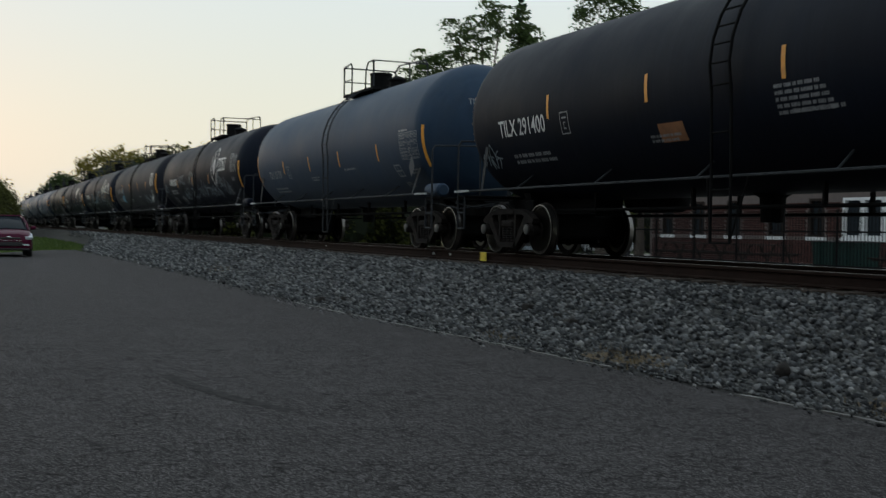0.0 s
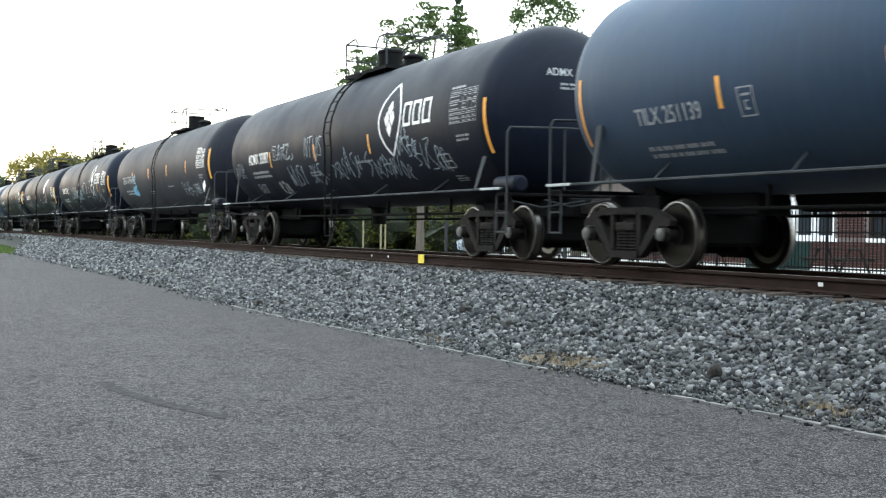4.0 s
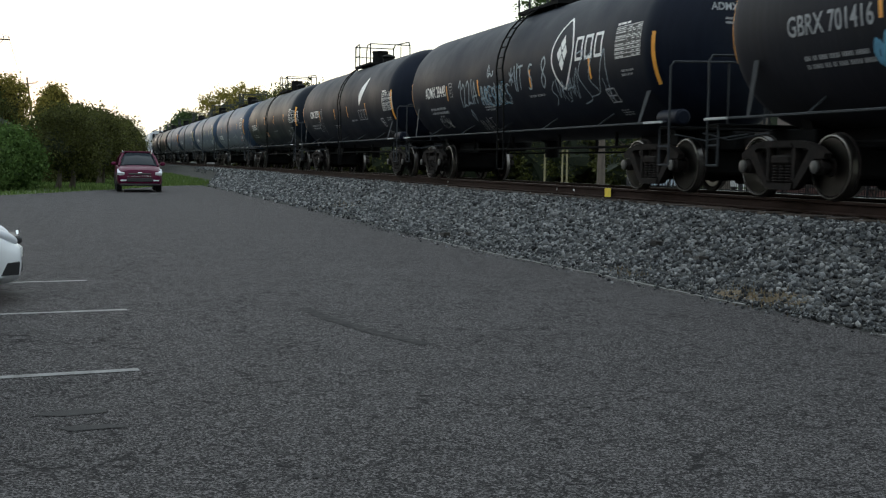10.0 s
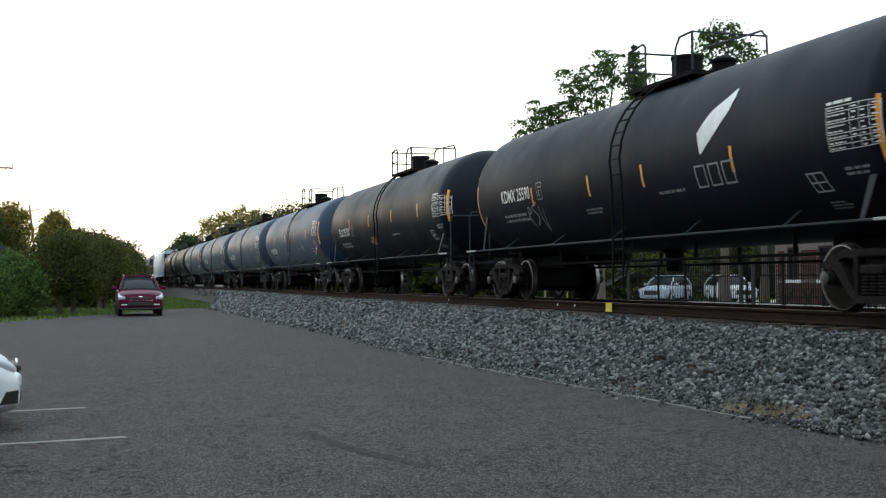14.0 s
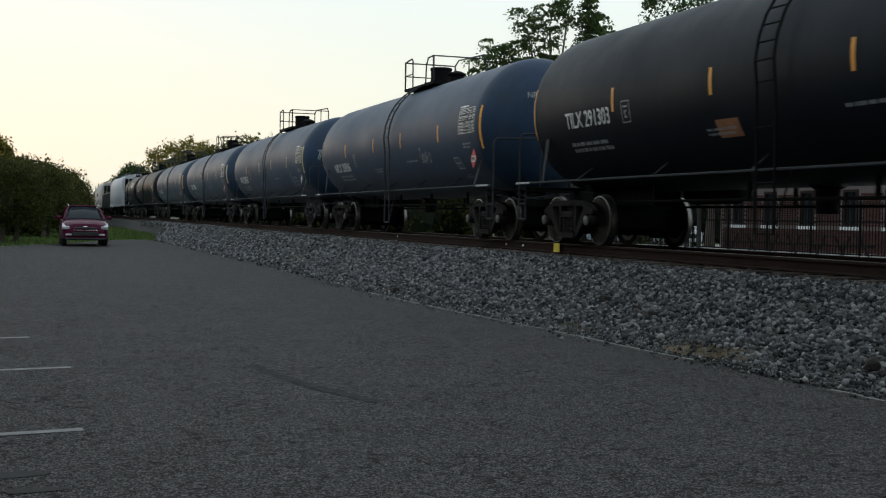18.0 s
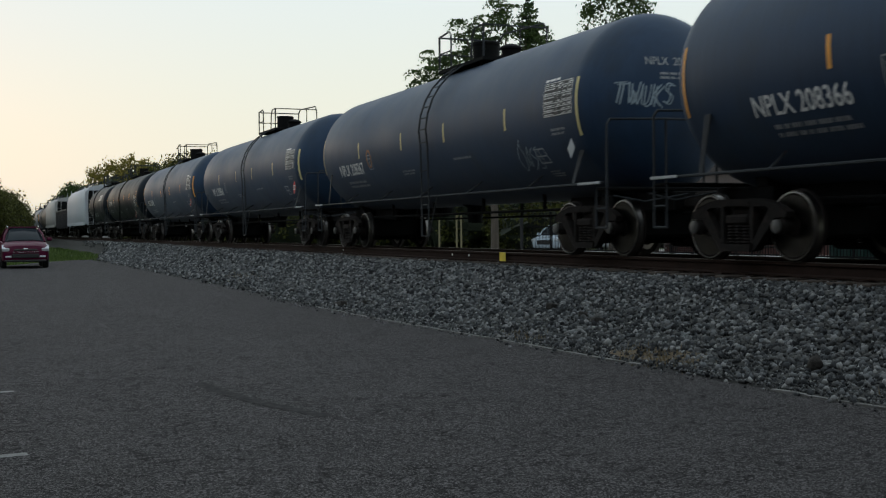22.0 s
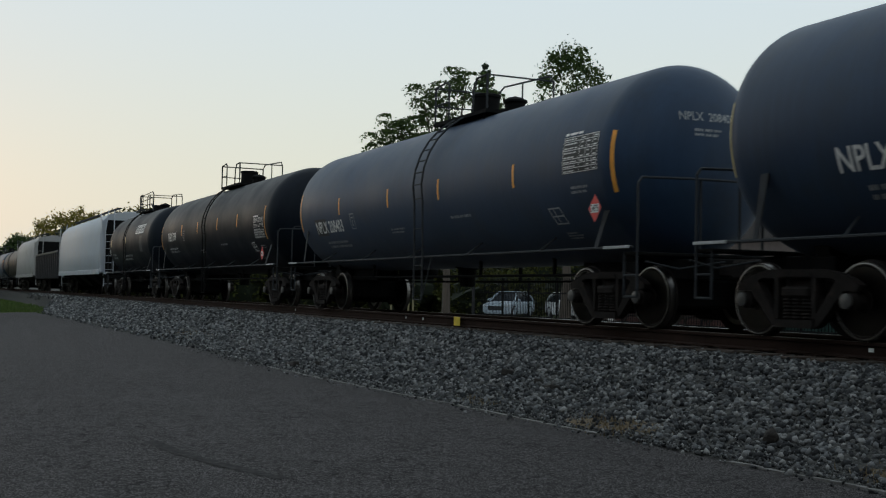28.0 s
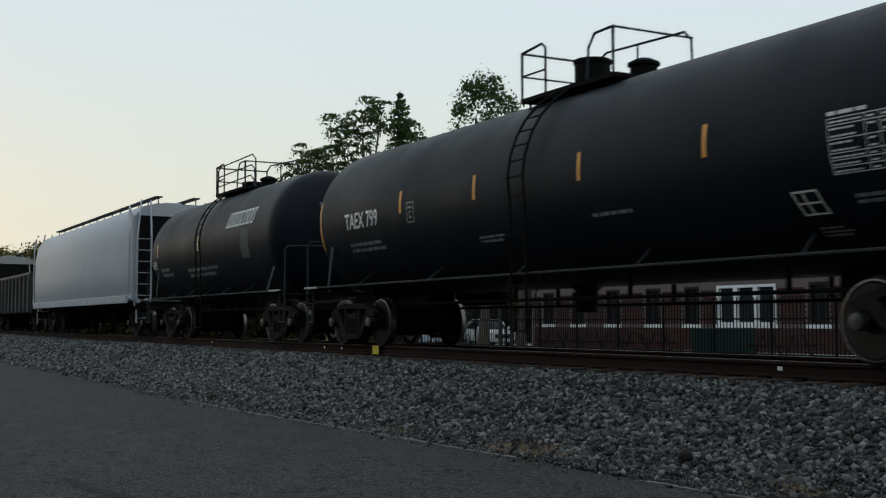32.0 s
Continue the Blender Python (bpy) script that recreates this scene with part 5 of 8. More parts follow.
def plate_mark():
    """Small framed plate mark with print inside."""
    w, h, t = 0.27, 0.36, 0.018
    return bars([(-w / 2, w / 2, h / 2 - t, h / 2), (-w / 2, w / 2, -h / 2, -h / 2 + t), (-w / 2, -w / 2 + t, -h / 2, h / 2), (w / 2 - t, w / 2, -h / 2, h / 2), (-0.07, 0.07, 0.07, 0.1), (-0.04, 0.04, -0.1, -0.07), (-0.04, 0.04, 0.0, 0.02), (-0.04, -0.015, -0.07, 0.0)])


def std_figures(ty, tz, length, bright="panel_pale", filled=True, tape=4.0, pz=3.57, panel=None):
    """Small print, capacity panel, tilted box and side note that most cars carry."""
    hl = length / 2 - 0.92
    py = -hl + 0.5
    if panel is not None:
        py = panel - 0.68
    figs = [("load_limit_print", text_lines(1.5, 2, 0.065), ty - 0.1, tz - 0.3, "faint"),
            ("plate_box", plate_mark(), tape - 0.42 if tz >= 3.0 else ty - 1.5, tz + 0.12, "faint"),
            ("side_print", text_lines(0.5, 2, 0.04), py + 0.75, pz - 0.5, "faint"),
            ("tilted_box", slanted(frame_box(0.36, 0.3, 0.024), -0.25), py + 1.62, 2.68, bright), ("box_note", text_lines(0.34, 3, 0.03), py + 1.5, 2.42, "faint"),
            ("side_note", text_lines(0.8, 2, 0.04), 0.9, 2.75, "faint"), ("test_note", text_lines(0.9, 1, 0.05), -2.2, 2.85, "faint")]
    if filled:
        figs += [("capacity_panel", bars([(-0.5, 0.5, -0.29, 0.29)]), py + 0.68, pz, "black_letter"), ("panel_print", data_panel(0.98, 0.56, 8), py + 0.68, pz, "letter", 0.003)]
    else:
        figs += [("capacity_panel", data_panel(1.0, 0.58, 8), py + 0.68, pz, bright)]
    return figs


def words(text, y, z, h, paint="graffiti_pale", wd=0.032, lean=0.08, double=False, eps=0.003):
    return ("sprayed_tag", sprayed(text, h, wd, lean, double), y, z, paint, eps)


def tag(rnd, y, z, w, h, paint, eps=0.002):
    return ("sprayed_tag", scribble(rnd, w, h, 26), y + w / 2, z, paint, eps)


R = random.Random(21)
AMBER = "amber reflective strips"
CONSIST = [  # far coupling, spec
    (21.05, dict(length=17.0, tapes=(4.1, 1.2, -1.7, -4.5), tape_z=3.42, paint="black_tank", label="black tank car with %s and white stencilled number" % AMBER, ladder=-0.65, ladder_paint="underframe",
                letters=common("TILX 291400", 5.1, 3.04, 0.38), figures=std_figures(5.0, 3.0, 17.0, "faint", False) + [("orange_panel", bars([(-0.3, 0.3, -0.14, 0.14)]), 0.75, 2.78, "panel_orange"), tag(R, 6.6, 2.75, 0.7, 0.45, "graffiti_pale"), ("side_text", text_lines(1.0, 5, 0.045), -2.0, 3.15, "faint")])),
    (37.6, dict(length=16.55, tapes=(3.75, 1.15, -1.5, -4.38), tape_z=3.12, free_text=True, end_tapes=(6.7, -7.0), paint="pale_tank", label="pale blue-grey tank car with %s" % AMBER, ladder=-0.80,
                 letters=common("TILX 251139", 4.8, 2.85, 0.3, "faint"), figures=std_figures(4.8, 2.85, 16.55, "faint", False, 3.75, 3.17, -6.35) + [("hazard_placard", rhomb(0.34, 0.46), -6.8, 2.68, "grey_patch")])),
    (55.45, dict(length=17.85, tapes=(3.95, 0.65, -2.6), tape_z=3.18, end_tapes=(-7.55,), paint="black_tank", label="sooty black tank car with a pale leaf badge and sprayed tags", ladder=-0.55, ladder_paint="underframe",
                letters=common("ADMX 28387", 5.7, 3.12, 0.36), figures=std_figures(5.0, 3.2, 17.85, "faint", False) + [("leaf_badge", leaf_badge(1.05, 1.45), -3.7, 3.6, "letter"), ("brand_mark", word_frames(1.3, 0.46, 3, 0.06), -5.0, 3.62, "letter")]
                + [words("ATKZ~", 2.75, 3.3, 0.36, "graffiti_pale", 0.028, 0.25), words("WUS1", 2.3, 2.72, 0.5, "graffiti_pale", 0.03, 0.2), words("NTUIS", 0.75, 3.3, 0.5, "graffiti_pale", 0.024, 0.2), words("3K5~", 0.7, 2.72, 0.52, "graffiti_pale", 0.024, 0.15), words("ATUK", 6.75, 3.0, 0.36, "graffiti_pale", 0.024, 0.2), words("EAST", 5.4, 2.5, 0.3, "faint", 0.03), words("R24", 3.6, 2.45, 0.36, "faint", 0.05)]
                + [tag(R, y, z, w, h, "graffiti_pale") for y, z, w, h in ((-0.9, 2.9, 1.6, 0.7), (-3.2, 2.75, 2.0, 0.6), (-5.2, 2.9, 1.1, 0.7), (-4.3, 3.1, 0.8, 0.5))])),
    (72.85, dict(length=17.4, tapes=(4.0, 1.07, -1.9, -4.7), tape_z=3.4, paint="brown_tank", label="weathered blue-black tank car with a blue sprayed tag", ladder=-0.35, ladder_paint="underframe", tape="stripe",
                letters=common("GBRX 701416", 5.9, 3.15, 0.36, "faint"), figures=std_figures(5.0, 3.15, 17.4) + [words("WS", 3.7, 3.25, 0.3, "graffiti_blue", 0.05, 0.15), words("OAES", 3.85, 2.86, 0.36, "graffiti_blue", 0.055, 0.1, True), words("~~", 3.75, 2.8, 0.3, "graffiti_blue", 0.045), tag(R, -5.0, 2.75, 2.4, 0.6, "graffiti_pale"), ("hazard_placard", rhomb(0.36, 0.4), -6.9, 2.55, "letter")])),
    (90.15, dict(length=17.4, tapes=(3.9, 1.42, -1.96, -5.0), tape_z=3.21, end_tapes=(7.2, -7.4), paint="black_tank", label="black tank car with a leaf badge and many sprayed tags", ladder=-0.45, ladder_paint="underframe",
                letters=common("ADMX 28448", 5.8, 3.15, 0.38), figures=std_figures(5.0, 3.15, 17.4) + [("leaf_badge", leaf_badge(1.05, 1.45), -3.7, 3.6, "letter"), ("brand_mark", word_frames(1.3, 0.46, 3, 0.06), -5.0, 3.62, "letter")]
                + [words("122IA", 2.25, 3.12, 0.62, "graffiti_pale", 0.05, 0.1), words("O", 2.35, 2.62, 0.34, "graffiti_pale", 0.035), words("RESW", 4.9, 2.5, 0.36, "faint", 0.025), words("NUAT", 1.8, 2.35, 0.42, "faint", 0.028, 0.3), words("ARESUOES", 0.35, 2.98, 0.44, "graffiti_blue", 0.02, 0.1), words("ARESUOES", 0.33, 3.0, 0.44, "graffiti_pale", 0.026, 0.1, True, 0.005), words("O~", 0.5, 3.55, 0.3, "graffiti_pale", 0.035), words("*|IT", -1.15, 3.28, 0.55, "graffiti_pale", 0.045), words("S  8", -2.35, 3.3, 0.6, "graffiti_pale", 0.035, 0.15)]
                + [tag(R, y, z, w, h, "graffiti_pale") for y, z, w, h in ((-3.6, 2.95, 1.2, 0.6), (-4.8, 3.1, 1.0, 1.0))])),
    (107.45, dict(length=17.5, tapes=(3.75, 0.9, -1.3, -4.15), tape_z=3.18, end_tapes=(7.2, -7.4), paint="black_tank", label="black tank car with a white blade-shaped badge", ladder=-0.55, ladder_paint="underframe",
                 letters=common("KDMX 25590", 5.45, 3.15, 0.36), figures=std_figures(5.0, 3.15, 17.5, tape=3.75, pz=3.3, panel=-6.95) + [("white_badge", blade(), -3.6, 3.75, "letter"), ("brand_mark", word_frames(1.2, 0.36, 3, 0.03), -3.65, 3.0, "faint"), tag(R, 3.8, 2.85, 0.9, 0.7, "faint")])),
    (124.7, dict(length=17.0, tapes=(3.9, 1.0, -2.0, -4.95), tape_z=3.42, end_tapes=(7.0, -7.3), paint="new_black_tank", label="clean black tank car with %s" % AMBER, ladder=-0.45, ladder_paint="underframe",
                 letters=common("TILX 291303", 4.95, 3.05, 0.37), figures=std_figures(5.0, 3.07, 17.0, tape=3.9, pz=3.42, panel=-6.9) + [("orange_panel", bars([(-0.28, 0.28, -0.14, 0.14)]), 0.75, 2.75, "panel_orange")])),
    (141.5, dict(length=16.75, paint="blue_tank", end_tapes=(6.85, -7.0), label="blue-grey tank car with a sprayed tag", ladder=-0.65, tape_z=3.4, letters=common("NPLX 208366", 4.62, 2.79, 0.36), figures=std_figures(4.57, 2.95, 16.75) + [("hazard_placard", rhomb(0.36, 0.44), -6.8, 2.68, "red_paint"), ("placard_band", bars([(-0.11, 0.11, -0.065, 0.065)]), -6.8, 2.68, "letter"), ("placard_print", word_bars(0.17, 0.08, 4), -6.8, 2.68, "black_letter"), tag(R, -3.2, 2.95, 0.6, 0.35, "faint")])),
    (158.55, dict(length=17.05, paint="blue_tank", tape="stripe_pale", end_tapes=(7.0, -7.05), head_tag="TWUKS", label="blue-grey tank car with an orange ring mark and a tagged end", ladder=-0.65, tape_z=3.4, letters=common("NPLX 208367", 4.8, 2.83, 0.39), figures=std_figures(4.77, 2.95, 17.05) + [("round_mark", oval_ring(0.36, 0.46), 3.3, 3.15, "panel_orange"), tag(R, -4.9, 2.8, 0.8, 0.6, "graffiti_pale"), ("hazard_placard", rhomb(0.26, 0.34), -6.8, 2.68, "panel_pale")])),
    (175.75, dict(length=17.2, paint="blue_tank", tape="stripe_pale", label="blue-grey tank car with a white hazard placard", ladder=-0.65, tape_z=3.4, letters=common("NPLX 208364", 4.53, 2.83, 0.39), figures=std_figures(4.5, 2.95, 17.2) + [("hazard_placard", rhomb(0.34, 0.42), -6.95, 2.74, "red_paint"), ("placard_band", bars([(-0.11, 0.11, -0.065, 0.065)]), -6.95, 2.74, "letter"), ("placard_print", word_bars(0.17, 0.08, 4), -6.95, 2.74, "black_letter")])),
    (192.95, dict(length=17.2, paint="blue_tank", label="blue-grey tank car with a red hazard placard", ladder=-0.70, end_tapes=(7.0, -7.28), patched=True, tapes=(4.15, 1.15, -1.4, -4.4), tape_z=3.4, letters=common("NPLX 208403", 4.99, 2.83, 0.39), figures=std_figures(4.87, 2.9, 17.2) + [("hazard_placard", rhomb(0.36, 0.42), -6.8, 2.68, "red_paint"), ("placard_band", bars([(-0.11, 0.11, -0.065, 0.065)]), -6.8, 2.68, "letter"), ("placard_print", shifted(lettering("3475", 0.13, 0.75), -0.045), -6.8, 2.68, "black_letter")])),
    (210.65, dict(length=17.7, tapes=(3.75, 1.2, -1.6, -4.1), free_text=True, end_tapes=(7.3, -7.1), paint="new_black_tank", label="glossy black tank car with a red hazard placard", head_paint="letter", head_lines=5, placard=(1.2, 1.48), tape_drop=0.12, ladder=-0.20, ladder_paint="underframe", letters=common("TAEX 799", 5.4, 3.2, 0.4), figures=std_figures(5.4, 3.2, 17.7, "letter", False, 3.8, 3.2, -6.45) + [("hazard_placard", rhomb(0.36, 0.42), -6.8, 2.68, "red_paint"), ("placard_band", bars([(-0.11, 0.11, -0.065, 0.065)]), -6.8, 2.68, "letter"), ("placard_print", shifted(lettering("3475", 0.13, 0.75), -0.045), -6.8, 2.68, "black_letter")])),
    (223.55, dict(length=12.9, paint="new_black_tank", label="short black tank car with a white brand strip", ladder=0.05, ladder_paint="underframe", tapes=(4.4, 0.4), tape="stripe_pale", end_tapes=(5.15,), low_top=True, letters=common("SSTX 51095", 4.6, 3.0, 0.3), figures=[("brand_mark", slanted(word_frames(2.0, 0.4, 8, 0.045), 0.2), -2.9, 3.95, "letter"), ("grey_panel", bars([(-0.28, 0.28, -0.35, 0.35)]), -3.3, 3.3, "grey_patch"), ("load_limit_print", text_lines(1.0, 2), 3.7, 2.95, "faint"), ("side_print", text_lines(2.6, 2), 0.3, 2.85, "faint")])),
    (242.65, dict(length=19.1, kind="hopper", paint="hopper_white", label="dirty white covered hopper car")),
    (257.85, dict(length=15.2, kind="gondola", paint="gondola", label="dark open gondola car")),
    (274.65, dict(length=16.8, kind="hopper", paint="hopper_grey", label="grey covered hopper car")),
]
_far = 274.65
for _k, _p in enumerate(("tan_tank", "blue_tank", "black_tank", "blue_tank", "tan_tank", "pale_tank", "black_tank", "blue_tank")):
    _far += 17.1
    CONSIST.append((round(_far, 2), dict(length=17.1, paint=_p, live=False, label={"tan_tank": "dusty brown tank car", "blue_tank": "blue-grey tank car", "black_tank": "black tank car", "pale_tank": "pale blue-grey tank car"}[_p] + " far down the train")))


def hopper_car(spec, group):
    hc = spec["length"] / 2
    car = thing("hopper_car", spec["label"], "hopper car", group)
    mt = M[spec["paint"]]
    hb = hc - 1.1
    # curved-side body with sloped ends
    def body():
        prof = [(-1.45, 1.15), (-1.6, 1.3), (-1.62, 2.2), (-1.6, 3.2), (-1.5, 3.8), (-1.15, 4.2), (-0.7, 4.32), (0.7, 4.32), (1.15, 4.2), (1.5, 3.8), (1.6, 3.2), (1.62, 2.2), (1.6, 1.3), (1.45, 1.15)]
        g, n = Geo(), len(prof)
        for y in (-hb, -hb + 0.05, hb - 0.05, hb):
            k = 0.985 if abs(y) == hb else 1
            g.v += [(x * k, y, z) for x, z in prof]
        for i in range(3):
            g.f += [(i * n + j, (i + 1) * n + j, (i + 1) * n + (j + 1) % n, i * n + (j + 1) % n) for j in range(n)]
        g.f += [tuple(range(n)), tuple(range(4 * n - 1, 3 * n - 1, -1))]
        return g.mesh("hopper_body", mt, True, 50)
    part("hopper_body", body(), None, car)
    for k in range(4):
        y = -hb + 2.2 + k * (2 * hb - 4.4) / 3
        g = Geo()
        vs = [(x, y + dy, 1.2) for x, dy in ((-1.3, -1.7), (1.3, -1.7), (1.3, 1.7), (-1.3, 1.7))] + [(x, y + dy, 0.45) for x, dy in ((-0.4, -0.35), (0.4, -0.35), (0.4, 0.35), (-0.4, 0.35))]
        g.add(vs, [(3, 2, 1, 0), (4, 5, 6, 7), (0, 1, 5, 4), (1, 2, 6, 5), (2, 3, 7, 6), (3, 0, 4, 7)])
        part("discharge_hopper", g, M["underframe"], car)
    g = Geo()
    for sx in (-1, 1):
        g.box(sx * 0.62 - 0.12, sx * 0.62 + 0.12, -hb, hb, 4.52, 4.56)
        for i in range(14):
            y = -hb + 0.1 + i * (2 * hb - 0.2) / 13
            g.tube([(sx * 0.62, y, 4.3), (sx * 0.62, y, 4.53)], 0.02, 6)
    part("roof_walk", g, M["pipe"], car)
    g = Geo()
    for i in range(9):
        g.box(-0.3, 0.3, -hb + 0.6 + i * 1.7, -hb + 1.9 + i * 1.7, 4.3, 4.42, 0.03)
    part("roof_hatch", g, mt, car)
    g = Geo()
    for sx in (-1, 1):
        g.box(sx * 1.62 - 0.04, sx * 1.62 + 0.04, -hb, hb, 1.08, 1.32, 0.01)
        for i in range(16):
            y = -hb + 0.4 + i * (2 * hb - 0.8) / 15
            g.box(sx * 1.66 - 0.012, sx * 1.66 + 0.012, y - 0.03, y + 0.03, 1.12, 1.28)
    part("side_sill", g, mt, car)
    # end frames: sloped plate, posts, ladders
    for k in (-1, 1):
        for sx in (-1, 1):
            g = Geo().box(sx * 1.35 - 0.06, sx * 1.35 + 0.06, min(k * hb, k * (hc - 0.65)), max(k * hb, k * (hc - 0.65)), 0.98, 1.2, 0.01)
            g.tube([(sx * 1.4, k * (hc - 0.72), 0.45), (sx * 1.4, k * (hc - 0.72), 3.2), (sx * 1.2, k * (hb + 0.02), 4.4)], 0.03, 6)
            g.tube([(sx * 0.95, k * (hc - 0.72), 1.05), (sx * 0.95, k * (hc - 0.72), 3.2), (sx * 0.9, k * (hb + 0.02), 4.4)], 0.03, 6)
            for i in range(8):
                g.tube([(sx * 1.4, k * (hc - 0.72), 0.6 + i * 0.36), (sx * 0.95, k * (hc - 0.72), 0.6 + i * 0.36)], 0.014, 6)
            part("end_ladder", g, mt, car)
            # side sheet carried past the sloped end, with a rounded opening
            ya, yb = k * hb, k * (hc - 0.6)
            ring = [(ya, 1.2), (yb, 1.2), (yb, 3.9), (ya, 4.2)]
            hole = [(ya, 1.34), (ya + (yb - ya) * 0.72, 1.34), (ya + (yb - ya) * 0.82, 1.5), (ya + (yb - ya) * 0.82, 3.2), (ya + (yb - ya) * 0.6, 3.62), (ya, 3.85)]
            order = [(0, 1, 5, 4), (1, 2, 7, 6), (2, 3, 9, 8), (1, 6, 5), (2, 8, 7)]
            flat = ring + hole
            vs = [(sx * 1.58 + o, y, z) for o in (-0.02, 0.02) for y, z in flat]
            fs = [f for f in order] + [tuple(i + 10 for i in reversed(f)) for f in order]
            fs += [(a, b, b + 10, a + 10) for a, b in ((0, 1), (1, 2), (2, 3))] + [(b, a, a + 10, b + 10) for a, b in ((4, 5), (5, 6), (6, 7), (7, 8), (8, 9))]
            part("end_frame", Geo().add(vs, fs), mt, car)
        # black plate: shade of the end recess given as colour
        part("end_plate", Geo().box(-1.3, 1.3, min(k * (hb + 0.01), k * (hb + 0.06)), max(k * (hb + 0.01), k * (hb + 0.06)), 1.2, 3.9, 0.02), M["underframe"], car, "end plate blackened to stand for recess shade")
        truck(car, k * (hc - 2.1), spec.get("live", True))
    car_ends_plain(car, hc)
    return car


def car_ends_plain(car, hc):
    for k in (-1, 1):
        g = Geo().box(-0.28, 0.28, min(k * (hc - 0.55), k * (hc - 3.9)), max(k * (hc - 0.55), k * (hc - 3.9)), 0.72, 1.05, 0.02)
        g.box(-1.45, 1.45, k * (hc - 0.62) - 0.06, k * (hc - 0.62) + 0.06, 0.86, 1.08, 0.01)
        part("end_sill", g, M["underframe"], car)
        part("coupler", cached("coupler", lambda: coupler_mesh(1)), None, car, m=pose(0, k * (hc - 0.52), 0.86, 0, 0, 0 if k > 0 else 180))


def gondola_car(spec, group):
    hc = spec["length"] / 2
    car = thing("gondola_car", spec["label"], "gondola car", group)
    mt, hb, zt = M[spec["paint"]], hc - 0.7, 2.75
    part("floor_pan", Geo().box(-1.42, 1.42, -hb, hb, 0.95, 1.12, 0.01), mt, car)
    for sx in (-1, 1):
        g = Geo().box(sx * 1.46 - 0.04, sx * 1.46 + 0.04, -hb, hb, 1.0, zt, 0.01)
        g.box(sx * 1.48 - 0.08, sx * 1.48 + 0.08, -hb, hb, zt - 0.1, zt + 0.04, 0.02)
        part("side_wall", g, mt, car)
        n = 13
        for i in range(n):
            y = -hb + 0.1 + (2 * hb - 0.2) * i / (n - 1)
            part("side_post", cached(("post", sx), lambda: Geo().box(sx * 1.5, sx * 1.5 + sx * 0.1 if sx > 0 else sx * 1.5, -0.07, 0.07, 0.95, zt - 0.1) .mesh("side_post", mt) if sx > 0 else Geo().box(-1.6, -1.5, -0.07, 0.07, 0.95, zt - 0.1).mesh("side_post", mt)), None, car, m=pose(0, y, 0))
    for k in (-1, 1):
        part("end_wall", Geo().box(-1.42, 1.42, k * hb - 0.05, k * hb + 0.05, 1.0, zt, 0.01), mt, car)
        truck(car, k * (hc - 2.1), spec.get("live", True))
    car_ends_plain(car, hc)
    return car


TRAIN = []


def train():
    group = "cars of the freight train"
    for far, spec in CONSIST:
        make = {"hopper": hopper_car, "gondola": gondola_car}.get(spec.get("kind"), tank_car)
        TRAIN.append((make(spec, group), far - spec["length"] / 2, spec["length"] / 2))


# distance run by the train: speed at even steps of four seconds
SPEED = (5.51, 5.62, 5.726, 5.807, 5.852, 5.90, 6.02, 6.105, 6.165)


def run(t):
    d, t = 0.0, min(max(t, 0), 32)
    for k in range(8):
        w = min(4.0, max(0.0, t - 4 * k))
        d += SPEED[k] * w + (SPEED[k + 1] - SPEED[k]) * w * w / 8
    return d


def motions():
    for car, mid, hc in TRAIN:
        rows = []
        for k in range(33):
            s = mid - run(k)
            b = hc - 2.05
            x1, y1, _ = on_track(s - b)
            x2, y2, _ = on_track(s + b)
            rows.append((k, pose((x1 + x2) / 2, (y1 + y2) / 2, RAIL_Z, 0, 0, -math.degrees(math.atan2(x2 - x1, y2 - y1)))))
        walk(car, rows)
    turn = [(k / 10, math.degrees(run(k / 10) / 0.457)) for k in range(321)]
    for ws, y in WHEELS:
        walk(ws, [(t, pose(0, y, 0.457, a % 360)) for t, a in turn])


# ---------------------------------------------------------------- road vehicles
def loft(rings, close=True):
    g, n = Geo(), len(rings[0])
    g.v = [p for r in rings for p in r]
    for i in range(len(rings) - 1):
        g.f += [(i * n + j, (i + 1) * n + j, (i + 1) * n + (j + 1) % n, i * n + (j + 1) % n) for j in range(n)]
    if close:
        g.f += [tuple(range(n)), tuple(range(len(rings) * n - 1, (len(rings) - 1) * n - 1, -1))]
    return g


def body_ring(y, w, z0, zs, zt, crown):
    """Half-width w, underside z0, shoulder zs, top zt."""
    half = [(0, z0), (w * 0.82, z0), (w * 0.97, z0 + 0.07), (w, z0 + 0.2), (w, (z0 + zs) / 2 + 0.1), (w * 0.985, zs - 0.06), (w * 0.95, zs), (w * 0.80, zs + (zt - zs) * 0.6), (w * 0.45, zt - crown * 0.2), (0, zt)]
    return [(x, y, z) for x, z in half] + [(-x, y, z) for x, z in half[-2:0:-1]]


def cabin_ring(y, wb, zb, wr, zr):
    half = [(0, zb), (wb, zb), ((wb + wr) / 2 + 0.03, (zb + zr) / 2), (wr, zr - 0.05), (wr * 0.8, zr), (0, zr + 0.015)]
    return [(x, y, z) for x, z in half] + [(-x, y, z) for x, z in half[-2:0:-1]]


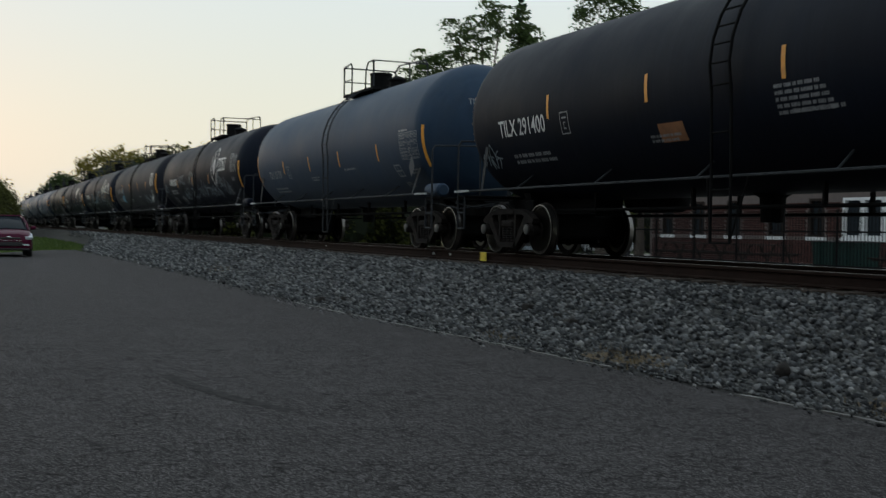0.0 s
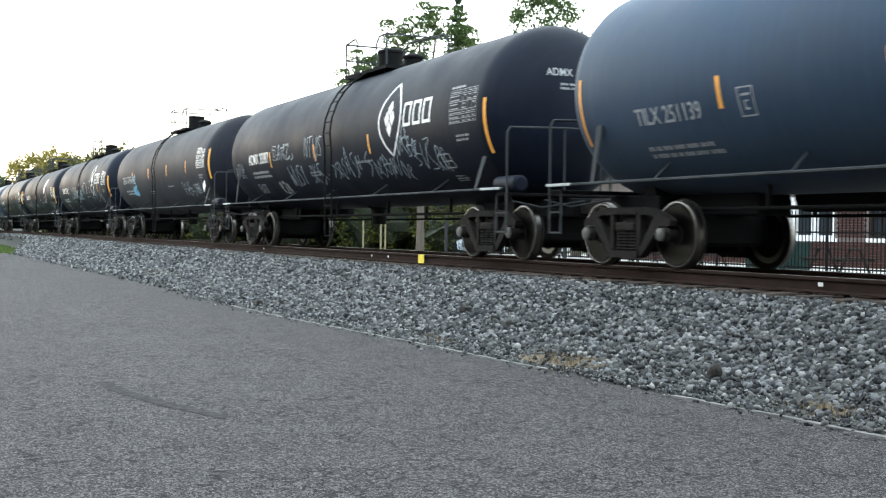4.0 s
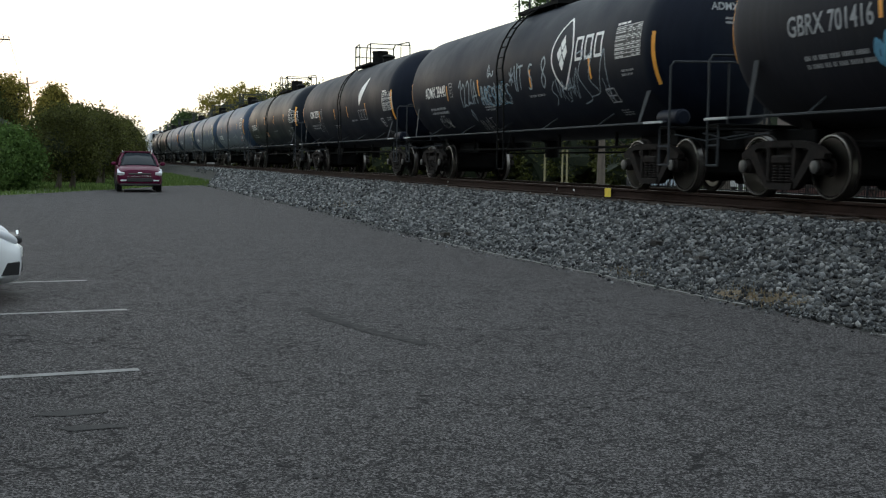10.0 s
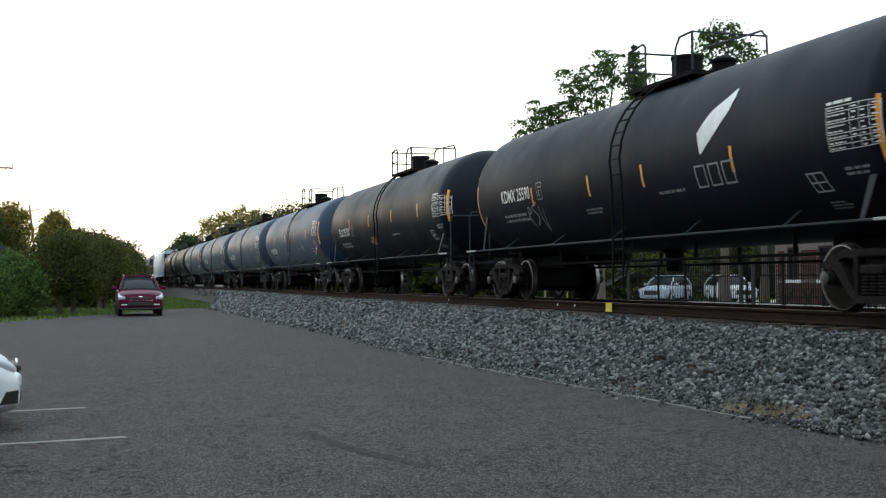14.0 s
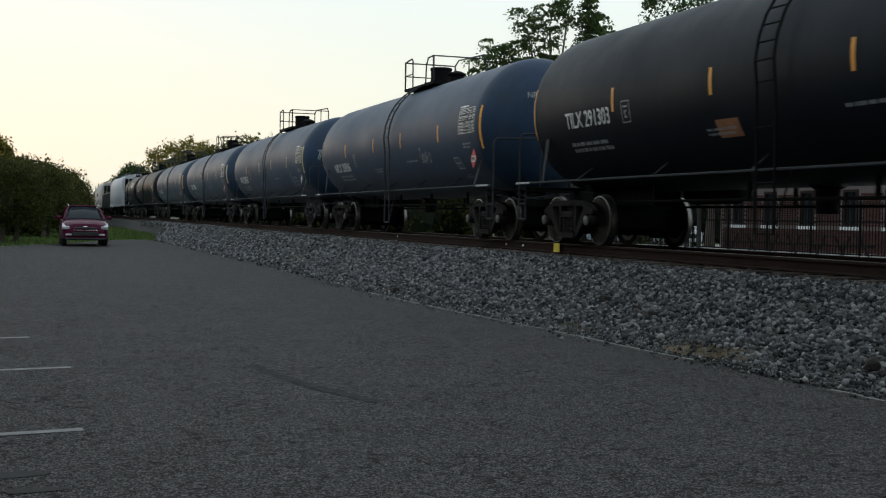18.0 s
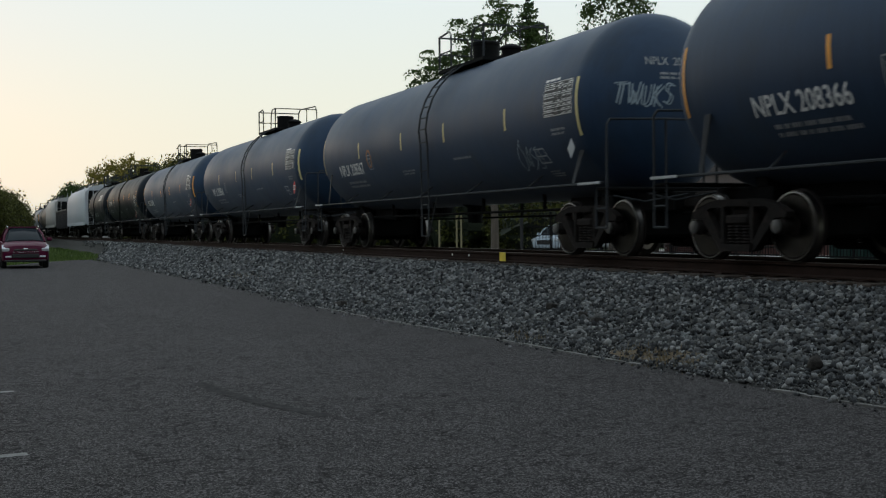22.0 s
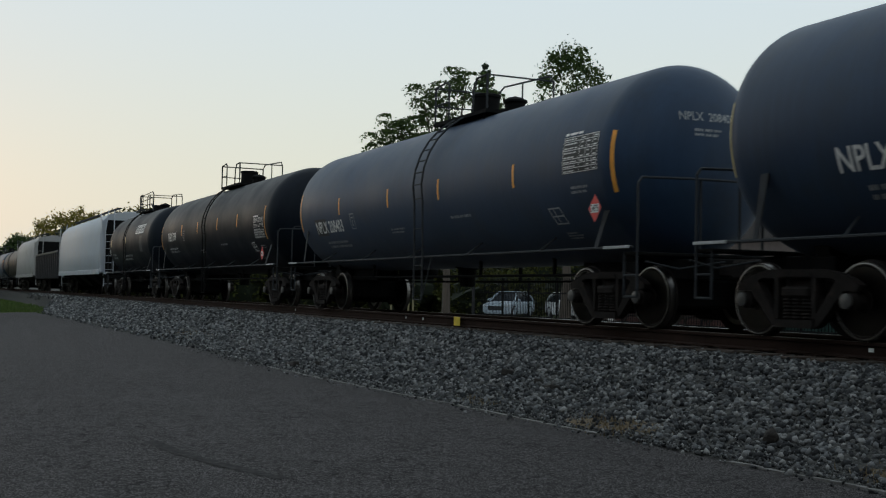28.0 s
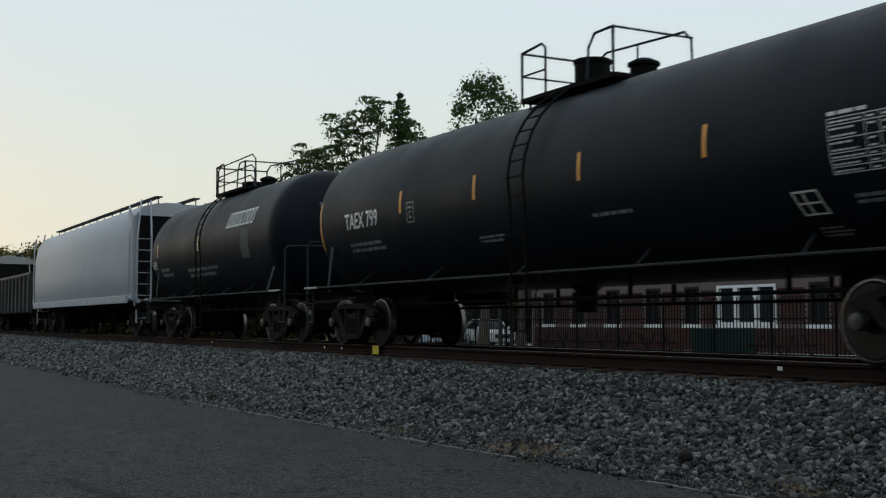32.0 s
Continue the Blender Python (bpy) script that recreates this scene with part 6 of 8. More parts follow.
def wheel_of(car, x, y, r, rim="chrome"):
    w = new("wheel")
    w.parent = car
    w.matrix_basis = pose(x, y, r, 0, 0, 0 if x > 0 else 180)
    part("tyre", cached(("tyre", r), lambda: Geo().lathe([(-0.1, r * 0.62), (-0.11, r * 0.9), (-0.08, r), (0.08, r), (0.11, r * 0.9), (0.1, r * 0.62), (-0.1, r * 0.62)], "x", 28).mesh("tyre", M["rubber"], True)), None, w)
    def rimmesh():
        g = Geo().lathe([(0.02, 0.0), (0.05, r * 0.12), (0.03, r * 0.16), (0.02, r * 0.2)], "x", 16)
        g.lathe([(-0.08, r * 0.62), (0.085, r * 0.63), (0.085, r * 0.56), (-0.06, r * 0.55)], "x", 28)
        for k in range(5):
            a = 2 * math.pi * k / 5
            m = Matrix.Rotation(a, 4, "X")
            sp = Geo().box(0.02, 0.06, -r * 0.09, r * 0.09, r * 0.12, r * 0.6, 0.01).move(m)
            g.add(sp.v, sp.f)
        return g.mesh("rim", M[rim], True, 40)
    part("rim", cached(("rim", r, rim), rimmesh), None, w)


def road_car(name, label, paint, m, L, W, stations, cabin, r, wy, extras=None, rim="chrome", windows=True):
    """A parked car, nose towards -y, ground at 0, nose at y = 0."""
    car = thing(name, label, "car", m=m)
    body = loft([body_ring(*s) for s in stations])
    part("body", body, M[paint], car, smooth=True)
    if cabin:
        part("cabin_glass", loft([cabin_ring(*c) for c in cabin]), M["glass"], car, "dark window glass", smooth=True)
        ins = cabin[1:-1]
        y0, y1 = ins[0][0], ins[-1][0]
        wr, zr = ins[0][3], max(c[4] for c in cabin)
        part("roof", Geo().box(-wr + 0.02, wr - 0.02, y0 - 0.02, y1 + 0.05, zr - 0.035, zr + 0.025, 0.03), M[paint], car)
        for sx in (-1, 1):
            for c0, c1 in ((cabin[0], cabin[1]), (cabin[-1], cabin[-2])):
                g = Geo().tube([(sx * c0[1] * 1.005, c0[0], c0[2]), (sx * ((c0[1] + c1[3]) / 2 + 0.04), (c0[0] + c1[0]) / 2, (c0[2] + c1[4]) / 2 + 0.02), (sx * (c1[3] + 0.01), c1[0], c1[4] - 0.03)], 0.045, 6)
                part("pillar", g, M[paint], car)
            part("wing_mirror", Geo().box(sx * W / 2 - 0.02 if sx > 0 else -W / 2 - 0.2, W / 2 + 0.2 if sx > 0 else -W / 2 + 0.02, cabin[0][0] + 0.25, cabin[0][0] + 0.37, cabin[0][2] + 0.02, cabin[0][2] + 0.17, 0.04), M[paint], car)
    for y in wy:
        for sx in (-1, 1):
            wheel_of(car, sx * (W / 2 - 0.11), y, r, rim)
            arch = [(sx * (W / 2 - 0.03), y + (r + 0.06) * math.cos(a), r + (r + 0.06) * math.sin(a)) for a in np.linspace(-0.2, math.pi + 0.2, 13)]
            part("wheel_arch", Geo().tube(arch, 0.05, 6), M["plastic"], car)
    if extras:
        extras(car)
    return car


def box_part(name, mt, car, x0, x1, y0, y1, z0, z1, b=0.015, label=""):
    return part(name, Geo().box(x0, x1, y0, y1, z0, z1, b), M[mt], car, label)


def suv():
    st = [(0.0, 0.70, 0.42, 0.66, 0.74, 0), (0.06, 0.84, 0.30, 0.80, 0.93, 0.02), (0.25, 0.90, 0.26, 0.92, 1.02, 0.02), (0.9, 0.92, 0.25, 0.99, 1.10, 0.03), (1.35, 0.92, 0.25, 1.03, 1.13, 0.03), (2.2, 0.92, 0.25, 1.05, 1.08, 0), (3.6, 0.92, 0.25, 1.08, 1.1, 0), (4.3, 0.90, 0.28, 1.08, 1.12, 0), (4.48, 0.84, 0.36, 1.0, 1.08, 0)]
    cab = [(1.12, 0.80, 1.08, 0.72, 1.14), (1.95, 0.82, 1.06, 0.60, 1.63), (2.6, 0.82, 1.06, 0.62, 1.68), (3.7, 0.82, 1.08, 0.60, 1.66), (4.4, 0.80, 1.1, 0.56, 1.3)]
    def extras(c):
        for sx in (-1, 1):
            part("headlight", Geo().prism([(-0.02, 0.80), (0.35, 0.96), (0.38, 0.84), (0.02, 0.70)], sx * 0.62 if sx > 0 else -0.9, 0.9 if sx > 0 else -0.62), M["lamp_glass"], c, "clear headlight")
            box_part("fog_lamp", "lamp_glass", c, sx * 0.66 - 0.12, sx * 0.66 + 0.12, -0.02, 0.1, 0.45, 0.52)
            part("roof_rail", Geo().tube([(sx * 0.6, 2.1, 1.68), (sx * 0.62, 2.3, 1.73), (sx * 0.62, 3.7, 1.73), (sx * 0.6, 3.9, 1.68)], 0.02, 6), M["chrome"], c)
        box_part("upper_grille", "plastic", c, -0.45, 0.45, -0.03, 0.1, 0.72, 0.79, 0.02)
        box_part("lower_grille", "plastic", c, -0.52, 0.52, -0.03, 0.12, 0.42, 0.60, 0.03)
        box_part("grille_bar", "chrome", c, -0.5, 0.5, -0.04, 0.06, 0.66, 0.672, 0.004)
        box_part("badge", "chrome", c, -0.09, 0.09, -0.05, 0.02, 0.78, 0.83, 0.02, "plain oval badge")
        box_part("bumper", "plastic", c, -0.8, 0.8, -0.02, 0.25, 0.26, 0.36, 0.04)
    road_car("parked_suv", "dark red sport utility car facing the camera, lights off", "car_red", pose(2.22, 49.7, 0.002), 4.5, 1.84, st, cab, 0.35, (0.92, 3.6), extras)


def parked_row():
    TURN = 90 + 7.0
    # white saloon
    st = [(0.0, 0.58, 0.27, 0.50, 0.53, 0), (0.03, 0.70, 0.22, 0.54, 0.57, 0), (0.12, 0.79, 0.19, 0.58, 0.63, 0.01), (0.2, 0.82, 0.18, 0.63, 0.70, 0.01), (0.35, 0.85, 0.18, 0.70, 0.78, 0.02), (0.65, 0.87, 0.18, 0.77, 0.86, 0.02), (1.2, 0.88, 0.18, 0.82, 0.93, 0.02), (1.6, 0.88, 0.18, 0.88, 0.97, 0.02), (3.4, 0.88, 0.18, 0.92, 0.96, 0), (4.3, 0.85, 0.22, 0.92, 1.0, 0.02), (4.6, 0.74, 0.32, 0.8, 0.95, 0)]
    cab = [(1.35, 0.76, 0.92, 0.70, 0.97), (2.2, 0.78, 0.92, 0.55, 1.38), (2.8, 0.78, 0.92, 0.56, 1.42), (3.3, 0.78, 0.92, 0.55, 1.38), (4.0, 0.74, 0.94, 0.6, 1.0)]
    def white_bits(c):
        for sx in (-1, 1):
            hd = Geo().lathe([(-1.0 + 0.2 * i, math.sqrt(max(0.0, 1 - (-1.0 + 0.2 * i) ** 2))) for i in range(11)], "y", 16)
            hd.move(pose(sx * 0.665, 0.25, 0.655, 20, 0, -sx * 30) @ Matrix.Diagonal((0.13, 0.26, 0.075, 1)))
            part("headlight", hd, M["lamp_glass"], c, "clear headlight", smooth=True)
            part("side_reflector", Geo().prism([(0.46, 0.46), (0.66, 0.46), (0.70, 0.51), (0.44, 0.51)], 0.80 if sx > 0 else -0.877, 0.877 if sx > 0 else -0.80), M["amber"], c, "orange side marker")
            part("fog_opening", Geo().prism([(0.04, 0.28), (0.34, 0.26), (0.36, 0.38), (0.03, 0.40)], 0.45 if sx > 0 else -0.80, 0.80 if sx > 0 else -0.45), M["plastic"], c, "black fog lamp opening")
        box_part("grille", "plastic", c, -0.38, 0.38, -0.02, 0.12, 0.545, 0.62, 0.02)
        box_part("lower_grille", "plastic", c, -0.45, 0.45, -0.02, 0.1, 0.27, 0.38, 0.02)
        part("badge", Geo().lathe([(-0.01, 0.0), (-0.01, 0.06), (0.01, 0.06)], "y", 16, (0, 0.0, 0.60)), M["chrome"], c, "plain round badge")
        box_part("plate", "white_paint", c, -0.15, 0.15, -0.04, 0.0, 0.4, 0.5, 0.004)
    road_car("parked_saloon", "white saloon car parked nose out in a marked bay", "car_white", pose(-0.65, 12.5, 0.002, 0, 0, TURN), 4.6, 1.76, st, cab, 0.31, (1.2, 3.7), white_bits)
    # grey pickup between the two
    st = [(0.0, 0.72, 0.45, 0.80, 0.92, 0), (0.08, 0.88, 0.38, 0.98, 1.06, 0), (0.3, 0.94, 0.35, 1.05, 1.12, 0.01), (1.2, 0.97, 0.35, 1.10, 1.18, 0.02), (1.6, 0.97, 0.35, 1.14, 1.2, 0.02), (3.8, 0.97, 0.35, 1.16, 1.18, 0), (5.5, 0.97, 0.4, 1.14, 1.16, 0), (5.7, 0.9, 0.45, 1.1, 1.14, 0)]
    cab = [(1.4, 0.84, 1.15, 0.78, 1.2), (2.1, 0.86, 1.15, 0.64, 1.78), (2.8, 0.86, 1.15, 0.66, 1.82), (3.5, 0.86, 1.15, 0.64, 1.78), (3.75, 0.84, 1.15, 0.7, 1.25)]
    def pickup_bits(c):
        box_part("grille", "plastic", c, -0.55, 0.55, -0.04, 0.1, 0.62, 0.98, 0.02)
        for k in range(3):
            part("grille_bar", Geo().tube([(-0.72, 0.14, 0.66 + k * 0.14), (-0.6, 0.02, 0.66 + k * 0.14), (-0.3, -0.05, 0.66 + k * 0.14), (0.3, -0.05, 0.66 + k * 0.14), (0.6, 0.02, 0.66 + k * 0.14), (0.72, 0.14, 0.66 + k * 0.14)], 0.035, 8), M["chrome"], c, smooth=True)
        for sx in (-1, 1):
            box_part("headlight", "lamp_glass", c, 0.66 if sx > 0 else -0.9, 0.9 if sx > 0 else -0.66, 0.06, 0.26, 0.80, 0.97, 0.05)
        part("bumper", loft([[(x, y + 0.12 * math.cos(w) - 0.02, 0.5 + 0.09 * math.sin(w)) for w in (2 * math.pi * j / 12 for j in range(12))] for x, y in ((-0.95, 0.3), (-0.88, 0.08), (-0.5, -0.03), (0.5, -0.03), (0.88, 0.08), (0.95, 0.3))]), M["chrome"], c, "chrome front bumper", smooth=True)
    road_car("parked_pickup", "grey pickup truck with a chrome bumper and grille", "car_silver", pose(-0.97, 9.6, 0.002, 0, 0, TURN), 5.7, 1.94, st, cab, 0.38, (1.0, 4.4), pickup_bits)
    # black hatchback with a red and cream bonnet band
    st = [(0.0, 0.48, 0.26, 0.55, 0.62, 0), (0.06, 0.66, 0.20, 0.66, 0.74, 0), (0.2, 0.78, 0.16, 0.74, 0.83, 0.01), (0.5, 0.83, 0.15, 0.83, 0.92, 0.02), (1.0, 0.85, 0.15, 0.90, 0.99, 0.02), (1.3, 0.85, 0.15, 0.93, 1.01, 0.02), (3.0, 0.85, 0.15, 0.95, 0.98, 0), (3.6, 0.8, 0.2, 0.95, 1.0, 0), (3.8, 0.7, 0.3, 0.85, 0.95, 0)]
    cab = [(1.1, 0.74, 0.97, 0.68, 1.02), (1.7, 0.76, 0.96, 0.58, 1.38), (2.2, 0.76, 0.96, 0.6, 1.42), (3.1, 0.76, 0.96, 0.58, 1.4), (3.7, 0.72, 0.97, 0.6, 1.1)]
    def hatch_bits(c):
        def band(y0, y1, k0, k1, mt, name):
            g = Geo()
            n = 9
            prof = [(0.06, 0.66, 0.74), (0.2, 0.74, 0.83), (0.5, 0.83, 0.92), (1.0, 0.90, 0.99)]
            def top(y, u):
                for a, b in zip(prof, prof[1:]):
                    if a[0] <= y <= b[0]:
                        f = (y - a[0]) / (b[0] - a[0])
                        zs, zt = a[1] + f * (b[1] - a[1]), a[2] + f * (b[2] - a[2])
                        return zt - (zt - zs) * min(1, abs(u) ** 2.2) * 0.75
                return 0.9
            vs = []
            for y in np.linspace(y0, y1, 5):
                for i in range(n):
                    u = -1 + 2 * i / (n - 1)
                    vs.append((u * 0.66, y + 0.18 * u * u, top(min(0.99, y + 0.18 * u * u), u) + 0.012))
            g.add(vs, [(j * n + i, j * n + i + 1, (j + 1) * n + i + 1, (j + 1) * n + i) for j in range(4) for i in range(n - 1)])
            part(name, g, M[mt], c, name.replace("_", " "), smooth=True)
        band(0.07, 0.24, 0, 0, "stripe_red", "red_bonnet_band")
        band(0.25, 0.8, 0, 0, "stripe_cream", "cream_bonnet_panel")
        part("grille_surround", Geo().tube([(-0.5, 0.02, 0.30), (-0.56, 0.03, 0.5), (-0.5, 0.03, 0.6), (0.5, 0.03, 0.6), (0.56, 0.03, 0.5), (0.5, 0.02, 0.30)], 0.02, 6, True), M["chrome"], c)
        for k in range(4):
            box_part("grille_bar", "plastic", c, -0.5, 0.5, -0.03, 0.06, 0.32 + 0.07 * k, 0.36 + 0.07 * k, 0.008)
        for sx in (-1, 1):
            box_part("headlight", "glass", c, 0.5 if sx > 0 else -0.70, 0.70 if sx > 0 else -0.5, 0.1, 0.3, 0.60, 0.70, 0.04)
        pl = box_part("number_plate", "white_paint", c, -0.15, 0.15, -0.06, -0.045, 0.40, 0.55, 0.004, "number plate with plain bars")
        for k in range(5):
            box_part("plate_bar", "plastic", pl, -0.11 + 0.047 * k, -0.08 + 0.047 * k, -0.065, -0.0595, 0.44, 0.51, 0)
        box_part("plate_holder", "plastic", c, -0.16, 0.16, -0.05, 0.03, 0.39, 0.56, 0.01)
    road_car("parked_hatchback", "black hatchback with a red band and cream panel on its bonnet", "car_black", pose(-0.63, 6.72, 0.002, 0, 0, TURN), 3.8, 1.7, st, cab, 0.3, (0.8, 3.0), hatch_bits)
    # the two cars beyond the track
    st = [(0.0, 0.7, 0.4, 0.72, 0.8, 0), (0.08, 0.84, 0.3, 0.85, 0.95, 0), (0.9, 0.9, 0.26, 0.98, 1.05, 0.02), (1.3, 0.9, 0.26, 1.02, 1.08, 0), (4.2, 0.9, 0.28, 1.05, 1.1, 0), (4.5, 0.82, 0.36, 1.0, 1.05, 0)]
    cab = [(1.1, 0.78, 1.04, 0.72, 1.1), (1.9, 0.8, 1.04, 0.6, 1.6), (2.6, 0.8, 1.04, 0.62, 1.64), (3.8, 0.8, 1.06, 0.6, 1.6), (4.4, 0.78, 1.08, 0.6, 1.2)]
    def plain_bits(c):
        for sx in (-1, 1):
            box_part("headlight", "lamp_glass", c, 0.58 if sx > 0 else -0.86, 0.86 if sx > 0 else -0.58, -0.02, 0.2, 0.7, 0.84, 0.03)
        box_part("grille", "plastic", c, -0.5, 0.5, -0.03, 0.06, 0.5, 0.76, 0.02)
    road_car("parked_wagon", "white car with tinted windows parked behind the fence", "car_white", pose(36.8, 59.4, -0.02, 0, 0, -9.5), 4.5, 1.8, st, cab, 0.33, (0.9, 3.6), plain_bits)
    road_car("parked_pickup", "pale blue pickup parked behind the fence", "car_blue", pose(32.2, 62.1, -0.02, 0, 0, -50), 4.5, 1.8, st, cab, 0.35, (0.9, 3.6), plain_bits)


# ---------------------------------------------------------------- plants
def leaf_cloud(name, centres, size, rnd, material, flat=0.5):
    """One mesh of folded leaves at the given places."""
    n = len(centres)
    base = np.array([(-0.5, 0, 0), (0, -0.28, 0.06), (0.5, 0, 0), (0, 0.28, 0.06)])
    q = rnd.normal(size=(n, 4))
    q[:, 0] += flat
    q /= np.linalg.norm(q, axis=1)[:, None]
    w, x, y, z = q.T
    rot = np.stack([1 - 2 * (y * y + z * z), 2 * (x * y - z * w), 2 * (x * z + y * w), 2 * (x * y + z * w), 1 - 2 * (x * x + z * z), 2 * (y * z - x * w), 2 * (x * z - y * w), 2 * (y * z + x * w), 1 - 2 * (x * x + y * y)], 1).reshape(n, 3, 3)
    sz = size * rnd.uniform(0.55, 1.35, n)
    vs = np.einsum("nij,kj->nki", rot, base) * sz[:, None, None] + np.asarray(centres)[:, None]
    fs = (np.array([(0, 1, 2), (0, 2, 3)])[None] + 4 * np.arange(n)[:, None, None]).reshape(-1, 3)
    me = bpy.data.meshes.new(name)
    vs = vs.reshape(-1, 3)
    me.vertices.add(len(vs))
    me.vertices.foreach_set("co", vs.ravel())
    me.loops.add(fs.size)
    me.loops.foreach_set("vertex_index", fs.ravel().astype(np.int32))
    me.polygons.add(len(fs))
    me.polygons.foreach_set("loop_start", np.arange(0, fs.size, 3, dtype=np.int32))
    me.update(calc_edges=True)
    me.materials.append(material)
    return me


def clumps(rnd, centre, radii, n, per, spread, low=-0.6):
    """Leaf places gathered in clumps on and in an uneven crown."""
    out = []
    for _ in range(n):
        d = rnd.normal(size=3)
        d /= np.linalg.norm(d)
        if d[2] < low:
            d[2] = -d[2]
        r = rnd.uniform(0.6, 0.97) ** 0.6
        c = np.array(centre) + d * np.array(radii) * r
        out.append(c + rnd.normal(size=(per, 3)) * spread)
    return np.concatenate(out)


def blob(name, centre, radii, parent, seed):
    """Dense dark filler inside a bush or crown; its colour stands for the shade."""
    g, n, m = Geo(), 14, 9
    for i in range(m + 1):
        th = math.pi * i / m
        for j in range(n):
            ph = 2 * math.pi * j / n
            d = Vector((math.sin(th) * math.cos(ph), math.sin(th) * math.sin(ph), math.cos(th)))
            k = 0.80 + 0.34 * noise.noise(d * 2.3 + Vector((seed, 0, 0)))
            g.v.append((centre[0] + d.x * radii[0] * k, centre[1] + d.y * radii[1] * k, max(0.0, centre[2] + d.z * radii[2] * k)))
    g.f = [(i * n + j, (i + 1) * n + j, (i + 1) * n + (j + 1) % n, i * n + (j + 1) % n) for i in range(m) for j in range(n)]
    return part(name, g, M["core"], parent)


def trunk_part(tree, base, top, r, limbs, rnd):
    g = Geo()
    b, t = Vector(base), Vector(top)
    rings = []
    for i in range(6):
        u = i / 5
        w = 0.02 * (t - b).length
        c = b.lerp(t, u) + Vector((w * noise.noise(Vector((u * 3, base[0], 0))), w * noise.noise(Vector((u * 3, base[1], 5))), 0))
        rr = r * (1 - 0.7 * u) * (1.35 if i == 0 else 1)
        rings.append([(c.x + rr * math.cos(a), c.y + rr * math.sin(a), c.z) for a in (2 * math.pi * j / 9 for j in range(9))])
    lg = loft(rings)
    g.add(lg.v, lg.f)
    for _ in range(limbs):
        u = rnd.uniform(0.3, 0.78)
        s = b.lerp(t, u)
        h = (t - b).length
        d = Vector((rnd.normal(), rnd.normal(), rnd.uniform(0.5, 1.2))).normalized()
        e = s + d * h * rnd.uniform(0.1, 0.22)
        g.tube([s, s.lerp(e, 0.5) + Vector((0, 0, 0.1)), e], r * 0.22, 6)
    part("trunk", g, M["bark"], tree)


def tree(label, x, y, h, crown_r, crown_z, leaf, seed, n=150, per=22, size=0.34, spread=0.45, core=0.5, z0=-0.05, group=""):
    rnd = np.random.default_rng(seed)
    t = thing("tree", label, "tree", group, m=pose(x, y, z0))
    trunk_part(t, (0, 0, 0), (0.2, 0.1, h * 0.74), max(0.12, h * 0.018), 7, rnd)
    pts = clumps(rnd, (0, 0, crown_z), (crown_r, crown_r, h - crown_z), n, per, spread)
    part("crown", leaf_cloud("crown", pts, size, rnd, M[leaf]), None, t)
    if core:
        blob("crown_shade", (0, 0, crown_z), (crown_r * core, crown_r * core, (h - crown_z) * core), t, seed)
    return t


def frond_tree():
    """Tree of heaven: drooping fans of long compound leaves at the ends of open limbs."""
    rnd = np.random.default_rng(41)
    D = 72.0
    t = thing("tree", "green tree with drooping fern-like leaves behind the track", "tree", m=pose(30.5, 65.5, -0.05))
    g = Geo()
    heads = []
    # crown lobes: (across, height) seen from the car park
    lobes = [(a, z + 1.5, r) for a, z, r in [(-4.1, 9.2, 1.3), (-3.1, 10.4, 1.3), (-1.6, 12.1, 1.5), (-0.2, 12.3, 1.4), (0.9, 13.1, 1.5), (2.2, 12.5, 1.4), (-2.4, 9.6, 1.6), (-0.6, 10.2, 1.7), (1.2, 10.6, 1.8), (2.9, 10.8, 1.5), (-3.6, 7.6, 1.4), (-1.0, 8.0, 1.8), (1.6, 8.2, 1.8), (3.3, 8.6, 1.5), (-4.0, 6.0, 1.5), (-1.5, 6.2, 1.8), (1.5, 6.4, 1.8), (3.4, 6.6, 1.6)]]
    side = Vector((0.906, -0.423, 0))
    for a, z, r in lobes:
        for _ in range(18):
            c = side * (a + rnd.normal() * r * 0.42) + Vector((0.423, 0.906, 0)) * rnd.normal() * 1.2 + Vector((0, 0, z + rnd.normal() * r * 0.35))
            heads.append(c)
        e = side * a + Vector((0, 0, z - 0.4))
        s = Vector((0, 0, 4.0 + rnd.uniform(0, 2)))
        g.tube([s, s.lerp(e, 0.5) + Vector((0, 0, 0.4)), e], 0.06, 6)
    lg = loft([[(0.28 * (1 - 0.1 * i) * math.cos(2 * math.pi * j / 9), 0.28 * (1 - 0.1 * i) * math.sin(2 * math.pi * j / 9), 1.3 * i) for j in range(9)] for i in range(6)])
    g.add(lg.v, lg.f)
    part("trunk", g, M["bark"], t)
    leaves = []
    for c in heads:
        for k in range(10):
            az = rnd.uniform(0, 6.283)
            ln, droop = rnd.uniform(0.45, 0.8), rnd.uniform(0.1, 0.55)
            for i in range(1, 8):
                u = i / 7
                p = c + Vector((math.cos(az), math.sin(az), 0)) * ln * u + Vector((0, 0, 0.25 * u - (droop + 0.3) * u * u))
                leaves.append(p + Vector((rnd.normal() * 0.05, rnd.normal() * 0.05, rnd.normal() * 0.03)))
    part("crown", leaf_cloud("crown", np.array([tuple(p) for p in leaves]), 0.2, rnd, M["leaf_tree"]), None, t)


